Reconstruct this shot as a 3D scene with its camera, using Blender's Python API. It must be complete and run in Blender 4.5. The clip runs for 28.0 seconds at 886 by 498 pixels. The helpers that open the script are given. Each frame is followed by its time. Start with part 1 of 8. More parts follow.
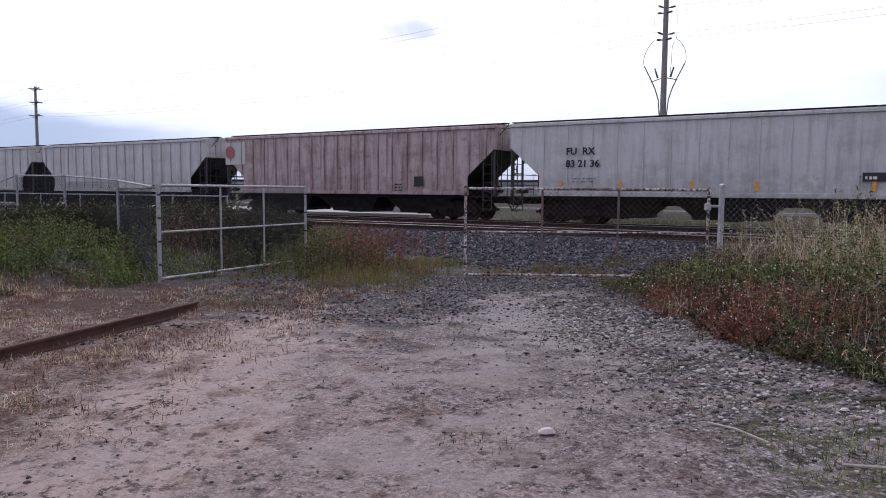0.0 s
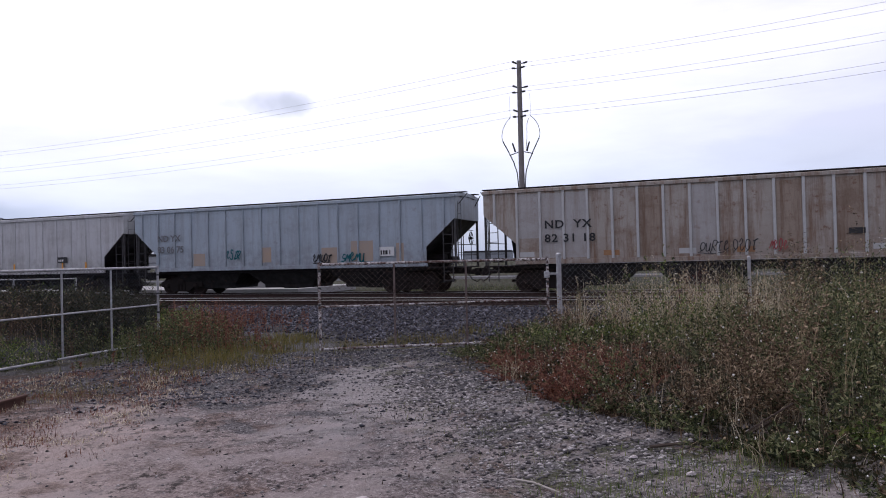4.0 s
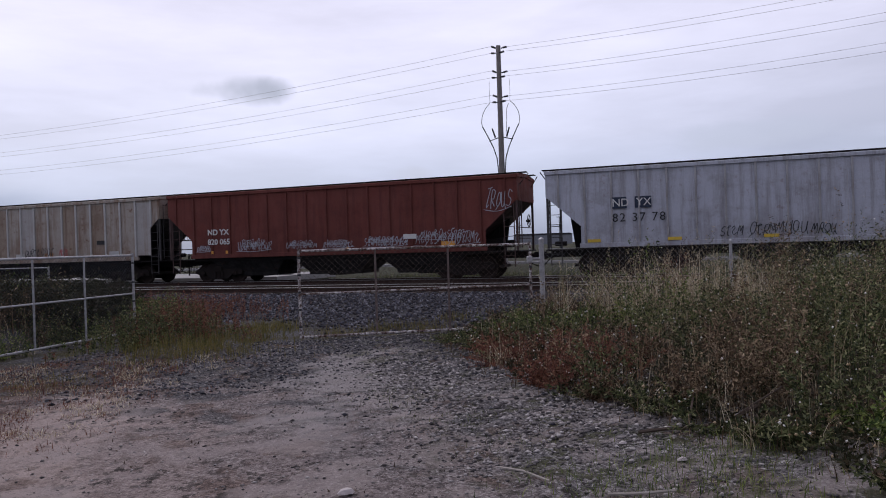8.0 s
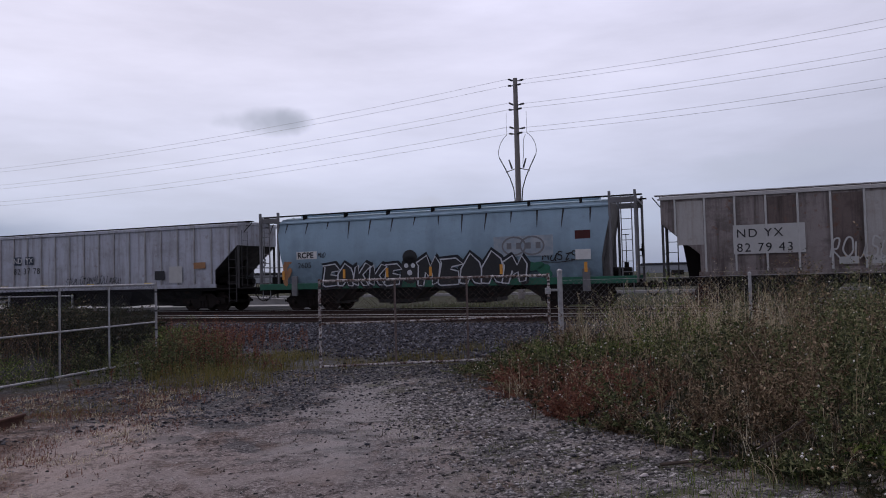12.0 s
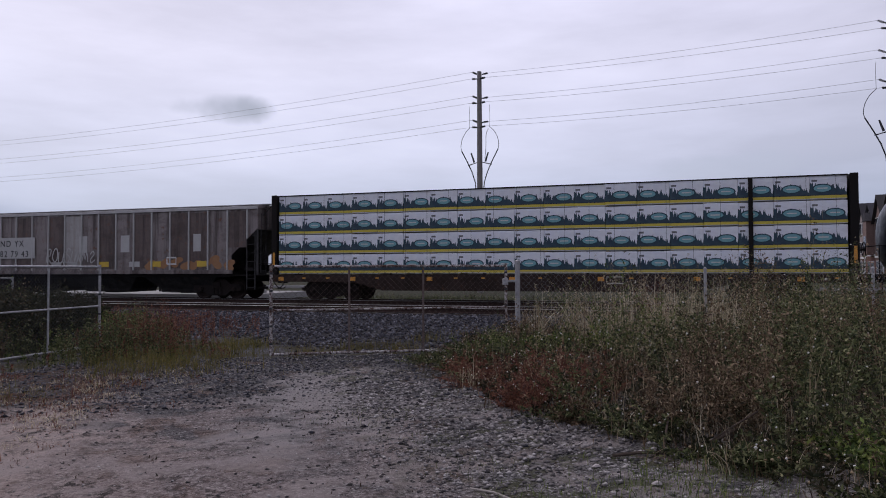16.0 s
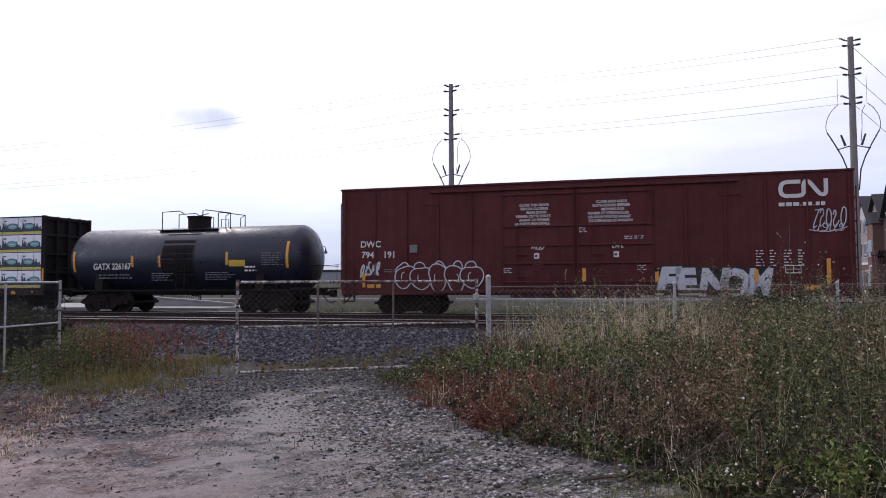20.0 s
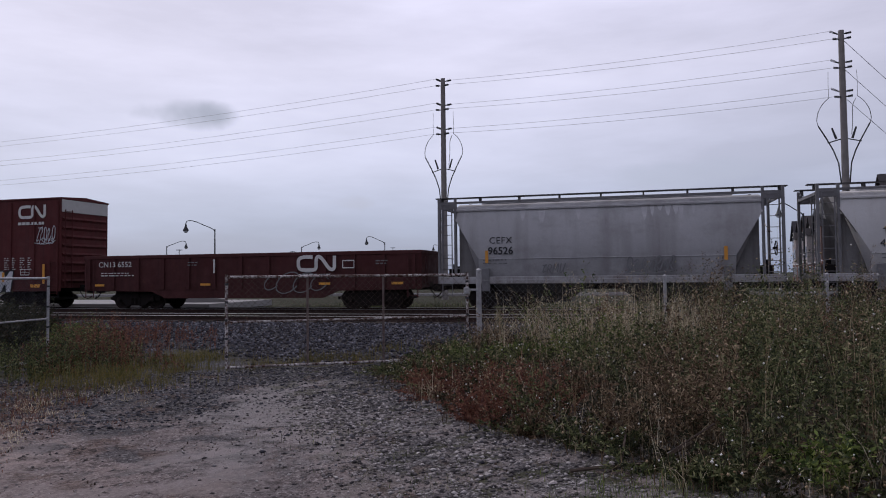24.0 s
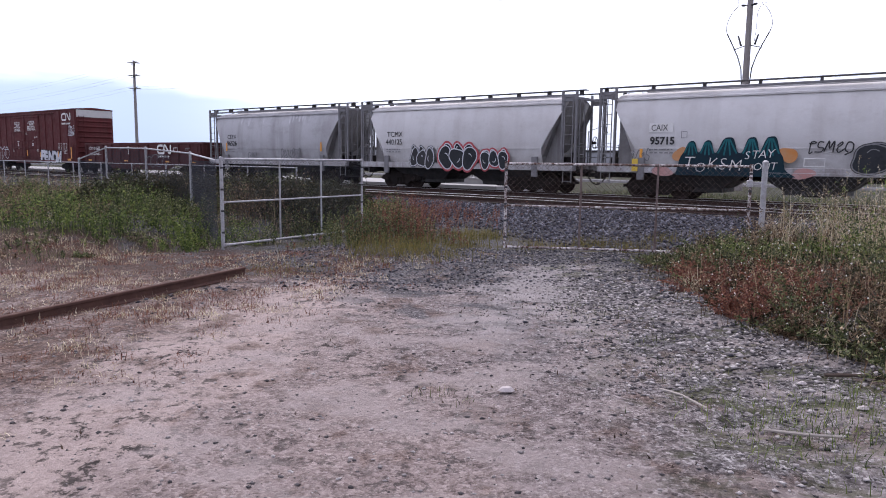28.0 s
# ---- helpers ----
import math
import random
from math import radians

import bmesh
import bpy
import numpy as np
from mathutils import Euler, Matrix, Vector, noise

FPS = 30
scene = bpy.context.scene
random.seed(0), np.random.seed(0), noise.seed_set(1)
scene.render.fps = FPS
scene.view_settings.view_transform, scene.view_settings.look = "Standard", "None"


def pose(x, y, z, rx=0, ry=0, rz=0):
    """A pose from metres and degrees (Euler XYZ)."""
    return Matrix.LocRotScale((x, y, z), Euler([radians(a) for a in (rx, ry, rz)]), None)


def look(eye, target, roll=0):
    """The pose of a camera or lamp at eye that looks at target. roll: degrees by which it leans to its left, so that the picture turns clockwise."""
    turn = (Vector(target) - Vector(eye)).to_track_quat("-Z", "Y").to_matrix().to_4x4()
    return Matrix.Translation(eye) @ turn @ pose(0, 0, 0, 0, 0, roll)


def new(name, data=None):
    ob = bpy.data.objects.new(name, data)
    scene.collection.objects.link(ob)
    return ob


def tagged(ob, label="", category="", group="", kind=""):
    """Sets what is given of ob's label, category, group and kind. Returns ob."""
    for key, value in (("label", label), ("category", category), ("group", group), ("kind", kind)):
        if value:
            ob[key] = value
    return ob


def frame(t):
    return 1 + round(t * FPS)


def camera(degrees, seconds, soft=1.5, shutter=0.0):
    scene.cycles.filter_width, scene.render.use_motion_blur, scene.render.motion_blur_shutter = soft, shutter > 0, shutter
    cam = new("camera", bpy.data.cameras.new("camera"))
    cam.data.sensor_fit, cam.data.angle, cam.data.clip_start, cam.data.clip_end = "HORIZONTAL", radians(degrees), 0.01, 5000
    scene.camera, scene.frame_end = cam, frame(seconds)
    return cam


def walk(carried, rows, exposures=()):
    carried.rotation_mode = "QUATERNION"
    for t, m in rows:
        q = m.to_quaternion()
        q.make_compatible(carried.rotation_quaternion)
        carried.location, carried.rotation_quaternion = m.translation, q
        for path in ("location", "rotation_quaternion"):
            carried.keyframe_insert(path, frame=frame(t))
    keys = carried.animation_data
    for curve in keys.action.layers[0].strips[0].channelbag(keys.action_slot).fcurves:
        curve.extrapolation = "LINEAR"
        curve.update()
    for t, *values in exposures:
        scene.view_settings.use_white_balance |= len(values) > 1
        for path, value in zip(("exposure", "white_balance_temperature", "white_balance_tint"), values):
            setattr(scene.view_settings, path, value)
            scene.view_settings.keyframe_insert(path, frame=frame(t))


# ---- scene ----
cam = camera(64.3, 28.0, 1.0, 0.0)
PATH = [
    (0, (-0.008, 0.582, 1.781), (-0.07, 2.574, 1.616), 0.4),
    (0.5, (0.095, 0.416, 1.802), (-0.106, 2.402, 1.69), 0.6),
    (1, (0.28, 0.43, 1.853), (-0.023, 2.404, 1.731), 0.2),
    (1.5, (0.246, 0.374, 1.822), (0.143, 2.364, 1.648), 0.1),
    (2, (0.284, 0.277, 1.871), (0.408, 2.273, 1.846), -1.2),
    (2.4, (0.37, 0.274, 1.985), (0.62, 2.248, 1.776), -0.8),
    (2.5, (0.39, 0.252, 1.995), (0.652, 2.231, 1.874), -1.0),
    (3, (0.414, 0.067, 1.891), (0.681, 2.048, 1.961), -0.6),
    (3.5, (0.512, 0.105, 1.89), (0.786, 2.086, 1.922), -2.1),
    (4, (0.503, 0.111, 1.88), (0.784, 2.09, 1.909), -1.4),
    (4.5, (0.476, 0.074, 1.882), (0.701, 2.061, 1.901), -1.7),
    (6.5, (0.454, 0.234, 1.919), (0.669, 2.222, 1.941), -1.0),
    (7, (0.453, 0.258, 1.894), (0.697, 2.242, 1.831), -0.7),
    (7.5, (0.474, 0.311, 1.911), (0.7, 2.298, 1.903), -0.8),
    (8, (0.487, 0.306, 1.854), (0.824, 2.278, 1.844), -1.8),
    (8.5, (0.416, 0.228, 1.884), (0.782, 2.194, 1.927), -3.0),
    (9, (0.422, 0.154, 1.907), (0.732, 2.128, 1.997), -3.1),
    (9.5, (0.403, 0.126, 1.876), (0.684, 2.104, 1.956), -2.7),
    (10, (0.396, 0.134, 1.883), (0.643, 2.116, 1.991), -3.0),
    (10.5, (0.407, 0.151, 1.871), (0.649, 2.134, 1.957), -2.4),
    (11, (0.347, 0.202, 1.873), (0.578, 2.186, 1.968), -2.0),
    (11.5, (0.385, 0.181, 1.888), (0.591, 2.17, 1.938), -1.8),
    (12, (0.395, 0.171, 1.877), (0.69, 2.148, 1.953), -1.5),
    (12.5, (0.446, 0.286, 1.908), (0.86, 2.242, 1.904), -1.1),
    (14.5, (0.359, 0.538, 1.801), (0.764, 2.495, 1.897), -1.3),
    (15, (0.391, 0.558, 1.784), (0.809, 2.511, 1.897), -2.1),
    (15.5, (0.459, 0.557, 1.762), (0.907, 2.504, 1.848), -1.5),
    (16, (0.521, 0.447, 1.757), (0.925, 2.405, 1.815), -0.2),
    (16.5, (0.536, 0.297, 1.813), (0.874, 2.266, 1.898), -1.3),
    (17, (0.539, 0.152, 1.889), (0.918, 2.113, 1.992), -0.6),
    (17.5, (0.54, 0.227, 1.864), (0.915, 2.188, 1.982), -1.0),
    (18, (0.539, 0.354, 1.817), (0.952, 2.308, 1.915), -0.9),
    (18.5, (0.571, 0.515, 1.835), (0.971, 2.474, 1.871), -0.1),
    (19, (0.558, 0.651, 1.899), (1.041, 2.588, 2.029), 0.7),
    (19.5, (0.507, 0.63, 1.871), (1.042, 2.552, 2.003), -1.0),
    (20, (0.583, 0.562, 1.847), (1.064, 2.501, 1.936), -0.3),
    (20.5, (0.614, 0.667, 1.881), (1.08, 2.609, 1.989), 0.3),
    (21, (0.601, 0.711, 1.877), (1.072, 2.652, 1.982), -0.1),
    (21.5, (0.625, 0.657, 1.79), (1.16, 2.58, 1.922), 0.4),
    (23.5, (0.613, 0.578, 1.796), (0.978, 2.539, 1.938), -0.4),
    (24, (0.668, 0.579, 1.819), (1.166, 2.514, 1.894), -0.6),
    (24.5, (0.643, 0.506, 1.839), (1.12, 2.447, 1.893), -1.2),
    (25, (0.634, 0.436, 1.906), (1.056, 2.388, 2.007), -0.7),
    (25.5, (0.653, 0.549, 1.849), (1.023, 2.514, 1.893), -0.8),
    (26, (0.68, 0.608, 1.817), (1.035, 2.577, 1.824), -0.6),
    (26.5, (0.727, 0.537, 1.785), (1.049, 2.511, 1.782), -1.1),
    (27, (0.786, 0.375, 1.907), (0.858, 2.374, 1.896), -0.1),
    (27.5, (0.831, 0.262, 1.91), (0.678, 2.251, 1.767), 0.0),
    (28, (0.894, 0.037, 1.892), (0.603, 1.999, 1.641), 0.7),
]
EXPOSURES = [(0.0, 0.64), (1.0, 0.88), (1.5, 0.8), (2.0, 0.5), (2.8, 0.35), (3.0, -0.12), (3.4, 0.02), (4.0, 0.40), (6.5, 0.50), (7.0, 0.54), (7.5, 0.42), (8.0, -0.02), (9.0, -0.05), (10.0, -0.24), (10.6, -0.12), (11.0, -0.04), (11.5, -0.06), (12.0, -0.2), (15.0, -0.12), (17.0, -0.2), (18.0, -0.1), (18.6, 0.12), (19.0, 0.32), (19.6, 0.52), (20.6, 0.56), (21.0, -0.14), (24.0, -0.2), (25.0, -0.15), (26.0, 0.06), (27.0, 0.22), (27.6, 0.85), (28.0, 1.13)]
CLOUDS = [((-0.10, 0.972, 0.213), 0.064, 0.024, (0.36, 0.39, 0.48), 0.95, 0.0), ((0.55, 0.825, 0.132), 0.11, 0.02, (0.50, 0.54, 0.67), 0.6, 2.0), ((0.125, 0.987, 0.104), 0.04, 0.012, (0.48, 0.51, 0.64), 0.6, 4.0)]
walk(cam, [(t, look(eye, target, roll)) for t, eye, target, roll in PATH], [(t, e, 6500, 14) for t, e in EXPOSURES])

# ---- light: overcast sky, soft sun ----
SUN_ELEV, SUN_AZ = 48.0, -22.0
world = bpy.data.worlds.new("overcast_sky")
scene.world = world
world.use_nodes = True
wt = world.node_tree
wn, wl = wt.nodes, wt.links
wn.clear()


def wnode(kind, **kw):
    n = wn.new(kind)
    for k, v in kw.items():
        n.inputs[k].default_value = v
    return n


sky = wn.new("ShaderNodeTexSky")
sky.sky_type, sky.sun_disc = "NISHITA", False
sky.sun_elevation, sky.sun_rotation = radians(SUN_ELEV), radians(SUN_AZ)
sky.air_density, sky.dust_density, sky.ozone_density = 1.0, 2.0, 1.0
bg_sky = wnode("ShaderNodeBackground", Strength=0.02)
wl.new(sky.outputs[0], bg_sky.inputs[0])
tc = wn.new("ShaderNodeTexCoord")
sep = wn.new("ShaderNodeSeparateXYZ")
wl.new(tc.outputs["Generated"], sep.inputs[0])
# the cloud deck is brighter aloft than in the haze near the horizon
ramp = wn.new("ShaderNodeValToRGB")
wl.new(sep.outputs["Z"], ramp.inputs[0])
els = ramp.color_ramp.elements
els[0].position, els[0].color = 0.0, (0.31, 0.38, 0.549, 1)
els[1].position, els[1].color = 1.0, (0.84, 0.83, 1.014, 1)
for p, c in ((0.07, (0.46, 0.53, 0.724, 1)), (0.15, (0.68, 0.71, 0.890, 1)), (0.28, (0.84, 0.84, 1.014, 1)), (0.42, (0.90, 0.89, 1.087, 1))):
    e = els.new(p)
    e.color = c
flat = wn.new("ShaderNodeMapping")
flat.inputs["Scale"].default_value = (1.0, 1.0, 4.5)
wl.new(tc.outputs["Generated"], flat.inputs[0])
n1 = wnode("ShaderNodeTexNoise", Scale=2.3, Detail=6.0, Roughness=0.55)
wl.new(flat.outputs[0], n1.inputs["Vector"])
r1 = wn.new("ShaderNodeMapRange")
r1.inputs[1].default_value, r1.inputs[2].default_value = 0.33, 0.68
r1.inputs[3].default_value, r1.inputs[4].default_value = 0.80, 1.09
wl.new(n1.outputs[0], r1.inputs[0])
mul = wn.new("ShaderNodeMix")
mul.data_type, mul.blend_type = "RGBA", "MULTIPLY"
mul.inputs[0].default_value = 1.0
wl.new(ramp.outputs[0], mul.inputs[6])
wl.new(r1.outputs[0], mul.inputs[7])


def cloud(direction, size, tall, colour, amount, before, seed):
    """A darker scrap of cloud around a direction."""
    d = Vector(direction).normalized()
    right = Vector((d.y, -d.x, 0)).normalized()
    up = right.cross(d)
    wob = wnode("ShaderNodeTexNoise", Scale=9.0 + seed, Detail=4.0)
    wl.new(tc.outputs["Generated"], wob.inputs["Vector"])
    terms = []
    for axis, ext in ((right, size), (up, tall)):
        dot = wn.new("ShaderNodeVectorMath")
        dot.operation = "DOT_PRODUCT"
        wl.new(tc.outputs["Generated"], dot.inputs[0])
        dot.inputs[1].default_value = axis / ext
        off = wn.new("ShaderNodeMath")
        off.operation = "SUBTRACT"
        wl.new(dot.outputs["Value"], off.inputs[0])
        off.inputs[1].default_value = d.dot(axis) / ext
        sq = wn.new("ShaderNodeMath")
        sq.operation = "POWER"
        ab = wn.new("ShaderNodeMath")
        ab.operation = "ABSOLUTE"
        wl.new(off.outputs[0], ab.inputs[0])
        wl.new(ab.outputs[0], sq.inputs[0])
        sq.inputs[1].default_value = 2.0
        terms.append(sq)
    add = wn.new("ShaderNodeMath")
    wl.new(terms[0].outputs[0], add.inputs[0])
    wl.new(terms[1].outputs[0], add.inputs[1])
    add2 = wn.new("ShaderNodeMath")
    add2.operation = "MULTIPLY_ADD"
    wl.new(wob.outputs[0], add2.inputs[0])
    add2.inputs[1].default_value = 3.4
    wl.new(add.outputs[0], add2.inputs[2])
    mr = wn.new("ShaderNodeMapRange")
    mr.interpolation_type = "SMOOTHSTEP"
    mr.inputs[1].default_value, mr.inputs[2].default_value = 1.75, 2.95
    mr.inputs[3].default_value, mr.inputs[4].default_value = amount, 0.0
    wl.new(add2.outputs[0], mr.inputs[0])
    mix = wn.new("ShaderNodeMix")
    mix.data_type = "RGBA"
    wl.new(mr.outputs[0], mix.inputs[0])
    wl.new(before, mix.inputs[6])
    mix.inputs[7].default_value = (*colour, 1)
    return mix.outputs[2]


# the veiled sun lies ahead: the deck is brighter on that side
glow = wn.new("ShaderNodeVectorMath")
glow.operation = "DOT_PRODUCT"
wl.new(tc.outputs["Generated"], glow.inputs[0])
glow.inputs[1].default_value = (math.sin(radians(SUN_AZ)), math.cos(radians(SUN_AZ)), 0.0)
gr = wn.new("ShaderNodeMapRange")
gr.interpolation_type = "SMOOTHSTEP"
for gi, gv in ((1, -0.7), (2, 0.75), (3, 0.52), (4, 1.0)):
    gr.inputs[gi].default_value = gv
wl.new(glow.outputs["Value"], gr.inputs[0])
mul2 = wn.new("ShaderNodeMix")
mul2.data_type, mul2.blend_type = "RGBA", "MULTIPLY"
mul2.inputs[0].default_value = 1.0
wl.new(mul.outputs[2], mul2.inputs[6])
wl.new(gr.outputs[0], mul2.inputs[7])
deck = mul2.outputs[2]
# a low blue-grey bank of cloud over the western horizon, its upper edge falling towards the north
bank_edge = wn.new("ShaderNodeVectorMath")
bank_edge.operation = "DOT_PRODUCT"
wl.new(tc.outputs["Generated"], bank_edge.inputs[0])
bank_edge.inputs[1].default_value = (0.085, 0.0, 1.0)
ragged = wnode("ShaderNodeTexNoise", Scale=5.0, Detail=5.0)
wl.new(flat.outputs[0], ragged.inputs["Vector"])
rag = wn.new("ShaderNodeMath")
rag.operation = "MULTIPLY_ADD"
wl.new(ragged.outputs[0], rag.inputs[0])
rag.inputs[1].default_value = 0.055
wl.new(bank_edge.outputs["Value"], rag.inputs[2])
br = wn.new("ShaderNodeMapRange")
br.interpolation_type = "SMOOTHSTEP"
for bi, bv in ((1, 0.058), (2, 0.088), (3, 0.85), (4, 0.0)):
    br.inputs[bi].default_value = bv
wl.new(rag.outputs[0], br.inputs[0])
west = wn.new("ShaderNodeMapRange")
west.interpolation_type = "SMOOTHSTEP"
for bi, bv in ((1, -0.52), (2, -0.22), (3, 1.0), (4, 0.0)):
    west.inputs[bi].default_value = bv
wl.new(sep.outputs["X"], west.inputs[0])
low_bank = wn.new("ShaderNodeMath")
low_bank.operation = "MULTIPLY"
wl.new(br.outputs[0], low_bank.inputs[0])
wl.new(west.outputs[0], low_bank.inputs[1])
# the bank hides the clear sky behind it
clear = wn.new("ShaderNodeMath")
clear.operation = "MULTIPLY_ADD"
wl.new(low_bank.outputs[0], clear.inputs[0])
clear.inputs[1].default_value, clear.inputs[2].default_value = -0.018, 0.02
wl.new(clear.outputs[0], bg_sky.inputs["Strength"])
bank_mix = wn.new("ShaderNodeMix")
bank_mix.data_type = "RGBA"
wl.new(low_bank.outputs[0], bank_mix.inputs[0])
wl.new(deck, bank_mix.inputs[6])
bank_mix.inputs[7].default_value = (0.27, 0.355, 0.52, 1)
deck = bank_mix.outputs[2]
for c in CLOUDS:
    deck = cloud(*c[:5], deck, c[5])
bg_deck = wnode("ShaderNodeBackground", Strength=0.92)
wl.new(deck, bg_deck.inputs[0])
addsh = wn.new("ShaderNodeAddShader")
wl.new(bg_sky.outputs[0], addsh.inputs[0])
wl.new(bg_deck.outputs[0], addsh.inputs[1])
wout = wn.new("ShaderNodeOutputWorld")
wl.new(addsh.outputs[0], wout.inputs[0])

sun = new("sun", bpy.data.lights.new("sun", "SUN"))
sun.data.energy, sun.data.angle, sun.data.color = 1.0, radians(14), (1.0, 0.95, 0.9)
sun_way = Vector((math.sin(radians(SUN_AZ)) * math.cos(radians(SUN_ELEV)), math.cos(radians(SUN_AZ)) * math.cos(radians(SUN_ELEV)), math.sin(radians(SUN_ELEV))))
sun.matrix_world = look(sun_way * 200, (0, 0, 0))


# ---- materials ----
class Tree:
    """A small builder of node materials."""

    def __init__(self, name, rough=0.8, metal=0.0):
        self.m = bpy.data.materials.new(name)
        self.m.use_nodes = True
        self.n, self.l = self.m.node_tree.nodes, self.m.node_tree.links
        self.b = self.n["Principled BSDF"]
        self.b.inputs["Roughness"].default_value = rough
        self.b.inputs["Metallic"].default_value = metal
        if rough >= 0.7 and metal < 0.2:
            self.b.inputs["Specular IOR Level"].default_value = 0.15
        self.tc = self.n.new("ShaderNodeTexCoord")
        self.co = self.tc.outputs["Object"]

    def scaled(self, s):
        mp = self.n.new("ShaderNodeMapping")
        mp.inputs["Scale"].default_value = s if isinstance(s, tuple) else (s, s, s)
        self.l.new(self.co, mp.inputs[0])
        return mp.outputs[0]

    def noise(self, s, detail=4.0, rough=0.6, lo=0.0, hi=1.0, a=0.3, b=0.7):
        t = self.n.new("ShaderNodeTexNoise")
        t.inputs["Scale"].default_value, t.inputs["Detail"].default_value, t.inputs["Roughness"].default_value = 1.0, detail, rough
        self.l.new(self.scaled(s), t.inputs["Vector"])
        r = self.n.new("ShaderNodeMapRange")
        for i, v in enumerate((a, b, lo, hi)):
            r.inputs[i + 1].default_value = v
        self.l.new(t.outputs[0], r.inputs[0])
        return r.outputs[0]

    def axis(self, i, a, b, lo=0.0, hi=1.0):
        s = self.n.new("ShaderNodeSeparateXYZ")
        self.l.new(self.co, s.inputs[0])
        r = self.n.new("ShaderNodeMapRange")
        for k, v in enumerate((a, b, lo, hi)):
            r.inputs[k + 1].default_value = v
        self.l.new(s.outputs[i], r.inputs[0])
        return r.outputs[0]

    def math(self, op, x, y, z=None):
        m = self.n.new("ShaderNodeMath")
        m.operation = op
        for i, v in enumerate((x, y, z)):
            if v is None:
                continue
            if isinstance(v, (int, float)):
                m.inputs[i].default_value = v
            else:
                self.l.new(v, m.inputs[i])
        return m.outputs[0]

    def mix(self, fac, x, y, kind="MIX"):
        m = self.n.new("ShaderNodeMix")
        m.data_type, m.blend_type = "RGBA", kind
        for i, v in ((0, fac), (6, x), (7, y)):
            if isinstance(v, (int, float)):
                m.inputs[i].default_value = v if i == 0 else (v, v, v, 1)
            elif isinstance(v, tuple):
                m.inputs[i].default_value = (*v, 1)
            else:
                self.l.new(v, m.inputs[i])
        return m.outputs[2]

    def rand(self):
        o = self.n.new("ShaderNodeObjectInfo")
        return o.outputs["Random"]

    def island(self):
        o = self.n.new("ShaderNodeNewGeometry")
        return o.outputs["Random Per Island"]

    def ramp(self, fac, *stops):
        r = self.n.new("ShaderNodeValToRGB")
        e = r.color_ramp.elements
        e[0].position, e[0].color = stops[0][0], (*stops[0][1], 1)
        e[1].position, e[1].color = stops[-1][0], (*stops[-1][1], 1)
        for p, c in stops[1:-1]:
            q = e.new(p)
            q.color = (*c, 1)
        self.l.new(fac, r.inputs[0])
        return r.outputs[0]

    def out(self, colour, bump=None, height=0.01, rough=None):
        if isinstance(colour, tuple):
            self.b.inputs["Base Color"].default_value = (*colour, 1)
        else:
            self.l.new(colour, self.b.inputs["Base Color"])
        if bump is not None:
            bp = self.n.new("ShaderNodeBump")
            bp.inputs["Strength"].default_value, bp.inputs["Distance"].default_value = 0.6, height
            self.l.new(bump, bp.inputs["Height"])
            self.l.new(bp.outputs[0], self.b.inputs["Normal"])
        if rough is not None:
            self.l.new(rough, self.b.inputs["Roughness"])
        return self.m


def paint(name, base, dirt=(0.12, 0.09, 0.07), dirty=0.5, rust=0.2, rough=0.6, fade=0.15, grime_low=0.5, streak_size=4.0):
    """Weathered car paint: faded patches, rain streaks, road grime along the sill, rust spots."""
    t = Tree(name, rough)
    c = t.mix(t.noise(0.6, 3.0, hi=fade * 2), base, tuple(min(1, v * 1.25 + 0.03) for v in base))
    streak = t.noise((streak_size, streak_size, 0.075 * streak_size), 6.0, 0.7 if streak_size > 2 else 0.5, hi=1.0, a=0.46, b=0.66)
    c = t.mix(t.math("MULTIPLY", streak, dirty), c, dirt)
    blotch = t.noise((0.7, 0.7, 1.1), 7.0, 0.75, a=0.50, b=0.64)
    c = t.mix(t.math("MULTIPLY", blotch, dirty * 0.55), c, dirt)
    low = t.math("MULTIPLY", t.axis(2, 1.2, 2.6, 1.0, 0.0), t.noise(3.0, 4.0, a=0.3, b=0.65))
    c = t.mix(t.math("MULTIPLY", low, grime_low), c, dirt)
    spot = t.noise(2.6, 8.0, 0.75, a=0.57, b=0.66)
    c = t.mix(t.math("MULTIPLY", spot, rust), c, (0.16, 0.065, 0.03))
    fine = t.noise(40.0, 3.0)
    return t.out(t.mix(0.10, c, fine, "OVERLAY"), t.noise(6.0, 5.0), 0.006, t.noise(3.0, 3.0, lo=rough - 0.12, hi=min(1, rough + 0.18)))


def plain(name, base, other=None, rough=0.7, metal=0.0, s=8.0, bump=0.004, amount=0.6):
    t = Tree(name, rough, metal)
    other = other or tuple(v * 0.6 for v in base)
    c = t.mix(t.noise(s, 5.0, hi=amount), base, other)
    c = t.mix(t.noise(s * 0.13, 3.0, hi=amount * 0.6), c, other)
    return t.out(c, t.noise(s * 3, 4.0), bump, t.noise(s, 3.0, lo=max(0.05, rough - 0.12), hi=min(1, rough + 0.12)))


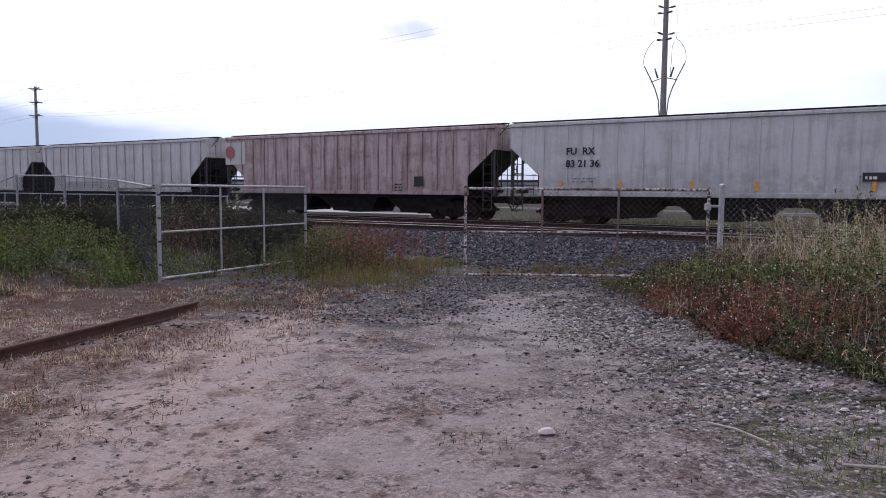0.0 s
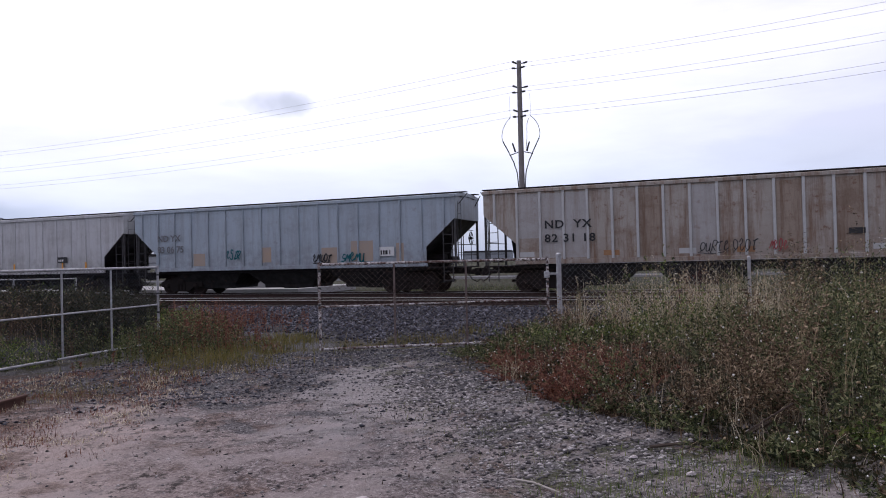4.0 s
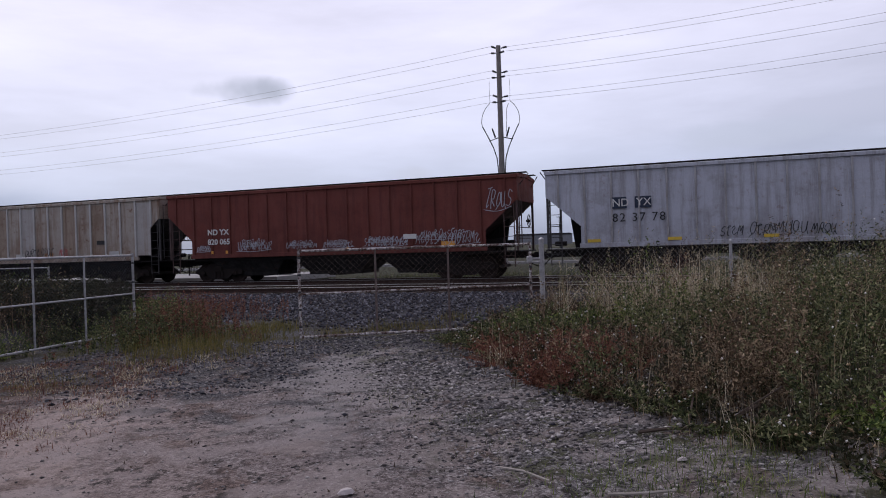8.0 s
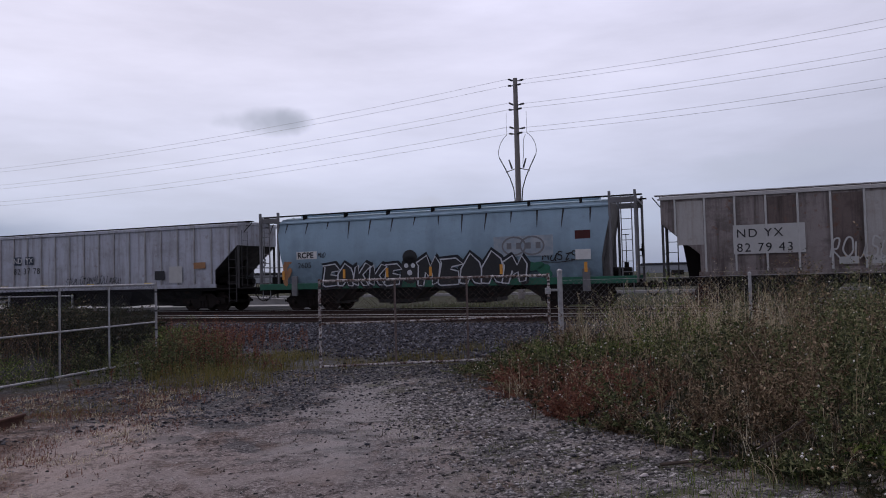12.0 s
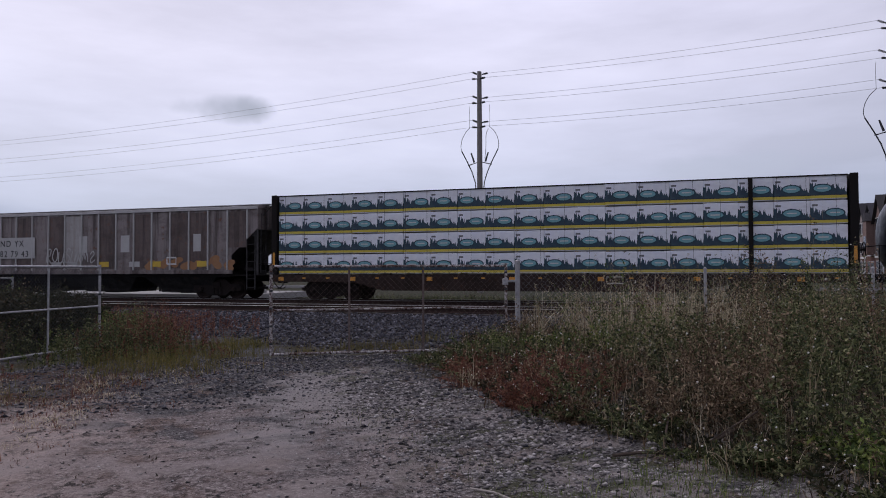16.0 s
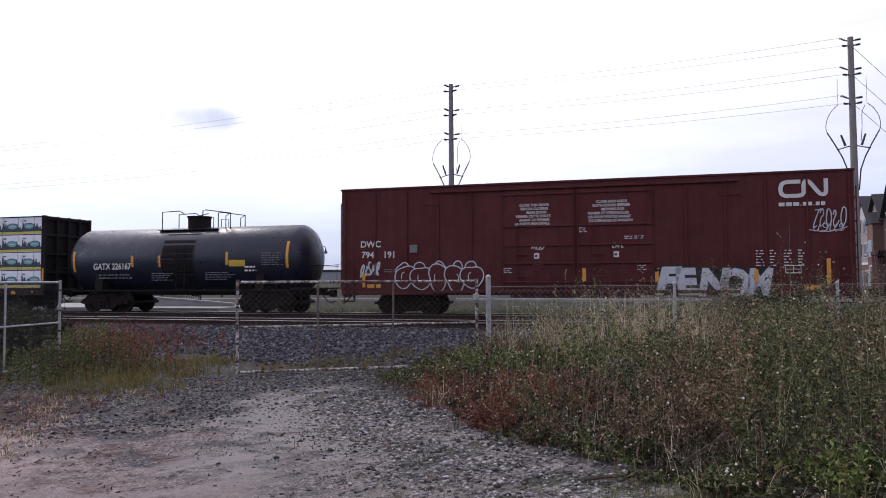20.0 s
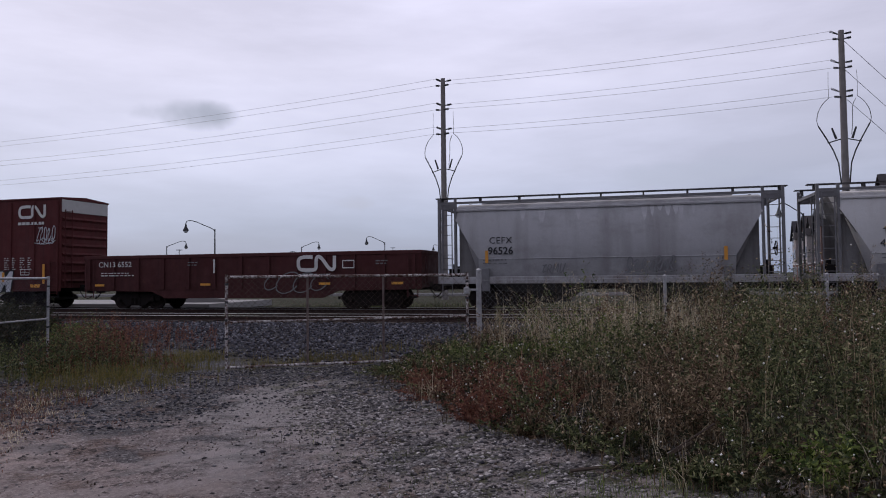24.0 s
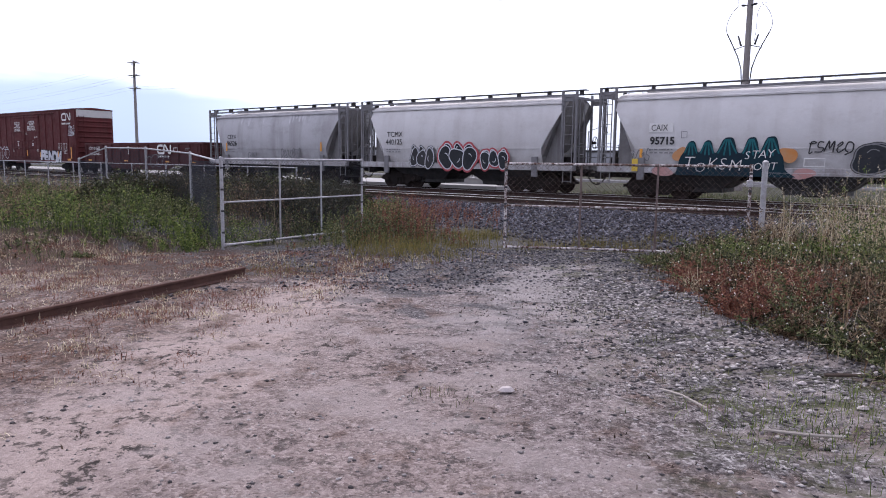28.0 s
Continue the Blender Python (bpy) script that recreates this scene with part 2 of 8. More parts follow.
def by_random(name, colours, rough=0.8, island=False, grain=12.0, bump=0.004):
    """A colour picked per piece, with grain."""
    t = Tree(name, rough)
    n = len(colours)
    c = t.ramp(t.island() if island else t.rand(), *[(i / max(1, n - 1), col) for i, col in enumerate(colours)])
    g = t.noise(grain, 4.0, lo=0.65, hi=1.25)
    m = t.n.new("ShaderNodeMix")
    m.data_type, m.blend_type = "RGBA", "MULTIPLY"
    m.inputs[0].default_value = 1.0
    t.l.new(c, m.inputs[6])
    t.l.new(g, m.inputs[7])
    return t.out(m.outputs[2], t.noise(grain * 2, 4.0), bump)


def mottled(name, base, other):
    """Old zinc that has flaked off in hand-sized patches down to rust."""
    t = Tree(name, 0.75, 0.05)
    c = t.mix(t.noise(17.0, 5.0, 0.7, a=0.44, b=0.56), base, other)
    c = t.mix(t.noise(2.0, 3.0, hi=0.7, a=0.45, b=0.62), c, other)
    return t.out(c, t.noise(40.0, 4.0), 0.004)


M = {}
M["galv"] = plain("galvanised_steel", (0.52, 0.53, 0.56), (0.24, 0.23, 0.23), 0.55, 0.25, 13.0, amount=0.8)
M["galv_dull"] = plain("dull_galvanised_steel", (0.34, 0.35, 0.37), (0.24, 0.23, 0.23), 0.6, 0.25, 9.0)
M["rustpipe"] = mottled("rusty_galvanised_pipe", (0.62, 0.59, 0.58), (0.085, 0.048, 0.038))
M["ruststile"] = plain("rust_brown_pipe", (0.075, 0.042, 0.034), (0.24, 0.20, 0.19), 0.8, 0.1, 14.0, amount=0.7)
M["wire_dark"] = plain("dark_coated_wire", (0.035, 0.039, 0.050), (0.06, 0.062, 0.072), 0.7, 0.1, 3.0)
M["wire"] = plain("fence_wire", (0.25, 0.25, 0.265), (0.15, 0.135, 0.13), 0.7, 0.15, 3.0)
M["wire_rust"] = plain("rusty_fence_wire", (0.085, 0.058, 0.048), (0.17, 0.14, 0.125), 0.8, 0.1, 3.0)
M["rail_side"] = plain("rusty_rail_steel", (0.060, 0.036, 0.030), (0.030, 0.021, 0.019), 0.9, 0.0, 6.0)
M["rail_top"] = plain("polished_rail_head", (0.40, 0.39, 0.39), (0.24, 0.22, 0.21), 0.5, 0.35, 5.0, 0.001)
M["rail_rust"] = plain("old_rust_rail", (0.105, 0.055, 0.042), (0.055, 0.034, 0.03), 0.9, 0.05, 7.0)
M["tie"] = by_random("creosoted_tie", [(0.03, 0.025, 0.022), (0.055, 0.045, 0.04), (0.075, 0.06, 0.055)], 0.9, grain=9.0)
M["ballast"] = by_random("crushed_stone", [(0.016, 0.016, 0.021), (0.034, 0.034, 0.044), (0.070, 0.071, 0.090), (0.20, 0.20, 0.225)], 0.9, True, 30.0)
M["stone"] = by_random("loose_gravel", [(0.04, 0.037, 0.04), (0.11, 0.10, 0.10), (0.20, 0.183, 0.18), (0.30, 0.275, 0.268), (0.48, 0.45, 0.435)], 0.9, True, 30.0)
M["spill_stone"] = by_random("spilled_ballast", [(0.022, 0.022, 0.028), (0.055, 0.055, 0.066), (0.105, 0.103, 0.115), (0.22, 0.21, 0.215)], 0.9, True, 30.0)
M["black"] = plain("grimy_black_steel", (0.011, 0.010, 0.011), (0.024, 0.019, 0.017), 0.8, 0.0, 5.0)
# dark grey roof walks; on car-coloured end ladders and posts it paints in shade
M["end_steel"] = plain("shaded_end_dark_walk", (0.085, 0.083, 0.085), (0.035, 0.031, 0.030), 0.75, 0.0, 4.0)
M["frame_grey"] = plain("mid_frame_grey", (0.23, 0.23, 0.24), (0.12, 0.115, 0.115), 0.7, 0.0, 3.0)
M["truck"] = plain("dusty_truck_castings", (0.014, 0.012, 0.012), (0.032, 0.024, 0.021), 0.9, 0.0, 6.0)
M["wheel"] = plain("worn_wheel_steel", (0.045, 0.031, 0.027), (0.022, 0.018, 0.017), 0.8, 0.1, 7.0)
M["pole"] = plain("weathered_pole_wood", (0.30, 0.28, 0.27), (0.17, 0.155, 0.145), 0.9, 0, 2.0)
M["dark_metal"] = plain("dark_line_hardware", (0.06, 0.06, 0.065), None, 0.6, 0.3)
M["cable"] = plain("aluminium_conductor", (0.40, 0.40, 0.43), None, 0.6, 0.3, 2.0)


# ---- geometry tools ----
class G:
    """Collects vertices and faces of one part."""

    def __init__(self):
        self.v, self.f = [], []

    def add(self, vs, fs):
        k = len(self.v)
        self.v += [tuple(p) for p in vs]
        self.f += [tuple(k + i for i in q) for q in fs]
        return self

    def box(self, a, b, c=0.0):
        """A box from corner a to corner b, its edges chamfered by c."""
        lo, hi = [min(p, q) for p, q in zip(a, b)], [max(p, q) for p, q in zip(a, b)]
        if c <= 0:
            vs = [(x, y, z) for x in (lo[0], hi[0]) for y in (lo[1], hi[1]) for z in (lo[2], hi[2])]
            return self.add(vs, [(0, 1, 3, 2), (4, 6, 7, 5), (0, 4, 5, 1), (2, 3, 7, 6), (0, 2, 6, 4), (1, 5, 7, 3)])
        c = min(c, *[(q - p) * 0.45 for p, q in zip(lo, hi)])
        idx, vs = {}, []
        for s in [(x, y, z) for x in (0, 1) for y in (0, 1) for z in (0, 1)]:
            for ax in range(3):
                p = []
                for i in range(3):
                    e = hi[i] if s[i] else lo[i]
                    p.append(e if i == ax else e + (-c if s[i] else c))
                idx[(s, ax)] = len(vs)
                vs.append(p)
        fs = []
        for ax in range(3):
            i, j = [k for k in range(3) if k != ax]
            for sg in (0, 1):
                q = []
                for x, y in ((0, 0), (1, 0), (1, 1), (0, 1)):
                    s = [0, 0, 0]
                    s[ax], s[i], s[j] = sg, x, y
                    q.append(idx[(tuple(s), ax)])
                fs.append(q)
            for x, y in ((0, 0), (0, 1), (1, 0), (1, 1)):
                s0, s1 = [0, 0, 0], [0, 0, 0]
                s0[ax], s1[ax] = 0, 1
                s0[i] = s1[i] = x
                s0[j] = s1[j] = y
                fs.append((idx[(tuple(s0), i)], idx[(tuple(s1), i)], idx[(tuple(s1), j)], idx[(tuple(s0), j)]))
        for s in [(x, y, z) for x in (0, 1) for y in (0, 1) for z in (0, 1)]:
            fs.append([idx[(s, ax)] for ax in range(3)])
        return self.add(vs, fs)

    def cyl(self, p, q, r, n=10, r2=None):
        """A rod from p to q, closed at both ends."""
        p, q = Vector(p), Vector(q)
        r2 = r if r2 is None else r2
        d = (q - p).normalized()
        a = d.orthogonal().normalized()
        b = d.cross(a)
        ring = [(math.cos(2 * math.pi * i / n), math.sin(2 * math.pi * i / n)) for i in range(n)]
        vs = [p + (a * x + b * y) * r for x, y in ring] + [q + (a * x + b * y) * r2 for x, y in ring]
        fs = [(i, (i + 1) % n, n + (i + 1) % n, n + i) for i in range(n)]
        return self.add(vs, fs + [tuple(range(n))[::-1], tuple(range(n, 2 * n))])

    def tube(self, pts, r, n=6):
        """A bent rod through pts."""
        pts = [Vector(p) for p in pts]
        k = len(pts)
        vs, fs, a = [], [], None
        for i, p in enumerate(pts):
            d = (pts[min(i + 1, k - 1)] - pts[max(i - 1, 0)]).normalized()
            a = d.orthogonal().normalized() if a is None else (a - d * a.dot(d)).normalized()
            b = d.cross(a)
            vs += [p + (a * math.cos(2 * math.pi * j / n) + b * math.sin(2 * math.pi * j / n)) * r for j in range(n)]
        for i in range(k - 1):
            fs += [(i * n + j, i * n + (j + 1) % n, (i + 1) * n + (j + 1) % n, (i + 1) * n + j) for j in range(n)]
        return self.add(vs, fs + [tuple(range(n))[::-1], tuple(range((k - 1) * n, k * n))])

    def prism(self, poly, a, b, plane="xz"):
        """A polygon in one plane, pushed from a to b along the third axis."""
        n = len(poly)

        def put(p, w):
            return {"xz": (p[0], w, p[1]), "yz": (w, p[0], p[1]), "xy": (p[0], p[1], w)}[plane]

        vs = [put(p, a) for p in poly] + [put(p, b) for p in poly]
        fs = [(i, (i + 1) % n, n + (i + 1) % n, n + i) for i in range(n)]
        return self.add(vs, fs + [tuple(range(n))[::-1], tuple(range(n, 2 * n))])

    def loft(self, rings, caps=True):
        """Rings of equal count, skinned one to the next."""
        n = len(rings[0])
        vs = [p for r in rings for p in r]
        fs = [(k * n + i, k * n + (i + 1) % n, (k + 1) * n + (i + 1) % n, (k + 1) * n + i) for k in range(len(rings) - 1) for i in range(n)]
        if caps:
            fs += [tuple(range(n))[::-1], tuple(range((len(rings) - 1) * n, len(rings) * n))]
        return self.add(vs, fs)

    def turned(self, m):
        self.v = [tuple(m @ Vector(p)) for p in self.v]
        return self

    def mesh(self, name, material, smooth=False):
        me = bpy.data.meshes.new(name)
        me.from_pydata(self.v, [], self.f)
        if len(self.f) < 20000:
            bm = bmesh.new()
            bm.from_mesh(me)
            bmesh.ops.recalc_face_normals(bm, faces=bm.faces)
            bm.to_mesh(me)
            bm.free()
        if smooth:
            me.shade_smooth()
            me.set_sharp_from_angle(angle=radians(35))
        if material:
            me.materials.append(material)
        return me


def part(name, g, material, parent=None, label="", smooth=False):
    """Links a collected shape, or a ready mesh, as ONE mesh object under a thing."""
    ob = new(name, g if isinstance(g, bpy.types.Mesh) else g.mesh(name, material, smooth))
    ob.parent = parent
    return tagged(ob, label)


def thing(name, label, category, group="", kind="", at=None):
    ob = new(name)
    ob.empty_display_size = 0.2
    if at is not None:
        ob.matrix_world = at
    return tagged(ob, label, category, group, kind)


# the track's own axes: u along the rails, v across them, away from the gate
TH = radians(-29.25)
CU, SU = math.cos(TH), math.sin(TH)
TRACK_FAR, TRACK_NEAR, RAIL_Z = 29.65, 24.60, 0.43


def tk(u, v, z=0.0):
    return Vector((u * CU - v * SU, u * SU + v * CU, z))


def uv_of(x, y):
    return x * CU + y * SU, -x * SU + y * CU


def step(x, a, b):
    t = np.clip((x - a) / (b - a), 0, 1)
    return t * t * (3 - 2 * t)


LATTICE = np.random.default_rng(3).random((256, 256))


def lumps(x, y, size):
    """Smooth lumps of about one size, from -0.5 to 0.5."""
    p, q = x / size + 40.0, y / size + 40.0
    i, j = np.floor(p).astype(int), np.floor(q).astype(int)
    a, b = p - i, q - j
    a, b = a * a * (3 - 2 * a), b * b * (3 - 2 * b)
    c = [[LATTICE[(i + m) % 256, (j + k) % 256] for k in (0, 1)] for m in (0, 1)]
    return (c[0][0] * (1 - a) + c[1][0] * a) * (1 - b) + (c[0][1] * (1 - a) + c[1][1] * a) * b - 0.5


def land(x, y):
    """Height of the ground: a lumpy yard, the rail bed, flat land beyond."""
    x, y = np.asarray(x, float), np.asarray(y, float)
    v = uv_of(x, y)[1]
    bed = step(v, 15.0, 21.8) * (1 - step(v, 33.0, 37.0)) * 0.20
    right = step(x, 2.6, 5.5) * step(y, 1.0, 5.0) * (1 - step(v, 15, 19)) * 0.18
    behind = -(x + 6.24 - (y - 14.76) * 0.47)
    left = step(behind, 0.6, 3.5) * step(y, 8.0, 14.0) * (1 - step(v, 14, 20)) * 0.32
    yard = (1 - step(y, 15.0, 18.0)) * (1 - step(-x, 12.0, 18.0)) * (1 - step(x, 7.0, 10.0))
    rough = 0.045 * lumps(x, y, 0.9) + 0.055 * lumps(x + 7, y, 0.33) * (0.6 + lumps(x, y + 9, 2.3)) + 0.018 * lumps(x, y, 0.14) * (1 - 0.6 * step(-x - 0.2 * y, 0.5, 3.0) * (1 - step(-x, 4.0, 6.0)))
    dip = 0.17 * (1 - step(np.abs(behind + 0.2), 0.7, 2.4)) * step(y, 11.5, 14.5) * (1 - step(y, 19.0, 21.5))
    return bed + right + left - dip + (rough - 0.01) * yard * (1 - 0.6 * step(y, 13.0, 14.6))


def smooth_line(pts, per=6):
    out = []
    p = [pts[0]] + list(pts) + [pts[-1]]
    for i in range(1, len(p) - 2):
        for k in range(per):
            t = k / per
            out.append(tuple(0.5 * (2 * p[i][a] + (p[i + 1][a] - p[i - 1][a]) * t + (2 * p[i - 1][a] - 5 * p[i][a] + 4 * p[i + 1][a] - p[i + 2][a]) * t * t + (3 * p[i][a] - p[i - 1][a] - 3 * p[i + 1][a] + p[i + 2][a]) * t**3) for a in (0, 1)))
    return out + [pts[-1]]




# ---- ground ----
def ground_material():
    t = Tree("yard_dirt_and_turf", 0.95)
    s = t.n.new("ShaderNodeSeparateXYZ")
    t.l.new(t.co, s.inputs[0])
    X, Y = s.outputs[0], s.outputs[1]
    wob = t.noise(0.45, 5.0, 0.65, lo=-1.0, hi=1.0)
    wob2 = t.noise(1.7, 6.0, 0.7, lo=-1.0, hi=1.0)
    fine = t.noise(16.0, 8.0, 0.85, a=0.30, b=0.70)

    def pebbles(scale):
        """Random grey per stone, and height towards each stone's middle."""
        vo = t.n.new("ShaderNodeTexVoronoi")
        vo.inputs["Scale"].default_value = 1.0
        vo.inputs["Randomness"].default_value = 1.0
        t.l.new(t.scaled((scale, scale, scale * 0.3)), vo.inputs["Vector"])
        sp = t.n.new("ShaderNodeSeparateColor")
        t.l.new(vo.outputs["Color"], sp.inputs[0])
        return sp.outputs[0], vo.outputs["Distance"]

    p1, h1 = pebbles(52.0)
    p2 = pebbles(21.0)[0]
    tone = t.math("ADD", t.math("MULTIPLY", p1, 0.45), t.math("ADD", t.math("MULTIPLY", p2, 0.25), t.math("MULTIPLY", fine, 0.3)))
    dirt = t.ramp(tone, (0.18, (0.050, 0.040, 0.039)), (0.36, (0.150, 0.122, 0.118)), (0.60, (0.225, 0.190, 0.184)), (0.85, (0.40, 0.36, 0.345)))
    sand = t.ramp(tone, (0.15, (0.155, 0.118, 0.108)), (0.45, (0.260, 0.208, 0.192)), (0.9, (0.41, 0.34, 0.315)))
    grey = t.ramp(tone, (0.18, (0.022, 0.021, 0.023)), (0.42, (0.108, 0.102, 0.103)), (0.62, (0.205, 0.197, 0.196)), (0.85, (0.50, 0.49, 0.48)))
    litter = t.ramp(tone, (0.15, (0.030, 0.018, 0.014)), (0.5, (0.098, 0.058, 0.044)), (0.9, (0.25, 0.175, 0.138)))
    turf = t.ramp(t.noise(9.0, 6.0, 0.7), (0.0, (0.016, 0.019, 0.010)), (0.5, (0.034, 0.036, 0.018)), (1.0, (0.070, 0.064, 0.036)))

    def mask(ax, ay, k, wide=1.5, wobble=1.2):
        """Soft half plane ax*x + ay*y + k > 0 with a ragged edge."""
        v = t.math("MULTIPLY_ADD", X, ax, t.math("MULTIPLY_ADD", Y, ay, k))
        v = t.math("ADD", v, t.math("MULTIPLY", wob, wobble))
        v = t.math("ADD", v, t.math("MULTIPLY", wob2, wobble * 0.5))
        r = t.n.new("ShaderNodeMapRange")
        r.interpolation_type = "SMOOTHSTEP"
        r.inputs[1].default_value, r.inputs[2].default_value = -wide, wide
        t.l.new(v, r.inputs[0])
        return r.outputs[0]

    spill = t.mix(0.6, grey, (0.026, 0.027, 0.034))
    loam = t.mix(0.6, litter, (0.050, 0.030, 0.024))
    both = lambda p, q: t.math("MULTIPLY", p, q)
    c = t.mix(both(mask(1.0, 0.16, -2.6, 0.9, 1.3), 0.8), dirt, grey)
    c = t.mix(both(mask(-1.0, -0.50, 3.1, 0.7, 1.0), 0.7), c, sand)
    # straw litter left of the sand, in drifts with bare ground between them
    c = t.mix(both(mask(-1.0, 0.0, -3.0, 0.5, 0.8), t.noise((2.6, 1.9, 1.0), 7.0, 0.8, lo=0.15, hi=0.95, a=0.42, b=0.56)), c, litter)
    # a wheel lane of pale blown sand
    lane = both(both(mask(1.0, 0.04, 2.75, 0.28, 0.55), mask(-1.0, -0.04, -1.35, 0.30, 0.75)), mask(0.0, -1.0, 11.9, 0.8, 0.8))
    c = t.mix(both(lane, t.noise((1.3, 0.8, 1.0), 6.0, 0.7, lo=0.35, a=0.36, b=0.52)), c, t.mix(0.55, sand, (0.43, 0.35, 0.318)))
    # spilled ballast towards the gate, reddish loam below the open leaf
    c = t.mix(both(mask(0.10, 1.0, -10.6, 0.9, 1.8), t.noise(1.3, 7.0, 0.75, lo=0.35, hi=0.95, a=0.40, b=0.54)), c, spill)
    c = t.mix(both(mask(-1.0, 0.15, -4.3, 0.5, 0.9), mask(0.0, 1.0, -10.3, 0.6, 1.0)), c, loam)
    # dark clumpy drifts and worn pale ground between them
    drift = both(t.noise((1.1, 1.9, 1.0), 8.0, 0.64, a=0.48, b=0.55), mask(0.6, 0.9, -6.9, 1.0, 1.4))
    c = t.mix(both(drift, 0.9), c, spill)
    patch = t.noise((1.5, 1.1, 1.0), 8.0, 0.66, a=0.54, b=0.60)
    c = t.mix(both(patch, 0.6), c, litter)
    fleck = t.noise(5.5, 6.0, 0.8, a=0.53, b=0.58)
    c = t.mix(both(fleck, t.noise(0.6, 4.0, 0.6, lo=0.25, a=0.40, b=0.60)), c, (0.040, 0.034, 0.031))
    # trodden pale middle of the road before the gate
    road = both(both(mask(1.0, 0.0, 0.1, 0.5, 0.9), mask(-1.0, 0.0, 2.1, 0.5, 0.9)), both(mask(0.0, 1.0, -7.6, 0.8, 1.0), mask(0.0, -1.0, 13.0, 0.5, 1.0)))
    c = t.mix(both(road, t.noise((0.8, 1.3, 1.0), 7.0, 0.62, lo=0.0, hi=0.8, a=0.40, b=0.52)), c, (0.31, 0.285, 0.28))
    worn = both(t.noise((0.8, 1.3, 1.0), 7.0, 0.62, a=0.49, b=0.57), mask(1.0, 0.0, 2.2, 0.8, 1.0))
    c = t.mix(both(both(worn, mask(0.0, -1.0, 9.5, 1.0, 0.8)), 0.55), c, (0.330, 0.285, 0.272))
    # mossy green films at the weed edge
    moss = both(both(t.noise((1.6, 2.2, 1.0), 6.0, 0.7, a=0.50, b=0.58), mask(1.0, 0.12, -2.3, 0.8, 0.8)), 0.7)
    c = t.mix(moss, c, (0.060, 0.062, 0.030))
    c = t.mix(mask(1.0, 0.30, -6.4, 0.5, 0.6), c, (0.055, 0.045, 0.032))
    c = t.mix(t.math("MULTIPLY", mask(-0.45, 0.72, -14.4, 0.7, 1.0), mask(-1.0, 0.0, -2.2, 1.0, 0.8)), c, turf)
    c = t.mix(mask(0.0, 1.0, -14.9, 0.3, 0.4), c, t.mix(t.noise(1.2, 5.0, 0.7, a=0.46, b=0.58), spill, (0.050, 0.044, 0.022)))
    c = t.mix(mask(0.70, 0.8725, -15.9, 0.8, 0.9), c, t.mix(0.8, grey, (0.016, 0.016, 0.022)))
    c = t.mix(mask(0.4886, 0.8725, -33.6, 0.8, 0.8), c, turf)
    h = t.math("ADD", fine, t.math("SUBTRACT", t.math("MULTIPLY", wob2, 0.4), t.math("MULTIPLY", h1, 0.8)))
    return t.out(c, h, 0.05)


def ground():
    def axis(a, b, fine, reach):
        """Fine steps from a to b, then ever longer ones out to the horizon."""
        grow = np.cumsum(fine * 1.16 ** np.arange(60))
        grow = grow[grow < reach]
        return np.concatenate([a - np.append(grow, reach)[::-1], np.arange(a, b, fine), b + np.append(grow, reach)])

    xs, ys = axis(-9.0, 5.5, 0.07, 2600.0), axis(3.2, 15.0, 0.07, 2600.0)
    gx, gy = np.meshgrid(xs, ys)
    gz = land(gx, gy)
    vs = np.stack([gx.ravel(), gy.ravel(), gz.ravel()], 1)
    n, m = len(xs), len(ys)
    i = np.arange(n * m).reshape(m, n)
    fs = np.stack([i[:-1, :-1].ravel(), i[:-1, 1:].ravel(), i[1:, 1:].ravel(), i[1:, :-1].ravel()], 1)
    me = bpy.data.meshes.new("ground")
    me.from_pydata(vs.tolist(), [], fs.tolist())
    me.shade_smooth()
    me.materials.append(ground_material())
    tagged(new("ground", me), "dusty gravel yard running out to rough turf", "ground", kind="structure")


ground()


def bulk(name, vs, fs, material, label, category, kind="stuff", parent=None):
    """One mesh from arrays of vertices and faces (all of one size)."""
    me = bpy.data.meshes.new(name)
    vs, fs = np.asarray(vs, np.float32), np.asarray(fs, np.int32)
    k = fs.shape[1]
    me.vertices.add(len(vs))
    me.vertices.foreach_set("co", vs.ravel())
    me.loops.add(fs.size)
    me.loops.foreach_set("vertex_index", fs.ravel())
    me.polygons.add(len(fs))
    me.polygons.foreach_set("loop_start", np.arange(0, fs.size, k, dtype=np.int32))
    me.update(calc_edges=True)
    me.validate()
    me.materials.append(material)
    ob = new(name, me)
    ob.parent = parent
    return tagged(ob, label, category, kind=kind)


RNG = np.random.default_rng(7)
OCTA_V = np.array([(1, 0, 0), (0, 1, 0), (-1, 0, 0), (0, -1, 0), (0, 0, 1), (0, 0, -1)], float)
OCTA_F = np.array([(0, 1, 4), (1, 2, 4), (2, 3, 4), (3, 0, 4), (1, 0, 5), (2, 1, 5), (3, 2, 5), (0, 3, 5)])


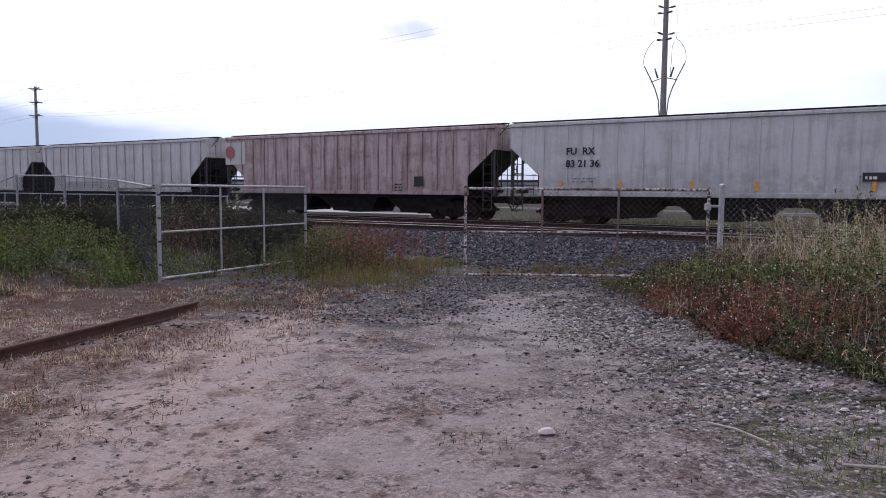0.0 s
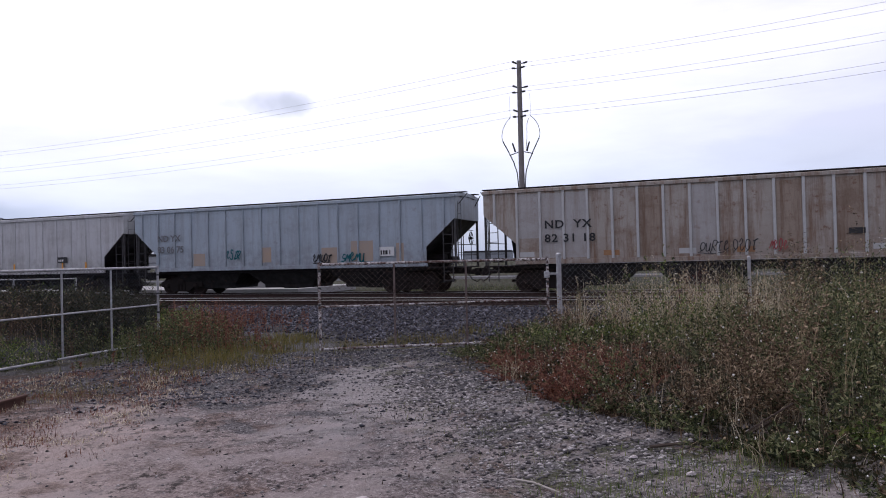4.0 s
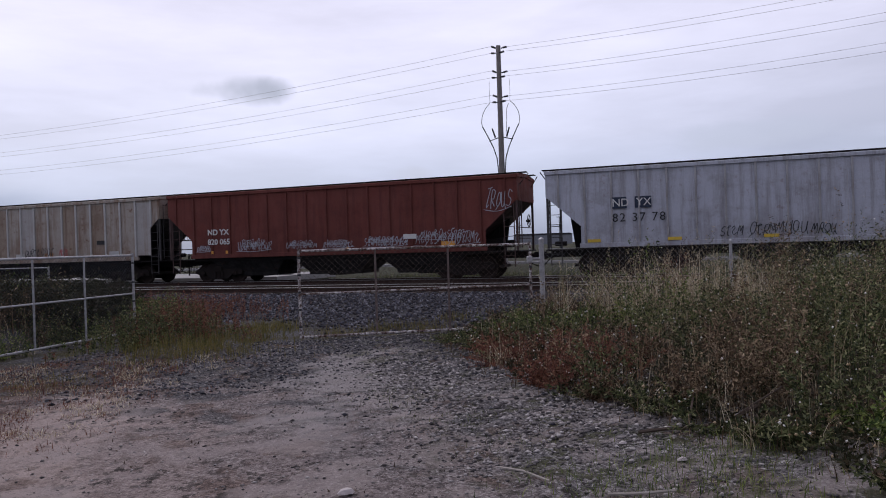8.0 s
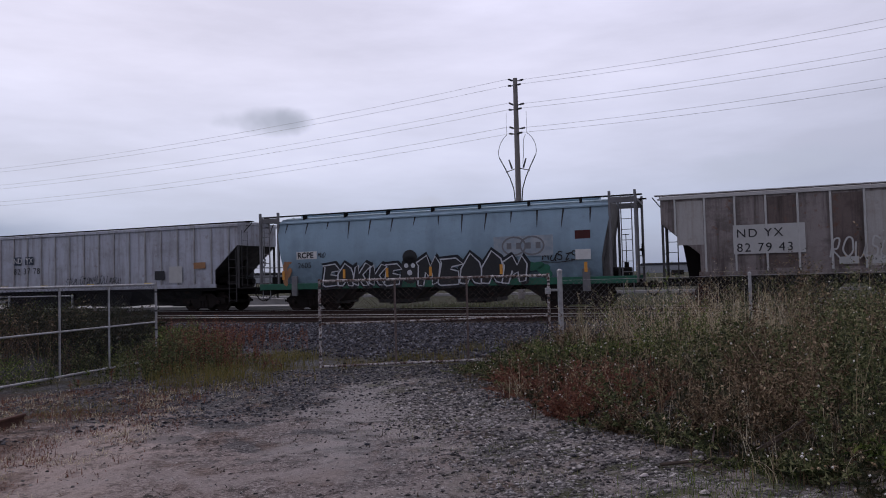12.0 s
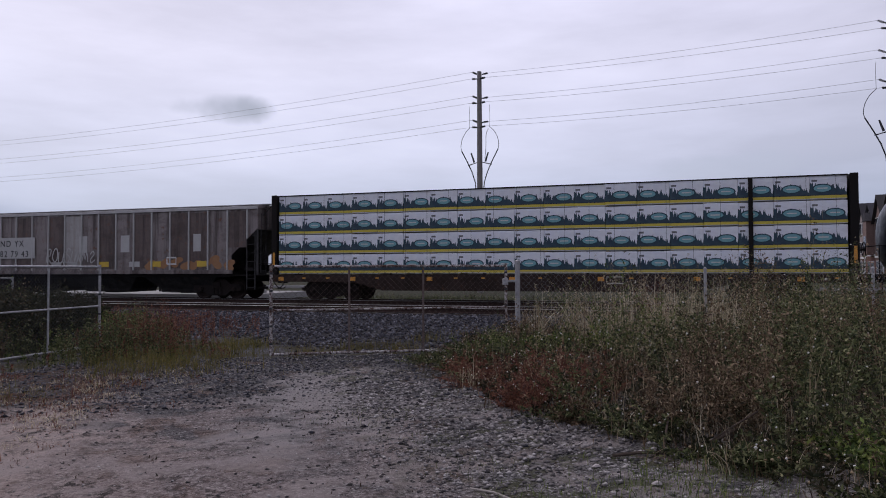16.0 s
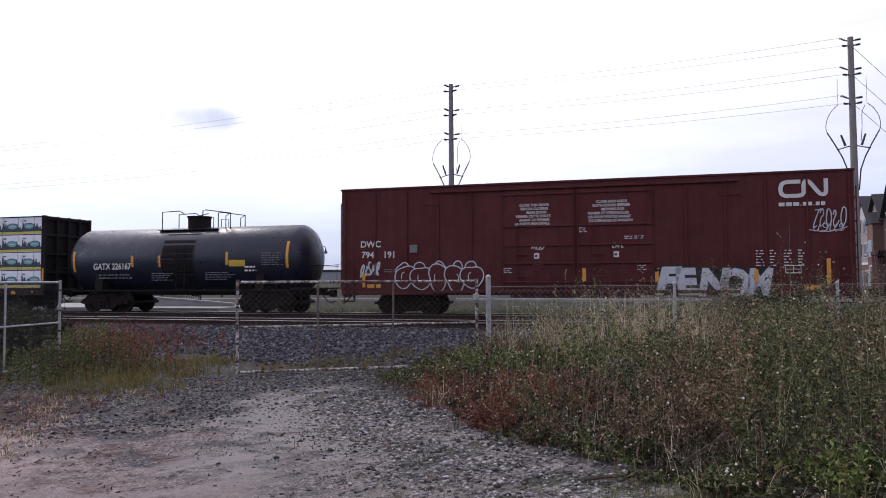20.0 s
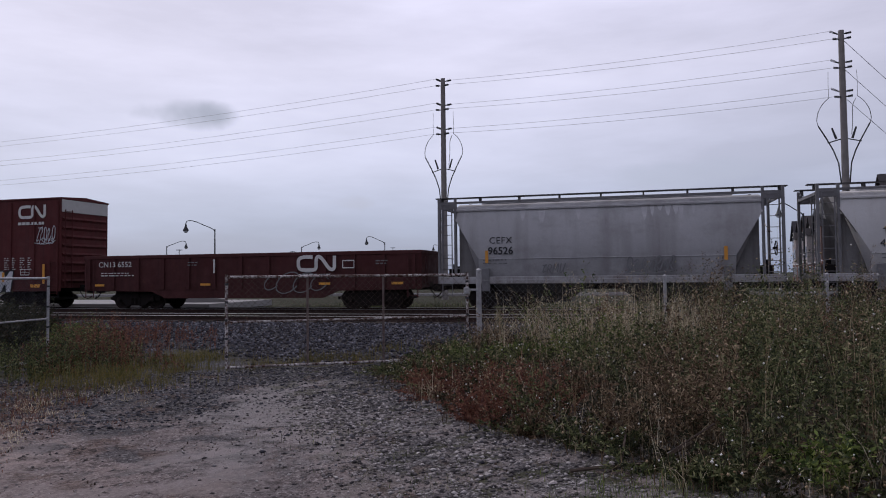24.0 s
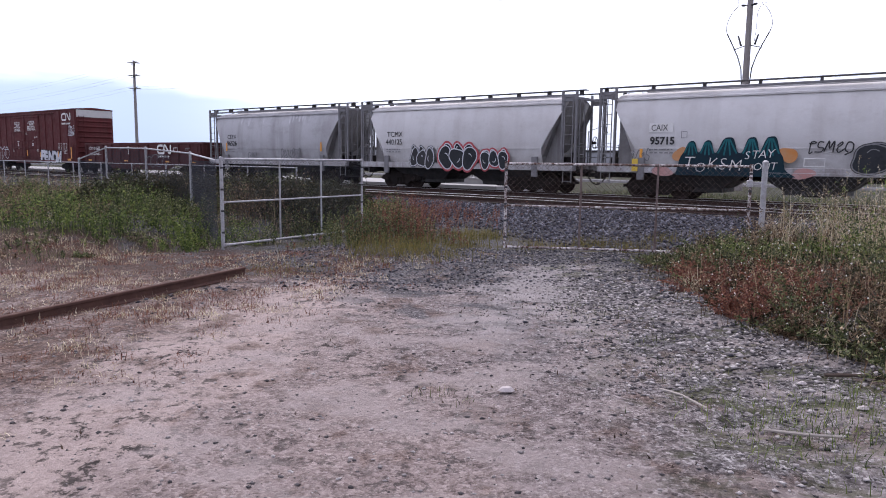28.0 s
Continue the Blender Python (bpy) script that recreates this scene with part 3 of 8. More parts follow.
def stones(name, x, y, z, size, material, label, category, flat=0.65):
    """Angular stones, each turned and squashed its own way."""
    n = len(x)
    v = OCTA_V[None] * (0.7 + 0.6 * RNG.random((n, 6, 1)))
    v = v + RNG.normal(0, 0.16, (n, 6, 3))
    v[:, :, 2] *= flat
    a = RNG.random(n) * 6.283
    ca, sa = np.cos(a)[:, None], np.sin(a)[:, None]
    r = np.stack([v[:, :, 0] * ca - v[:, :, 1] * sa, v[:, :, 0] * sa + v[:, :, 1] * ca, v[:, :, 2]], 2) * size[:, None, None]
    r += np.stack([x, y, z + size * flat * 0.35], 1)[:, None, :]
    fs = (OCTA_F[None] + 6 * np.arange(n)[:, None, None]).reshape(-1, 3)
    return bulk(name, r.reshape(-1, 3), fs, material, label, category)


def yard_stones():
    # fine chips everywhere, coarse pale and dark gravel towards the weeds
    n = 120000
    d = 1.2 + 15.5 * RNG.random(n) ** 0.75
    a = radians(90) + RNG.normal(0, 0.50, n)
    x, y = 0.4 + d * np.cos(a), 0.2 + d * np.sin(a)
    coarse = step(x + 0.10 * y + 1.6 * lumps(x, y, 1.6) + 0.8 * lumps(x, y, 0.5), 1.5, 3.0) * (1 - 0.7 * step(y, 11.0, 13.0)) * (0.35 + 0.65 * step(y, 4.5, 7.5))
    thin = np.clip(0.09 + 0.20 * step(0.55 * x + 0.5 * y, 3.2, 6.6) + 0.70 * coarse, 0, 1)
    keep = (RNG.random(n) < thin) & (y < 15.2) & (x < 4.6)
    x, y, coarse = x[keep], y[keep], coarse[keep]
    size = (0.005 + 0.018 * RNG.random(len(x)) ** 3) * (1.0 + 0.75 * coarse)
    stones("loose_gravel", x, y, land(x, y), size, M["stone"], "loose grey and pale gravel scattered over the yard", "gravel", 0.5)
    # spilled ballast lumps lie before the gate, in drifts
    n = 26000
    x, y = RNG.uniform(-5.0, 4.2, n), 6.5 + 8.6 * RNG.random(n) ** 0.75
    lane = (1 - step(np.abs(x - 1.1), 0.5, 1.2)) * (1 - step(y, 12.4, 13.4))
    many = step(y + 0.25 * x + 5.0 * lumps(x, y, 1.3) + 2.5 * lumps(x, y, 0.5), 8.5, 12.5) * (1 - 0.75 * lane)
    keep = RNG.random(n) < 0.62 * many
    x, y = x[keep], y[keep]
    size = 0.010 + 0.030 * RNG.random(len(x)) ** 2.2
    stones("spilled_ballast", x, y, land(x, y), size, M["spill_stone"], "dark blue-grey ballast lumps spilled before the gate", "gravel", 0.55)
    n = 12000
    x, y = RNG.uniform(-7.0, 4.0, n), 2.6 + 10.0 * RNG.random(n)
    clump = lumps(x, y, 1.1) + 0.6 * lumps(x, y, 0.35)
    keep = RNG.random(n) < np.clip(0.03 + 2.2 * (clump - 0.16), 0.02, 0.6)
    x, y = x[keep], y[keep]
    size = 0.006 + 0.022 * RNG.random(len(x)) ** 2.2
    stones("dark_clods", x, y, land(x, y), size, by_random("dark_clod", [(0.05, 0.047, 0.050), (0.10, 0.088, 0.085), (0.18, 0.155, 0.145)], 0.95, True), "small dark stones and clods on the dirt", "gravel", 0.45)
    for px, py, s, lab in ((0.60, 5.62, 0.06, "pale flat stone lying on the dirt"), (3.3, 5.6, 0.04, "pale broken stone at the weed edge"), (3.1, 6.3, 0.035, "pale broken stone at the weed edge")):
        g = G().add([tuple(Vector(p) * s + Vector((0, 0, s * 0.3))) for p in ((1.2, 0.1, 0), (0.5, 0.75, 0), (-0.9, 0.6, 0), (-1.15, -0.2, 0), (-0.2, -0.8, 0), (0.8, -0.55, 0), (0.75, 0.1, 0.5), (0.2, 0.4, 0.55), (-0.6, 0.2, 0.45), (-0.3, -0.4, 0.5), (0.4, -0.3, 0.52))],
                    [(0, 1, 7, 6), (1, 2, 8, 7), (2, 3, 8), (3, 4, 9, 8), (4, 5, 10, 9), (5, 0, 6, 10), (6, 7, 8, 9, 10), (5, 4, 3, 2, 1, 0)])
        ob = part("stone", g, plain("pale_stone", (0.52, 0.47, 0.46), (0.36, 0.32, 0.31), 0.9, s=20.0))
        ob.location = (px, py, float(land(px, py)))
        tagged(ob, lab, "stone")


yard_stones()


# ---- tracks ----
def ballast():
    for u0, u1, v0, v1, n, big in ((-34, 16, 13.4, 23.6, 42000, 0.052), (-40, 14, 25.9, 28.8, 7000, 0.05), (-36, 14, 23.6, 25.9, 6000, 0.045), (-70, -30, 18.5, 29, 9000, 0.06)):
        u, v = RNG.uniform(u0, u1, n), RNG.uniform(v0, v1, n)
        side = u * CU - v * SU
        thick = step(v + 3.0 * lumps(u, v, 1.1) + 0.45 * side, 15.3, 17.4)
        keep = (RNG.random(n) < 0.04 + 0.96 * thick) & (u * SU + v * CU > 15.25)
        u, v = u[keep], v[keep]
        x, y = u * CU - v * SU, u * SU + v * CU
        stones("track_ballast", x, y, land(x, y), big * (0.5 + 0.7 * RNG.random(len(u))), M["ballast"], "blue-grey crushed stone ballast beside the rails", "ballast", 0.75)


ballast()


def track(v, label):
    t = thing("railway_track", label, "railway track", "railway tracks", "structure", Matrix.Translation(tk(0, v)) @ Matrix.Rotation(TH, 4, "Z"))
    z = RAIL_Z
    for s in (-1, 1):
        y = s * 0.7525
        web = [(y - 0.07, z - 0.172), (y + 0.07, z - 0.172), (y + 0.07, z - 0.155), (y + 0.012, z - 0.13), (y + 0.012, z - 0.04), (y + 0.036, z - 0.03), (y + 0.036, z - 0.015), (y - 0.036, z - 0.015), (y - 0.036, z - 0.03), (y - 0.012, z - 0.04), (y - 0.012, z - 0.13), (y - 0.07, z - 0.155)]
        rail = part("rail", G().prism(web, -420, 300, "yz"), M["rail_side"], t, "rusty rail web and foot")
        part("rail_head", G().prism([(y - 0.038, z - 0.014), (y + 0.038, z - 0.014), (y + 0.037, z - 0.005), (y + 0.030, z), (y - 0.030, z), (y - 0.037, z - 0.005)], -420, 300, "yz"), M["rail_top"], rail, "bright worn rail head")
    tie = G().box((-0.115, -1.3, z - 0.36), (0.115, 1.3, z - 0.175), 0.015).mesh("tie", M["tie"])
    for i in range(120):
        o = part("tie", tie, None, t)
        o.location = (-42 + i * 0.5, random.uniform(-0.03, 0.03), random.uniform(-0.01, 0.01))
        o.rotation_euler = (0, 0, random.uniform(-0.01, 0.01))
    g = G()
    for i in range(420):
        for x in ((-42 - (i + 1) * 0.5,) if i > 120 else (-42 - (i + 1) * 0.5, 18 + i * 0.5)):
            g.box((x - 0.115, -1.3, z - 0.36), (x + 0.115, 1.3, z - 0.175))
    part("ties", g, M["tie"], t)["kind"] = "stuff"


track(TRACK_NEAR, "empty main track with bright rail heads on ballast")
track(TRACK_FAR, "main track under the passing freight train")


# ---- chain-link gate and fences ----
def fabric(length, low, high, cell=0.045, r=0.0017):
    """Woven wire: zigzag strands hooked side by side, in the x-z plane."""
    rows = max(2, int(round((high - low) / cell)))
    dz = (high - low) / rows
    n = int(length / cell)
    dx = length / n
    k = np.arange(rows + 1)
    vs, fs = [], []
    tri = [(0, 1), (-0.87, -0.5), (0.87, -0.5)]
    for i in range(n):
        x0 = (i + 0.5) * dx
        x = x0 + np.where((k + i) % 2 == 0, -0.5, 0.5) * dx
        z = low + k * dz
        base = len(vs)
        for xx, zz, kk in zip(x, z, k):
            for a, b in tri:
                vs.append((xx + a * r * 1.3, b * r + (0.003 if kk % 2 else -0.003), zz))
        for j in range(rows):
            for q in range(3):
                a, b = base + j * 3 + q, base + j * 3 + (q + 1) % 3
                fs.append((a, b, b + 3, a + 3))
    return vs, fs


def fabric_part(length, low, high, material, parent, at=None, cell=0.045, r=0.0017, label="woven chain-link wire"):
    vs, fs = fabric(length, low, high, cell, r)
    g = G()
    g.v, g.f = vs, fs
    me = bpy.data.meshes.new("wire_mesh")
    me.from_pydata(vs, [], fs)
    me.materials.append(material)
    ob = part("wire_mesh", me, None, parent, label)
    if at is not None:
        ob.matrix_local = at
    return ob


def gate_leaf(p, q, stiles, steel, wire, label, z0=0.07, z1=1.83, r=0.0018, inner=None, bands=0, cell=0.045):
    """A pipe-framed leaf from the foot of one stile at p to the other at q."""
    p, q = Vector((*p, 0)), Vector((*q, 0))
    length = (q - p).length
    a = math.atan2(q.y - p.y, q.x - p.x)
    t = thing("gate_leaf", label, "gate", "gate leaves", at=Matrix.Translation(p) @ Matrix.Rotation(a, 4, "Z"))
    for nm, z, rad in (("top_rail", z1, 0.027), ("middle_rail", 0.5 * (z0 + z1), 0.020), ("bottom_rail", z0, 0.026)):
        part(nm, G().cyl((0, 0, z), (length, 0, z), rad, 10), steel, t, smooth=True)
    for s in stiles:
        part("stile", G().cyl((s * length, 0, z0 - 0.02), (s * length, 0, z1 + (0.05 if s in (0, 1) else 0)), 0.031 if s in (0, 1) else 0.023, 10), steel if s in (0, 1) else inner or steel, t, smooth=True)
    sleeve = G().cyl((0, 0, -0.03), (0, 0, 0.03), 0.036, 8).mesh("corner_sleeve", steel)
    for s in (0.035, length - 0.035):
        for z in (z0, 0.5 * (z0 + z1), z1):
            part("corner_sleeve", sleeve, None, t).location = (s, 0, z)
    fabric_part(length - 0.08, z0 + 0.02, z1 - 0.02, wire, t, Matrix.Translation((0.04, 0.02, 0)), cell, r)
    # dark clamp bands that hold the wire to the end stiles
    band = G().cyl((0, 0, -0.022), (0, 0, 0.022), 0.036, 8).mesh("clamp_band", M["dark_metal"])
    for k in range(bands):
        for x in (0, length):
            part("clamp_band", band, None, t).location = (x, 0, z0 + (z1 - z0) * (k + 0.6) / bands)
    return t


def fence_post(x, y, top, r, steel, label, base=-0.3, group="fence posts", name="fence_post", cap=True):
    t = thing(name, label, "fence post", group, at=Matrix.Translation((x, y, 0)))
    part("pipe", G().cyl((0, 0, base), (0, 0, top - 0.03), r, 12), steel, t, smooth=True)
    if cap:
        ring = [[(math.cos(i * math.pi / 6) * rr, math.sin(i * math.pi / 6) * rr, zz) for i in range(12)] for rr, zz in ((r * 1.12, top - 0.05), (r * 1.12, top - 0.02), (r * 0.7, top), (r * 0.25, top + 0.012))]
        part("cap", G().loft(ring), steel, t, "domed galvanised cap", smooth=True)
    return t


def fence_run(points, top, steel, wire, label, rail=True, low=0.05, cell=0.05, r=0.0028, sag=None):
    """Chain-link between posts at points (x, y); sag gives each post's own top."""
    t = thing("chain_link_fence", label, "fence", "chain-link fences")
    tops = sag or [top] * len(points)
    for i in range(len(points) - 1):
        (x0, y0), (x1, y1) = points[i], points[i + 1]
        d = math.hypot(x1 - x0, y1 - y0)
        zt = min(tops[i], tops[i + 1])
        m = Matrix.Translation((x0, y0, 0)) @ Matrix.Rotation(math.atan2(y1 - y0, x1 - x0), 4, "Z")
        fabric_part(d, low, zt - 0.02, wire, t, m, cell, r)
        if rail:
            part("top_rail", G().cyl((x0, y0, tops[i]), (x1, y1, tops[i + 1]), 0.022, 8), steel, t, smooth=True)
        else:
            part("tension_wire", G().cyl((x0, y0, tops[i] - 0.01), (x1, y1, tops[i + 1] - 0.01), 0.004, 5), steel, t)
    return t


HINGE, SWUNG = (-6.24, 14.76), (-4.22, 19.06)
gate_leaf((0.0, 15.0), (4.90, 15.0), (0, 0.318, 0.632, 1), M["rustpipe"], M["wire_rust"], "closed rusty galvanised chain-link gate leaf across the yard track", r=0.0030, inner=M["ruststile"], bands=5, cell=0.062)
gate_leaf(HINGE, SWUNG, (0, 0.36, 0.66, 1), M["galv"], M["wire_dark"], "galvanised gate leaf with dark coated wire swung open towards the tracks", -0.06, 1.85, 0.0034, bands=4)
gp = fence_post(5.16, 15.0, 1.95, 0.055, M["galv"], "stout galvanised gate post beside the closed leaf", name="gate_post")
part("hinge", G().box((-0.24, -0.02, 1.48), (0.0, 0.03, 1.53), 0.008), M["galv"], gp)
part("hinge", G().box((-0.24, -0.02, 0.38), (0.0, 0.03, 0.43), 0.008), M["galv"], gp)
part("latch_box", G().box((-0.33, -0.05, 1.42), (-0.22, 0.05, 1.56), 0.012), M["galv"], gp, "pale latch plate")
fence_post(HINGE[0] - 0.06, HINGE[1] + 0.09, 1.90, 0.036, M["galv"], "galvanised hinge post of the open gate leaf", name="gate_post")
right_posts = [(5.16, 15.0), (9.63, 15.0), (14.1, 15.0), (18.6, 15.0), (23.0, 15.0)]
for x, y in right_posts[1:]:
    fence_post(x, y, 1.78, 0.036, M["galv"], "galvanised line post in the weeds")
fence_run(right_posts, 1.72, M["galv"], M["wire"], "chain-link fence standing in tall weeds", rail=False, low=0.2, cell=0.062, r=0.0028)
# the bent fence from the hinge post back to the tracks, and the fence along them
bent = [(-6.36, 14.73), (-8.7, 18.0), (-11.2, 20.0), (-13.85, 22.0), (-16.3, 24.0)]
bent_top = [1.82, 1.98, 2.12, 2.16, 1.75]
for (x, y), z in zip(bent[1:], bent_top[1:]):
    fence_post(x, y, z + 0.05, 0.036, M["galv_dull"], "galvanised post of the bent fence")
fence_run(bent, 1.8, M["galv_dull"], M["wire_dark"], "dark wire fence with a bowed top rail above weeds", sag=bent_top, cell=0.06, r=0.0042)
back = [tuple(tk(u, 18.5)[:2]) for u in (-20.3 - 3.02 * i for i in range(15))]
for x, y in back:
    fence_post(x, y, 1.55, 0.034, M["galv_dull"], "thin fence post beside the tracks")
fence_run(back, 1.52, M["galv_dull"], M["wire_dark"], "long chain-link fence along the tracks", cell=0.09, r=0.0034)

# the rusty rail laid as a barrier along the yard's edge
rb = thing("barrier_rail", "old rusty steel rail lying along the yard edge", "barrier", at=Matrix.Translation((-3.95, 10.75, 0.0)) @ Matrix.Rotation(math.atan2(-3.9, -1.05), 4, "Z"))
foot = [(-0.07, -0.02), (0.07, -0.02), (0.07, -0.006), (0.011, 0.012), (0.011, 0.088), (-0.011, 0.088), (-0.011, 0.012), (-0.07, -0.006)]
part("rail_web", G().prism(foot, 0, 9.5, "yz"), M["rail_rust"], rb)
part("rail_head", G().prism([(-0.035, 0.096), (-0.011, 0.086), (0.011, 0.086), (0.035, 0.096), (0.035, 0.122), (0.028, 0.130), (-0.028, 0.130), (-0.035, 0.122)], 0, 9.5, "yz"), M["rail_rust"], rb, "pitted rusty rail head")


# ---- power line ----
def power_pole(x, y, top, riser, label, line, arms=0.62):
    """A tall wooden dead-end pole: three levels, two conductors a side, insulators along the line."""
    d = Vector((line[0], line[1], 0)).normalized()
    s = Vector((d.y, -d.x, 0))
    t = thing("power_pole", label, "power pole", "power poles", at=Matrix.Translation((x, y, 0)))
    part("shaft", G().cyl((0, 0, -0.5), (0, 0, top), 0.26, 14, 0.17), M["pole"], t, smooth=True)
    ends = {-1: [], 1: []}
    for k in range(3):
        for sub in (0, 1):
            z = top - 0.12 - k * 1.85 - sub * 0.42
            for side in (-1, 1):
                off = s * (0.18 if sub else -0.18)
                tilt = Vector((0, 0, 0.55 if (sub == 0 and side < 0) else 0.0))
                root = d * side * 0.14 + off + Vector((0, 0, z - 0.05))
                tip = d * side * (arms if sub == 0 else arms * 0.85) + off + Vector((0, 0, z)) + tilt * 0.35
                arm = part("bracket", G().cyl(root, root.lerp(tip, 0.35), 0.045, 8), M["dark_metal"], t)
                g = G()
                for j in range(5):
                    c0, c1 = root.lerp(tip, 0.35 + 0.13 * j), root.lerp(tip, 0.35 + 0.13 * (j + 0.8))
                    g.cyl(c0, c1, 0.085 if riser else 0.045, 8, 0.05 if riser else 0.03)
                part("insulator", g, M["dark_metal"], arm, "ribbed dark insulator")
                ends[side].append(Vector((x, y, 0)) + tip)
    if not riser:
        for k in range(3):
            z = top - 0.35 - k * 1.85
            part("crossarm", G().box((-0.9 * d.x - 0.06, -0.9 * d.y - 0.06, z), (0.9 * d.x + 0.06, 0.9 * d.y + 0.06, z + 0.07), 0.01), M["pole"], t, "wooden crossarm")
    if riser:
        z3 = top - 0.65 - 2 * 1.85
        zt = z3 - 2.5
        for side in (-1, 1):
            at = lambda a, b: d * side * a + Vector((0, 0, b))
            part("terminator", G().cyl(at(0.45, zt - 0.05), at(0.68, zt + 0.65), 0.075, 8, 0.055).cyl(at(0.1, zt - 0.05), at(0.95, zt - 0.28), 0.035, 6), M["dark_metal"], t, "dark cable termination")
            # thin leads bow outwards, thick cables run back to the shaft
            part("lead", G().tube([at(a, b) for a, b in smooth_line([(0.80, z3 + 0.1), (1.15, z3 - 0.25), (1.42, z3 - 0.75), (1.52, z3 - 1.3), (1.45, z3 - 1.65)], 4)], 0.022, 6), M["dark_metal"], t)
            part("riser_cable", G().tube([at(a, b) for a, b in ((1.45, z3 - 1.65), (1.0, z3 - 2.5), (0.62, z3 - 3.3), (0.36, z3 - 4.1), (0.24, z3 - 5.4))], 0.042, 7), M["dark_metal"], t)
            part("lead", G().tube([at(0.80, z3 + 1.75), at(0.82, z3 + 0.9), at(0.80, z3 + 0.1)], 0.012, 5), M["dark_metal"], t)
        part("lead", G().tube([d * a + Vector((0, 0, b)) for a, b in smooth_line([(0.70, z3 - 0.05), (0.52, z3 - 0.5), (0.50, z3 - 1.4), (0.42, z3 - 2.3)], 4)], 0.02, 5), M["dark_metal"], t)
    return ends


LINE = (36.3 - 14.04, 37.07 - 52.05)
eA = power_pole(14.04, 52.05, 16.8, True, "tall wooden power pole with cable terminations behind the train", LINE)
eB = power_pole(36.3, 37.07, 17.1, True, "tall wooden power pole with guy wires by the houses", LINE)
eC = power_pole(-60.4, 99.0, 15.9, False, "distant wooden power pole with three crossarm levels", LINE, 0.7)
eD = [p + Vector((-95, 64, 0)) for p in eC[-1]]


def span(a, b, sag, label, r=0.02):
    pts = [a.lerp(b, i / 14) - Vector((0, 0, sag * 4 * (i / 14) * (1 - i / 14))) for i in range(15)]
    ob = part("power_line", G().tube(pts, r, 5), M["cable"])
    tagged(ob, label, "cable", "power lines")


for p, q in zip(eA[1], eB[-1]):
    span(p, q, 0.25, "slack power line between poles", 0.010)
for p, q in zip(eA[-1], eC[1]):
    span(p, q, 1.3, "long power line running off to a far pole", 0.010)
for p, q in zip(eC[-1], eD):
    span(p, q, 1.3, "far power line beyond the distant pole", 0.009)
for k in range(3):
    a = Vector((36.3, 37.07, 16.6 - 1.85 * k))
    span(a, a + Vector((11.5 - k, -7.7 + 0.6 * k, -a.z)), 0.0, "guy wire from the corner pole to the ground", 0.016)


# ---- the train ----
M["white"] = plain("worn_white_lettering", (0.72, 0.72, 0.70), (0.5, 0.48, 0.46), 0.7, s=5.0, amount=0.4)
M["ink"] = plain("black_lettering", (0.03, 0.03, 0.033), (0.06, 0.06, 0.06), 0.7)
M["soot"] = plain("black_spray_coat", (0.014, 0.015, 0.018), (0.05, 0.055, 0.06), 0.75)
M["grey_ink"] = plain("faded_lettering", (0.16, 0.16, 0.17), (0.24, 0.24, 0.24), 0.8)
M["amber"] = plain("amber_reflector", (0.78, 0.36, 0.04), (0.55, 0.22, 0.04), 0.45, amount=0.5)
M["yellow"] = plain("yellow_plate", (0.75, 0.52, 0.05), (0.5, 0.33, 0.05), 0.5)
M["orange_rust"] = plain("rust_patch", (0.40, 0.22, 0.11), (0.28, 0.15, 0.09), 0.85, s=6.0)
M["pale_panel"] = plain("pale_patch_panel", (0.55, 0.55, 0.53), (0.42, 0.41, 0.40), 0.7, s=4.0)
M["worn_panel"] = plain("worn_pale_panel", (0.46, 0.47, 0.48), (0.24, 0.30, 0.35), 0.75, s=3.5, amount=0.9)
M["chalk"] = plain("chalky_run", (0.58, 0.58, 0.59), (0.44, 0.44, 0.45), 0.85, s=4.0, amount=0.9)
M["bay_grey"] = paint("less_rusted_bay", (0.40, 0.385, 0.37), (0.25, 0.19, 0.14), 0.5, 0.3)
M["bay_rust"] = paint("more_rusted_bay", (0.30, 0.235, 0.18), (0.15, 0.085, 0.05), 0.9, 0.9)
M["navy"] = plain("dark_blue_panel", (0.02, 0.035, 0.07), None, 0.6)
M["teal"] = plain("teal_spray", (0.02, 0.15, 0.165), (0.01, 0.07, 0.09), 0.7)
M["orange_spray"] = plain("orange_spray", (0.52, 0.20, 0.05), (0.40, 0.30, 0.20), 0.7, s=3.0)
M["pink_spray"] = plain("washed_red_spray", (0.42, 0.16, 0.14), (0.45, 0.36, 0.34), 0.7, s=3.0)
M["midnight"] = plain("midnight_blue_spray", (0.010, 0.018, 0.030), (0.012, 0.045, 0.055), 0.75, s=2.0)
M["red_spray"] = plain("red_spray", (0.45, 0.07, 0.08), None, 0.6)
M["green"] = plain("green_sill_paint", (0.03, 0.16, 0.10), (0.05, 0.09, 0.07), 0.7)
M["silver"] = plain("silver_spray", (0.62, 0.63, 0.66), (0.42, 0.43, 0.46), 0.55, 0.1, 3.0)
M["side_grey"] = paint("weathered_light_grey", (0.52, 0.52, 0.52), dirty=0.35, rust=0.10)
M["side_grey2"] = paint("dull_grey", (0.42, 0.42, 0.43), dirty=0.5, rust=0.2)
M["dull_red"] = paint("dull_red_enamel", (0.34, 0.10, 0.10), (0.16, 0.085, 0.075), 0.4, 0.6)
M["side_rustgrey"] = paint("rust_stained_mauve_grey", (0.45, 0.365, 0.365), (0.17, 0.090, 0.080), 0.9, 0.6)
M["side_blue"] = paint("pale_blue_grey", (0.36, 0.42, 0.47), dirty=0.3, rust=0.25)
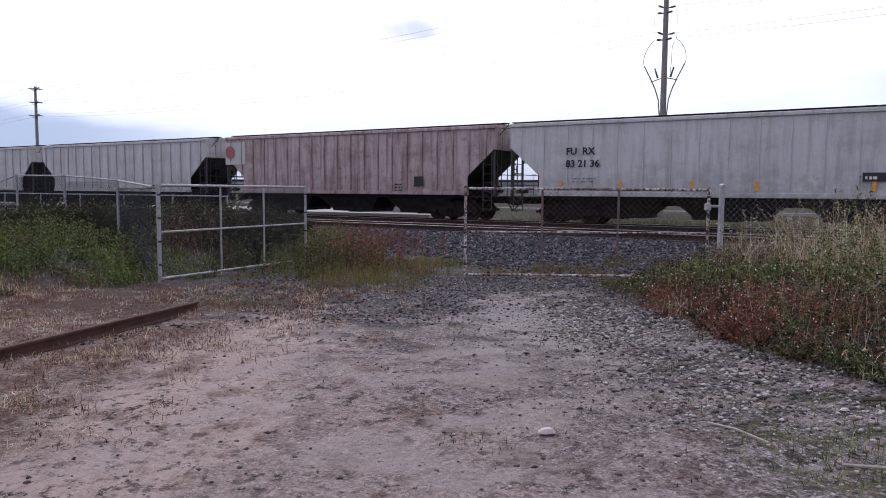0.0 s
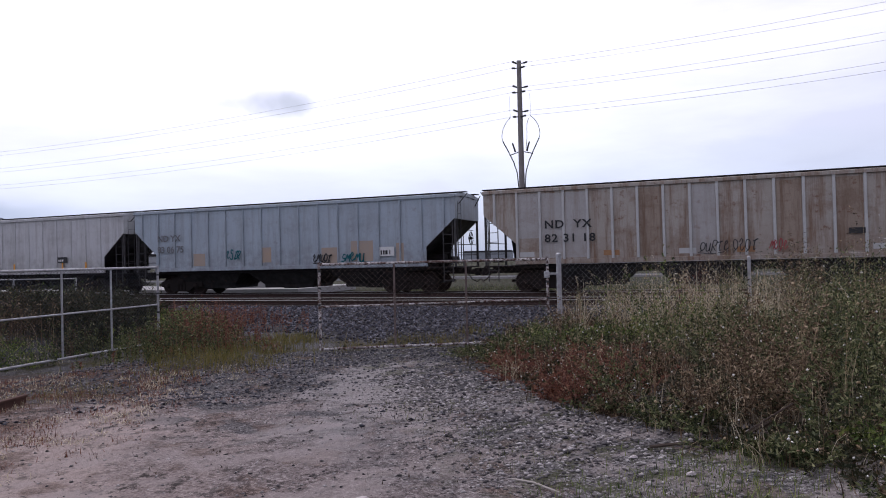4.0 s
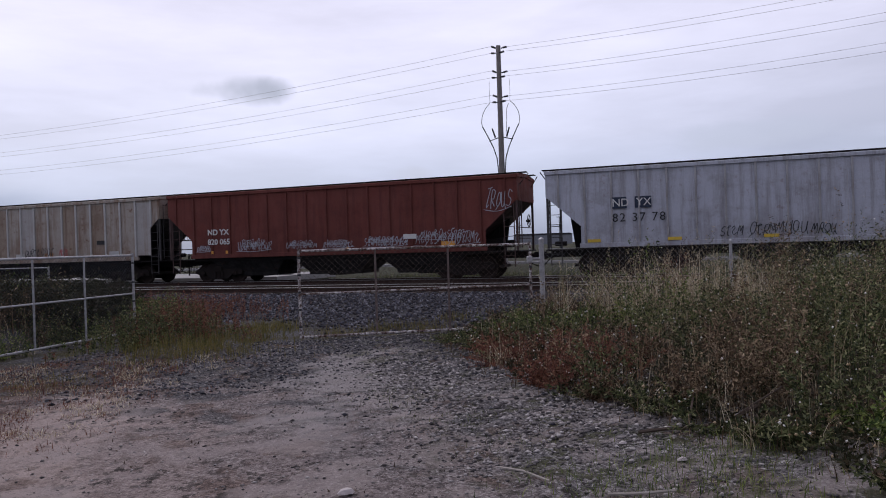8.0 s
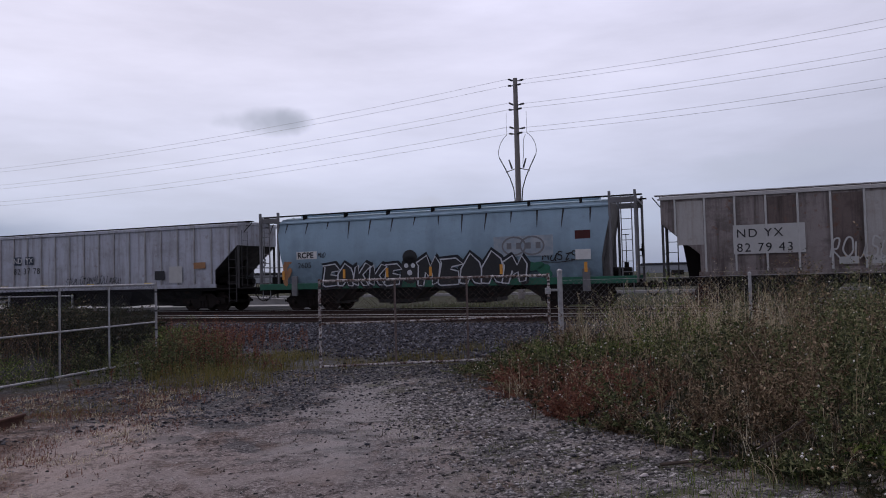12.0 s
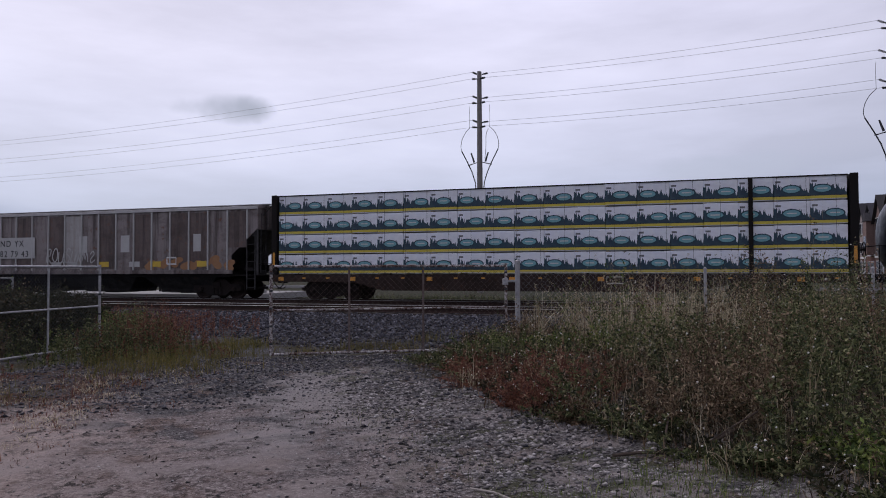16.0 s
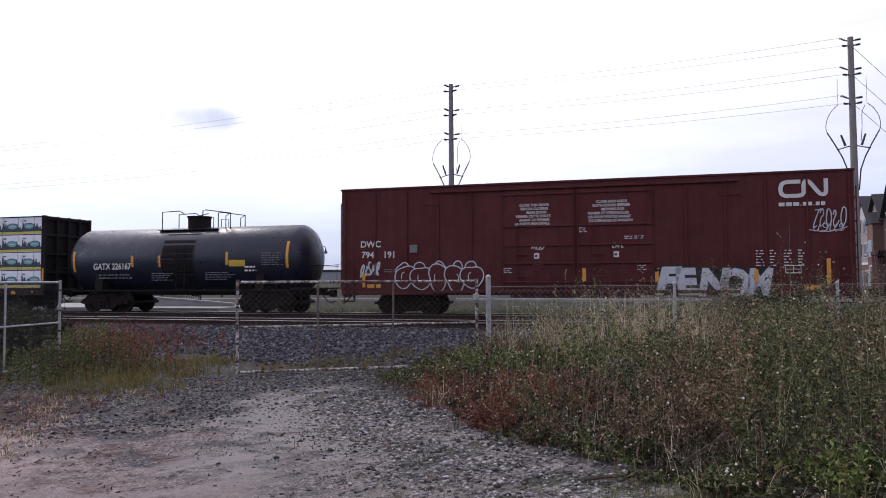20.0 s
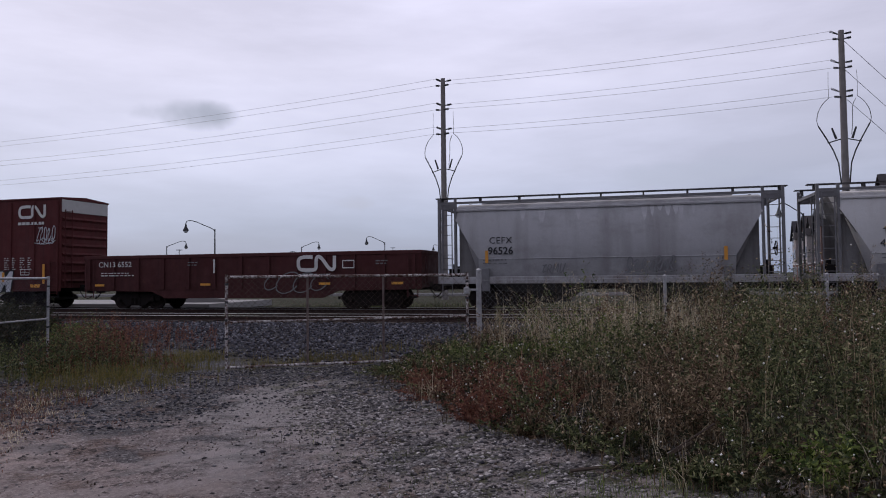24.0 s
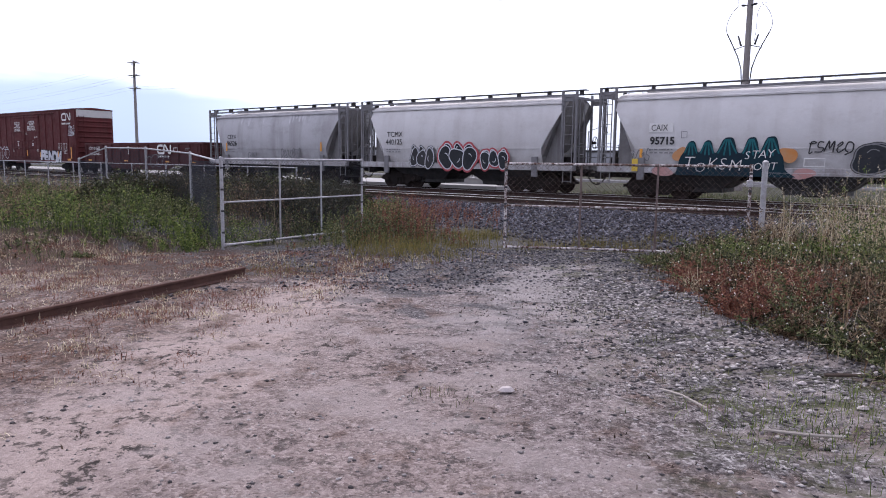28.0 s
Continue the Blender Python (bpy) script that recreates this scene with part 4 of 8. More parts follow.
M["side_tan"] = paint("rust_washed_tan_grey", (0.37, 0.33, 0.285), (0.19, 0.11, 0.065), 0.95, 0.8)
M["side_red"] = paint("faded_oxide_red", (0.165, 0.050, 0.040), (0.07, 0.028, 0.025), 0.45, 0.15, 0.75)
M["side_lilac"] = paint("faded_lilac_grey", (0.45, 0.47, 0.53), (0.20, 0.18, 0.18), 0.65, 0.4)
M["barrel_blue"] = paint("faded_blue_barrel", (0.27, 0.38, 0.46), (0.09, 0.11, 0.13), 0.25, 0.12, 0.72, streak_size=1.2)
M["side_dirty"] = paint("soot_stained_grey", (0.25, 0.215, 0.205), (0.055, 0.038, 0.033), 1.0, 0.9, streak_size=2.6)
M["bay_soot_brown"] = paint("sooty_brown_bay", (0.13, 0.095, 0.085), (0.04, 0.028, 0.024), 0.9, 0.8)
M["pale_chord"] = plain("chalky_top_chord", (0.62, 0.61, 0.60), (0.36, 0.34, 0.33), 0.8, s=3.0)
M["box_red"] = paint("deep_oxide_red", (0.098, 0.024, 0.024), (0.048, 0.018, 0.017), 0.4, 0.1, 0.7)
M["gon_red"] = paint("dark_oxide_red", (0.078, 0.023, 0.023), (0.042, 0.018, 0.017), 0.4, 0.2, 0.7)
M["barrel_grey"] = paint("streaked_silver_grey", (0.42, 0.42, 0.43), (0.20, 0.185, 0.18), 0.5, 0.1, 0.72, streak_size=1.3)
M["barrel_pale"] = paint("pale_cement_grey", (0.56, 0.555, 0.55), (0.33, 0.30, 0.28), 0.32, 0.08, 0.72, streak_size=1.1)
M["tank_black"] = paint("satin_black_tank", (0.011, 0.015, 0.029), (0.026, 0.030, 0.046), 0.25, 0.05, 0.36, fade=0.05, grime_low=0.3)
# overhung slopes and bays: shade painted in as near-black, with some grime
M["slope_dark"] = paint("shaded_grimy_slope_and_bay", (0.042, 0.040, 0.040), (0.020, 0.018, 0.017), 0.6, 0.3)
# bay plates coloured near-black to deepen the shade below the body
M["bay_shade"] = paint("shade_dark_bay_plate", (0.030, 0.028, 0.028), (0.014, 0.013, 0.012), 0.6, 0.2, 0.8)
M["peach"] = plain("peach_primer", (0.44, 0.32, 0.23), (0.36, 0.33, 0.30), 0.8, s=3.0)
# body-coloured slopes toned down to mid-dark grey to carry their shade
M["slope_grey"] = paint("shade_grey_slope_sheet", (0.19, 0.185, 0.185), (0.09, 0.08, 0.075), 0.6, 0.3)
# darker copy of the red, with the shade of slopes and ends painted in
M["red_dark"] = paint("shaded_red_slope_and_end", (0.06, 0.026, 0.022), (0.03, 0.02, 0.02), 0.6, 0.2)


def travel(t):
    """Metres that the train has gone along u since the start (it goes towards -u)."""
    q = t / 28.0
    slack = np.interp(t, (0, 3, 7, 10, 12, 15, 18, 19, 20.5, 21.5, 24, 26, 28), (-0.1, -0.02, -0.2, 0.18, 0.16, 0.05, 0.14, -0.1, -0.3, -0.33, -0.03, 0.12, 0.1))
    return float(-221.0 * q - 21.49 * q**2 + 16.63 * q**3 - 4.45 * q**4 + slack)


CARS, WHEELS = [], []


def letters(text, parent, x, z, size, material, y, name="lettering", bold=0.0, wide=1.0, label="", lean=0.0, gap=1.0):
    cu = bpy.data.curves.new("text", "FONT")
    cu.body, cu.size, cu.extrude, cu.offset, cu.shear, cu.space_character = text, size, 0.002, bold, lean, gap
    cu.resolution_u = 3
    ob = bpy.data.objects.new("text", cu)
    me = bpy.data.meshes.new_from_object(ob)
    bpy.data.objects.remove(ob)
    me.name = name
    me.materials.clear()
    me.materials.append(material)
    me.transform(Matrix.Translation((x, y, z)) @ Matrix.Rotation(radians(90), 4, "X") @ Matrix.Diagonal((wide, 1, 1, 1)))
    return part(name, me, None, parent, label)


def bars(parent, x, z, w, rows, material, y, h=0.05, pitch=0.085, seed=0, name="small_print"):
    """Rows of small print too fine to read."""
    r = random.Random(seed)
    g = G()
    for k in range(rows):
        a = x
        end = x + w * r.uniform(0.7, 1.0)
        while a < end - 0.03:
            b = min(end, a + r.uniform(0.05, 0.2))
            g.box((a, y - 0.002, z - k * pitch), (b, y + 0.002, z - k * pitch + h * 0.72))
            a = b + r.uniform(0.03, 0.09)
    return tagged(part(name, g, material, parent), kind="stuff")


def plate(parent, name, x0, z0, x1, z1, material, y, label="", t=0.006):
    return part(name, G().box((x0, y - t, z0), (x1, y + t, z1)), material, parent, label)


def ribbon(g, pts, w, y):
    """A flat painted stroke through (x, z) points."""
    n = len(pts)
    vs = []
    for i, (x, z) in enumerate(pts):
        ax, az = pts[max(0, i - 1)]
        bx, bz = pts[min(n - 1, i + 1)]
        d = math.hypot(bx - ax, bz - az) or 1
        nx, nz = -(bz - az) / d * w / 2, (bx - ax) / d * w / 2
        vs += [(x + nx, y, z + nz), (x - nx, y, z - nz)]
    g.add(vs, [(2 * i, 2 * i + 1, 2 * i + 3, 2 * i + 2) for i in range(n - 1)])


STROKES = (((0, 0.7), (0.25, 1), (0.5, 0.75), (0.15, 0.4), (0.5, 0.05), (0.95, 0.35)), ((0.1, 0), (0.2, 0.9), (0.75, 0.95), (0.65, 0.5), (0.25, 0.45), (0.9, 0.0)), ((0.85, 0.9), (0.3, 1), (0.25, 0.6), (0.8, 0.45), (0.7, 0.05), (0.05, 0.1)),
           ((0.5, 0.05), (0.1, 0.4), (0.3, 0.95), (0.8, 0.85), (0.85, 0.3), (0.5, 0.05), (0.2, -0.1)), ((0, 0.1), (0.15, 0.9), (0.45, 0.35), (0.7, 0.95), (0.95, 0.05)), ((0.05, 0.85), (0.9, 0.95), (0.45, 0.9), (0.4, 0.05), (0.8, 0.15)), ((0.1, 0.9), (0.2, 0.1), (0.7, 0.1), (0.85, 0.9), (0.8, 0.2), (1.1, -0.15)))


def scrawl(parent, x, z, w, h, count, material, y, seed, width=0.05, label="sprayed scrawl", name="scrawl"):
    """Loose hand-sprayed loops and strokes, no letters."""
    r = random.Random(seed)
    g = G()
    cw = w / count
    for i in range(count):
        form = STROKES[(seed + i * 3 + (r.random() < 0.4)) % len(STROKES)]
        lean, tall = r.uniform(0.05, 0.3), r.uniform(0.75, 1.05)
        pts = [(x + cw * (i + 0.95 * (a + r.uniform(-0.08, 0.08))) + lean * b * h, z + h * (b * tall + r.uniform(-0.06, 0.06))) for a, b in form]
        ribbon(g, smooth_line(pts, 4), width * r.uniform(0.75, 1.0), y - 0.001 * i)
    if count > 4 and r.random() < 0.6:
        ribbon(g, smooth_line([(x - 0.03 * w, z - 0.10 * h), (x + 0.5 * w, z - 0.2 * h), (x + 1.02 * w, z + 0.02 * h)], 4), width * 0.7, y - 0.001 * count)
    return part(name, g, material, parent, label)


def blob(g, cx, cz, rx, rz, y, r, wave=0.14, n=26):
    """A soft closed patch; gives back its outline."""
    p, q = r.uniform(0, 6.28), r.uniform(0, 6.28)
    out = []
    for k in range(n):
        a = 2 * math.pi * k / n
        f = 1 + wave * math.sin(2 * a + p) + wave * 0.6 * math.sin(3 * a + q)
        out.append((cx + rx * f * math.cos(a), cz + rz * f * math.sin(a)))
    g.add([(px, y, pz) for px, pz in out], [tuple(range(n))])
    return out


def grown(pts, d):
    """An outline pushed outwards from its middle by d."""
    cx, cz = sum(p[0] for p in pts) / len(pts), sum(p[1] for p in pts) / len(pts)
    out = []
    for px, pz in pts:
        k = math.hypot(px - cx, pz - cz) or 1
        out.append((px + (px - cx) / k * d, pz + (pz - cz) / k * d))
    return out


def bubbles(parent, x, z, w, h, count, fill, edge, y, seed, halo=None, label="sprayed bubble graffiti", line=0.05, wide=0.14):
    """Swollen overlapping forms, each filled, with a thin outline and curls inside, over a soft outer coat."""
    r = random.Random(seed)
    cw = w / count
    forms = []
    for i in range(count):
        scrap = G()
        a = blob(scrap, x + cw * (i + 0.5), z + h * r.uniform(0.40, 0.48), cw * 0.60, h * r.uniform(0.40, 0.46), y, r)
        b = blob(scrap, x + cw * (i + r.uniform(0.3, 0.7)), z + h * 0.74, cw * 0.36, h * 0.26, y, r)
        forms += [b, a]
    base = None
    if halo is not None:
        g = G()
        for i, f in enumerate(forms):
            o = grown(f, wide)
            g.add([(px, y - 0.0004 * i, pz) for px, pz in o], [tuple(range(len(o)))])
        base = part("graffiti", g, halo, parent, label)
    for i, f in enumerate(forms):
        g = G()
        yy = y - 0.012 - 0.0015 * i
        g.add([(px, yy, pz) for px, pz in f], [tuple(range(len(f)))])
        form = part("fill" if base else "graffiti", g, fill, base or parent, "" if base else label)
        base = base or form
        g = G()
        ribbon(g, f + [f[0]], line, yy - 0.0006)
        cx, cz = sum(p[0] for p in f) / len(f), sum(p[1] for p in f) / len(f)
        rr = 0.22 * cw
        k0 = r.uniform(0, 6)
        ribbon(g, [(cx + rr * math.cos(k0 + k * 0.5), cz + rr * 1.3 * math.sin(k0 + k * 0.5)) for k in range(r.randint(4, 6))], line * 0.7, yy - 0.0006)
        part("outline", g, edge, base)
    return base


SPIKES = (((0, 0), (0.02, 0.62), (-0.12, 0.78), (0.32, 1.0), (0.52, 0.62), (0.72, 0.95), (1.0, 0.70), (0.95, 0.08), (0.70, 0), (0.62, 0.40), (0.45, 0.30), (0.34, 0.42), (0.30, -0.02)),
          ((0, 0.05), (0.10, 0.85), (-0.05, 0.95), (0.70, 1.02), (1.05, 0.72), (0.55, 0.66), (0.5, 0.56), (0.92, 0.48), (0.95, 0.0), (0.15, -0.04)),
          ((0.05, 0), (0, 0.55), (0.40, 1.08), (0.80, 0.80), (1.02, 0.30), (0.96, -0.02), (0.66, 0.02), (0.52, 0.26), (0.36, 0.0)),
          ((0, 0.1), (0.05, 0.9), (0.30, 1.0), (0.36, 0.55), (0.72, 1.05), (1.1, 0.92), (0.62, 0.5), (1.0, 0.0), (0.66, -0.02), (0.38, 0.32), (0.32, 0.0)))


def spiked(parent, x, z, w, h, count, fill, edge, y, seed, halo, lean=0.2, label="sprayed block graffiti", line=0.06):
    """Jagged block forms with pointed tops in a pale outline over a dark outer coat."""
    r = random.Random(seed)
    cw = w / count
    forms = []
    for i in range(count):
        f = SPIKES[(seed + i) % len(SPIKES)] if i % 3 else SPIKES[(seed + 2 * i) % len(SPIKES)]
        tall = h * r.uniform(0.86, 1.08)
        forms.append([(x + cw * (i + 1.04 * (a + r.uniform(-0.04, 0.04))) + lean * b * h * 0.3, z + tall * (b + r.uniform(-0.03, 0.03))) for a, b in f])
    g = G()
    for i, f in enumerate(forms):
        o = grown(f, 0.16)
        g.add([(px, y - 0.0004 * i, pz) for px, pz in o], [tuple(range(len(o)))])
    base = part("graffiti", g, halo, parent, label)
    for i, f in enumerate(forms):
        g = G()
        yy = y - 0.010 - 0.001 * i
        g.add([(px, yy, pz) for px, pz in f], [tuple(range(len(f)))])
        part("fill", g, fill, base)
        g = G()
        ribbon(g, f + [f[0]], line, yy - 0.0006)
        part("outline", g, edge, base)
    return base


def truck_meshes():
    g = G()
    for y in (-0.98, 0.98):
        g.prism([(-1.28, 0.60), (-1.05, 0.70), (-0.72, 0.70), (-0.48, 0.90), (0.48, 0.90), (0.72, 0.70), (1.05, 0.70), (1.28, 0.60), (1.28, 0.40), (1.02, 0.36), (0.78, 0.40), (0.46, 0.16), (-0.46, 0.16), (-0.78, 0.40), (-1.02, 0.36), (-1.28, 0.40)], y - 0.07, y + 0.07)
        for x in (-0.89, 0.89):
            g.cyl((x, y - 0.13, 0.457), (x, y + 0.13, 0.457), 0.13, 10)
        for x in (-0.2, 0.0, 0.2):
            g.cyl((x, y * 1.06, 0.22), (x, y * 1.06, 0.55), 0.085, 8)
    g.box((-0.2, -1.15, 0.5), (0.2, 1.15, 0.78), 0.03).box((-0.35, -0.35, 0.7), (0.35, 0.35, 0.86), 0.02)
    g.box((-1.5, -0.9, 0.42), (-1.42, 0.9, 0.54), 0.01).box((1.42, -0.9, 0.42), (1.5, 0.9, 0.54), 0.01)
    frame_mesh = g.mesh("truck", M["truck"])
    w = G()
    for y in (-0.75, 0.75):
        s = 1 if y > 0 else -1
        prof = [(0.10, -0.09), (0.19, -0.07), (0.36, -0.02), (0.42, -0.07), (0.457, -0.07), (0.462, 0.03), (0.487, 0.035), (0.487, 0.06), (0.42, 0.065), (0.36, 0.03), (0.19, 0.06), (0.10, 0.08)]
        n = 28
        rings = [[(math.cos(2 * math.pi * k / n) * r, y - s * b, math.sin(2 * math.pi * k / n) * r) for k in range(n)] for r, b in prof]
        w.loft(rings, caps=False)
    w.cyl((0, -1.12, 0), (0, 1.12, 0), 0.085, 12)
    for y in (-1.14, 1.14):
        for k in range(3):
            a = 2 * math.pi * k / 3
            w.cyl((math.cos(a) * 0.05, y - 0.02, math.sin(a) * 0.05), (math.cos(a) * 0.05, y + 0.02, math.sin(a) * 0.05), 0.016, 6)
    return frame_mesh, w.mesh("wheelset", M["wheel"], True)


TRUCK, WHEELSET = truck_meshes()


def car_base(name, left, right, label, truck_in=2.5, coupler=True, end=None):
    """A car's Empty at rail level in its middle, with trucks, wheels, couplers."""
    mid, half = (left + right) / 2, (right - left) / 2
    car = thing(name, label, "railway car", "cars of the freight train")
    CARS.append((car, mid))
    for s in (-1, 1):
        tr = part("truck", TRUCK, None, car, "cast steel truck")
        tr.location = (s * (half - truck_in), 0, 0)
        for a in (-0.89, 0.89):
            ws = part("wheelset", WHEELSET, None, tr)
            WHEELS.append((ws, a))
    e = end if end is not None else half
    part("centre_sill", G().box((-e, -0.28, 0.80), (e, 0.28, 1.12), 0.02), M["black"], car)
    if coupler:
        for s in (-1, 1):
            g = G().box((s * (e - 0.05), -0.14, 0.78), (s * (e + 0.32), 0.14, 0.98), 0.03)
            g.prism([(s * (e + 0.28), -0.16), (s * (e + 0.52), -0.18), (s * (e + 0.56), 0.02), (s * (e + 0.42), 0.18), (s * (e + 0.28), 0.16)], 0.72, 1.04, "xy")
            part("coupler", g, M["black"], car, "knuckle coupler")
            part("air_hose", G().tube([(s * (e + 0.05), -0.35, 0.8), (s * (e + 0.25), -0.36, 0.55), (s * (e + 0.45), -0.3, 0.45), (s * (e + 0.55), -0.15, 0.55)], 0.025, 6), M["black"], car)
    return car, half


def ladder(car, x, y, z0, z1, wide, material, along="x", n=7):
    g = G()
    for k in range(n):
        z = z0 + (z1 - z0) * k / (n - 1)
        p = (x - wide / 2, y, z) if along == "x" else (x, y - wide / 2, z)
        q = (x + wide / 2, y, z) if along == "x" else (x, y + wide / 2, z)
        g.cyl(p, q, 0.013, 6)
    for s in (-1, 1):
        p = (x + s * wide / 2, y) if along == "x" else (x, y + s * wide / 2)
        g.box((p[0] - 0.02, p[1] - 0.012, z0 - 0.08), (p[0] + 0.02, p[1] + 0.012, z1 + 0.08))
    return part("ladder", g, material, car)


def brake_wheel(car, x, y, z, material):
    g = G()
    n = 18
    pts = [(x, y + math.cos(2 * math.pi * k / n) * 0.27, z + math.sin(2 * math.pi * k / n) * 0.27) for k in range(n + 1)]
    g.tube(pts, 0.018, 6)
    for k in range(5):
        a = 2 * math.pi * k / 5
        g.cyl((x, y, z), (x, y + math.cos(a) * 0.27, z + math.sin(a) * 0.27), 0.012, 5)
    g.cyl((x - 0.12, y, z), (x + 0.05, y, z), 0.05, 8)
    part("brake_wheel", g, material, car)


def bays(car, xs, top, wide, material, low=0.32, foot=0.0):
    """Discharge hoppers under the body, each a funnel with a sliding gate."""
    for x in xs:
        def ring(hx, hy, z):
            return [(x - hx, -hy, z), (x + hx, -hy, z), (x + hx, hy, z), (x - hx, hy, z)]
        b = part("hopper_bay", G().loft([ring(wide, 1.48, top), ring(wide * 0.96, 1.42, top - 0.12), ring(max(0.34, wide * foot), 0.62 + 0.5 * foot, low + 0.16), ring(max(0.34, wide * foot), 0.62 + 0.4 * foot, low)]), material, car, "discharge funnel coloured dark for the shade under the car")
        part("outlet_gate", G().box((x - 0.42, -0.72, low - 0.05), (x + 0.42, 0.72, low + 0.06), 0.01).cyl((x - 0.2, -0.85, low + 0.02), (x - 0.2, 0.85, low + 0.02), 0.03, 6), M["black"], b)


def end_gear(car, half, material, dark, zt=3.9, low=1.12):
    """Corner posts, ladders, platform and brake gear at both ends."""
    for s in (-1, 1):
        x = s * (half - 0.10)
        for y in (-1.46, 1.46):
            part("end_post", G().box((x - 0.045, y - 0.045, low), (x + 0.045, y + 0.045, zt), 0.008), material, car)
            part("walk_brace", G().cyl((x, y * 0.75, zt - 0.15), (s * (half + 0.28), y * 0.6, zt + 0.36), 0.022, 6), material, car)
        part("end_platform", G().box((s * (half - 2.1), -1.45, low - 0.06), (s * (half + 0.02), 1.45, low), 0.01), dark, car)
        ladder(car, s * (half - 0.42), -1.50, 0.55, zt - 0.25, 0.42, material, n=9)
        ladder(car, s * (half - 0.06), -1.05, 1.3, zt - 0.1, 0.42, material, "y", 7)
        g = G().cyl((x, -1.4, low + 0.95), (x, 1.4, low + 0.95), 0.018, 6).cyl((x, -1.4, low + 0.5), (x, 1.4, low + 0.5), 0.018, 6)
        part("handrail", g, material, car)
        part("bolster_web", G().prism([(s * (half - 2.2), low), (s * (half - 0.95), low), (s * (half - 0.75), 2.5), (s * (half - 1.6), 2.0)], -0.06, 0.06), dark, car)
        part("cross_brace", G().box((s * (half - 1.35), -0.12, low), (s * (half - 1.20), 0.12, 2.3), 0.01), dark, car)
        part("angle_cock", G().cyl((s * (half - 0.8), -1.35, 1.35), (s * (half - 0.35), -1.35, 1.35), 0.09, 8), dark, car)
    part("air_reservoir", G().cyl((half - 1.9, -0.5, low + 0.35), (half - 0.9, -0.5, low + 0.35), 0.22, 12), dark, car)
    part("brake_cylinder", G().cyl((half - 1.5, 0.55, low + 0.30), (half - 0.7, 0.55, low + 0.30), 0.16, 12), dark, car)
    brake_wheel(car, half - 0.02, 0.35, 2.35, dark)


def running_boards(car, half, z, material, brackets=11, offs=(-0.78, 0.78)):
    for y in offs:
        part("running_board", G().box((-half - 0.25, y - 0.17, z), (half + 0.25, y + 0.17, z + 0.035)), material, car, "open-grid roof walk")
    me = G().box((-0.03, -0.15, z - 0.2), (0.03, 0.15, z)).mesh("board_bracket", material)
    for k in range(brackets):
        for y in offs:
            part("board_bracket", me, None, car).location = (-half + 2 * half * k / (brackets - 1), y, 0)


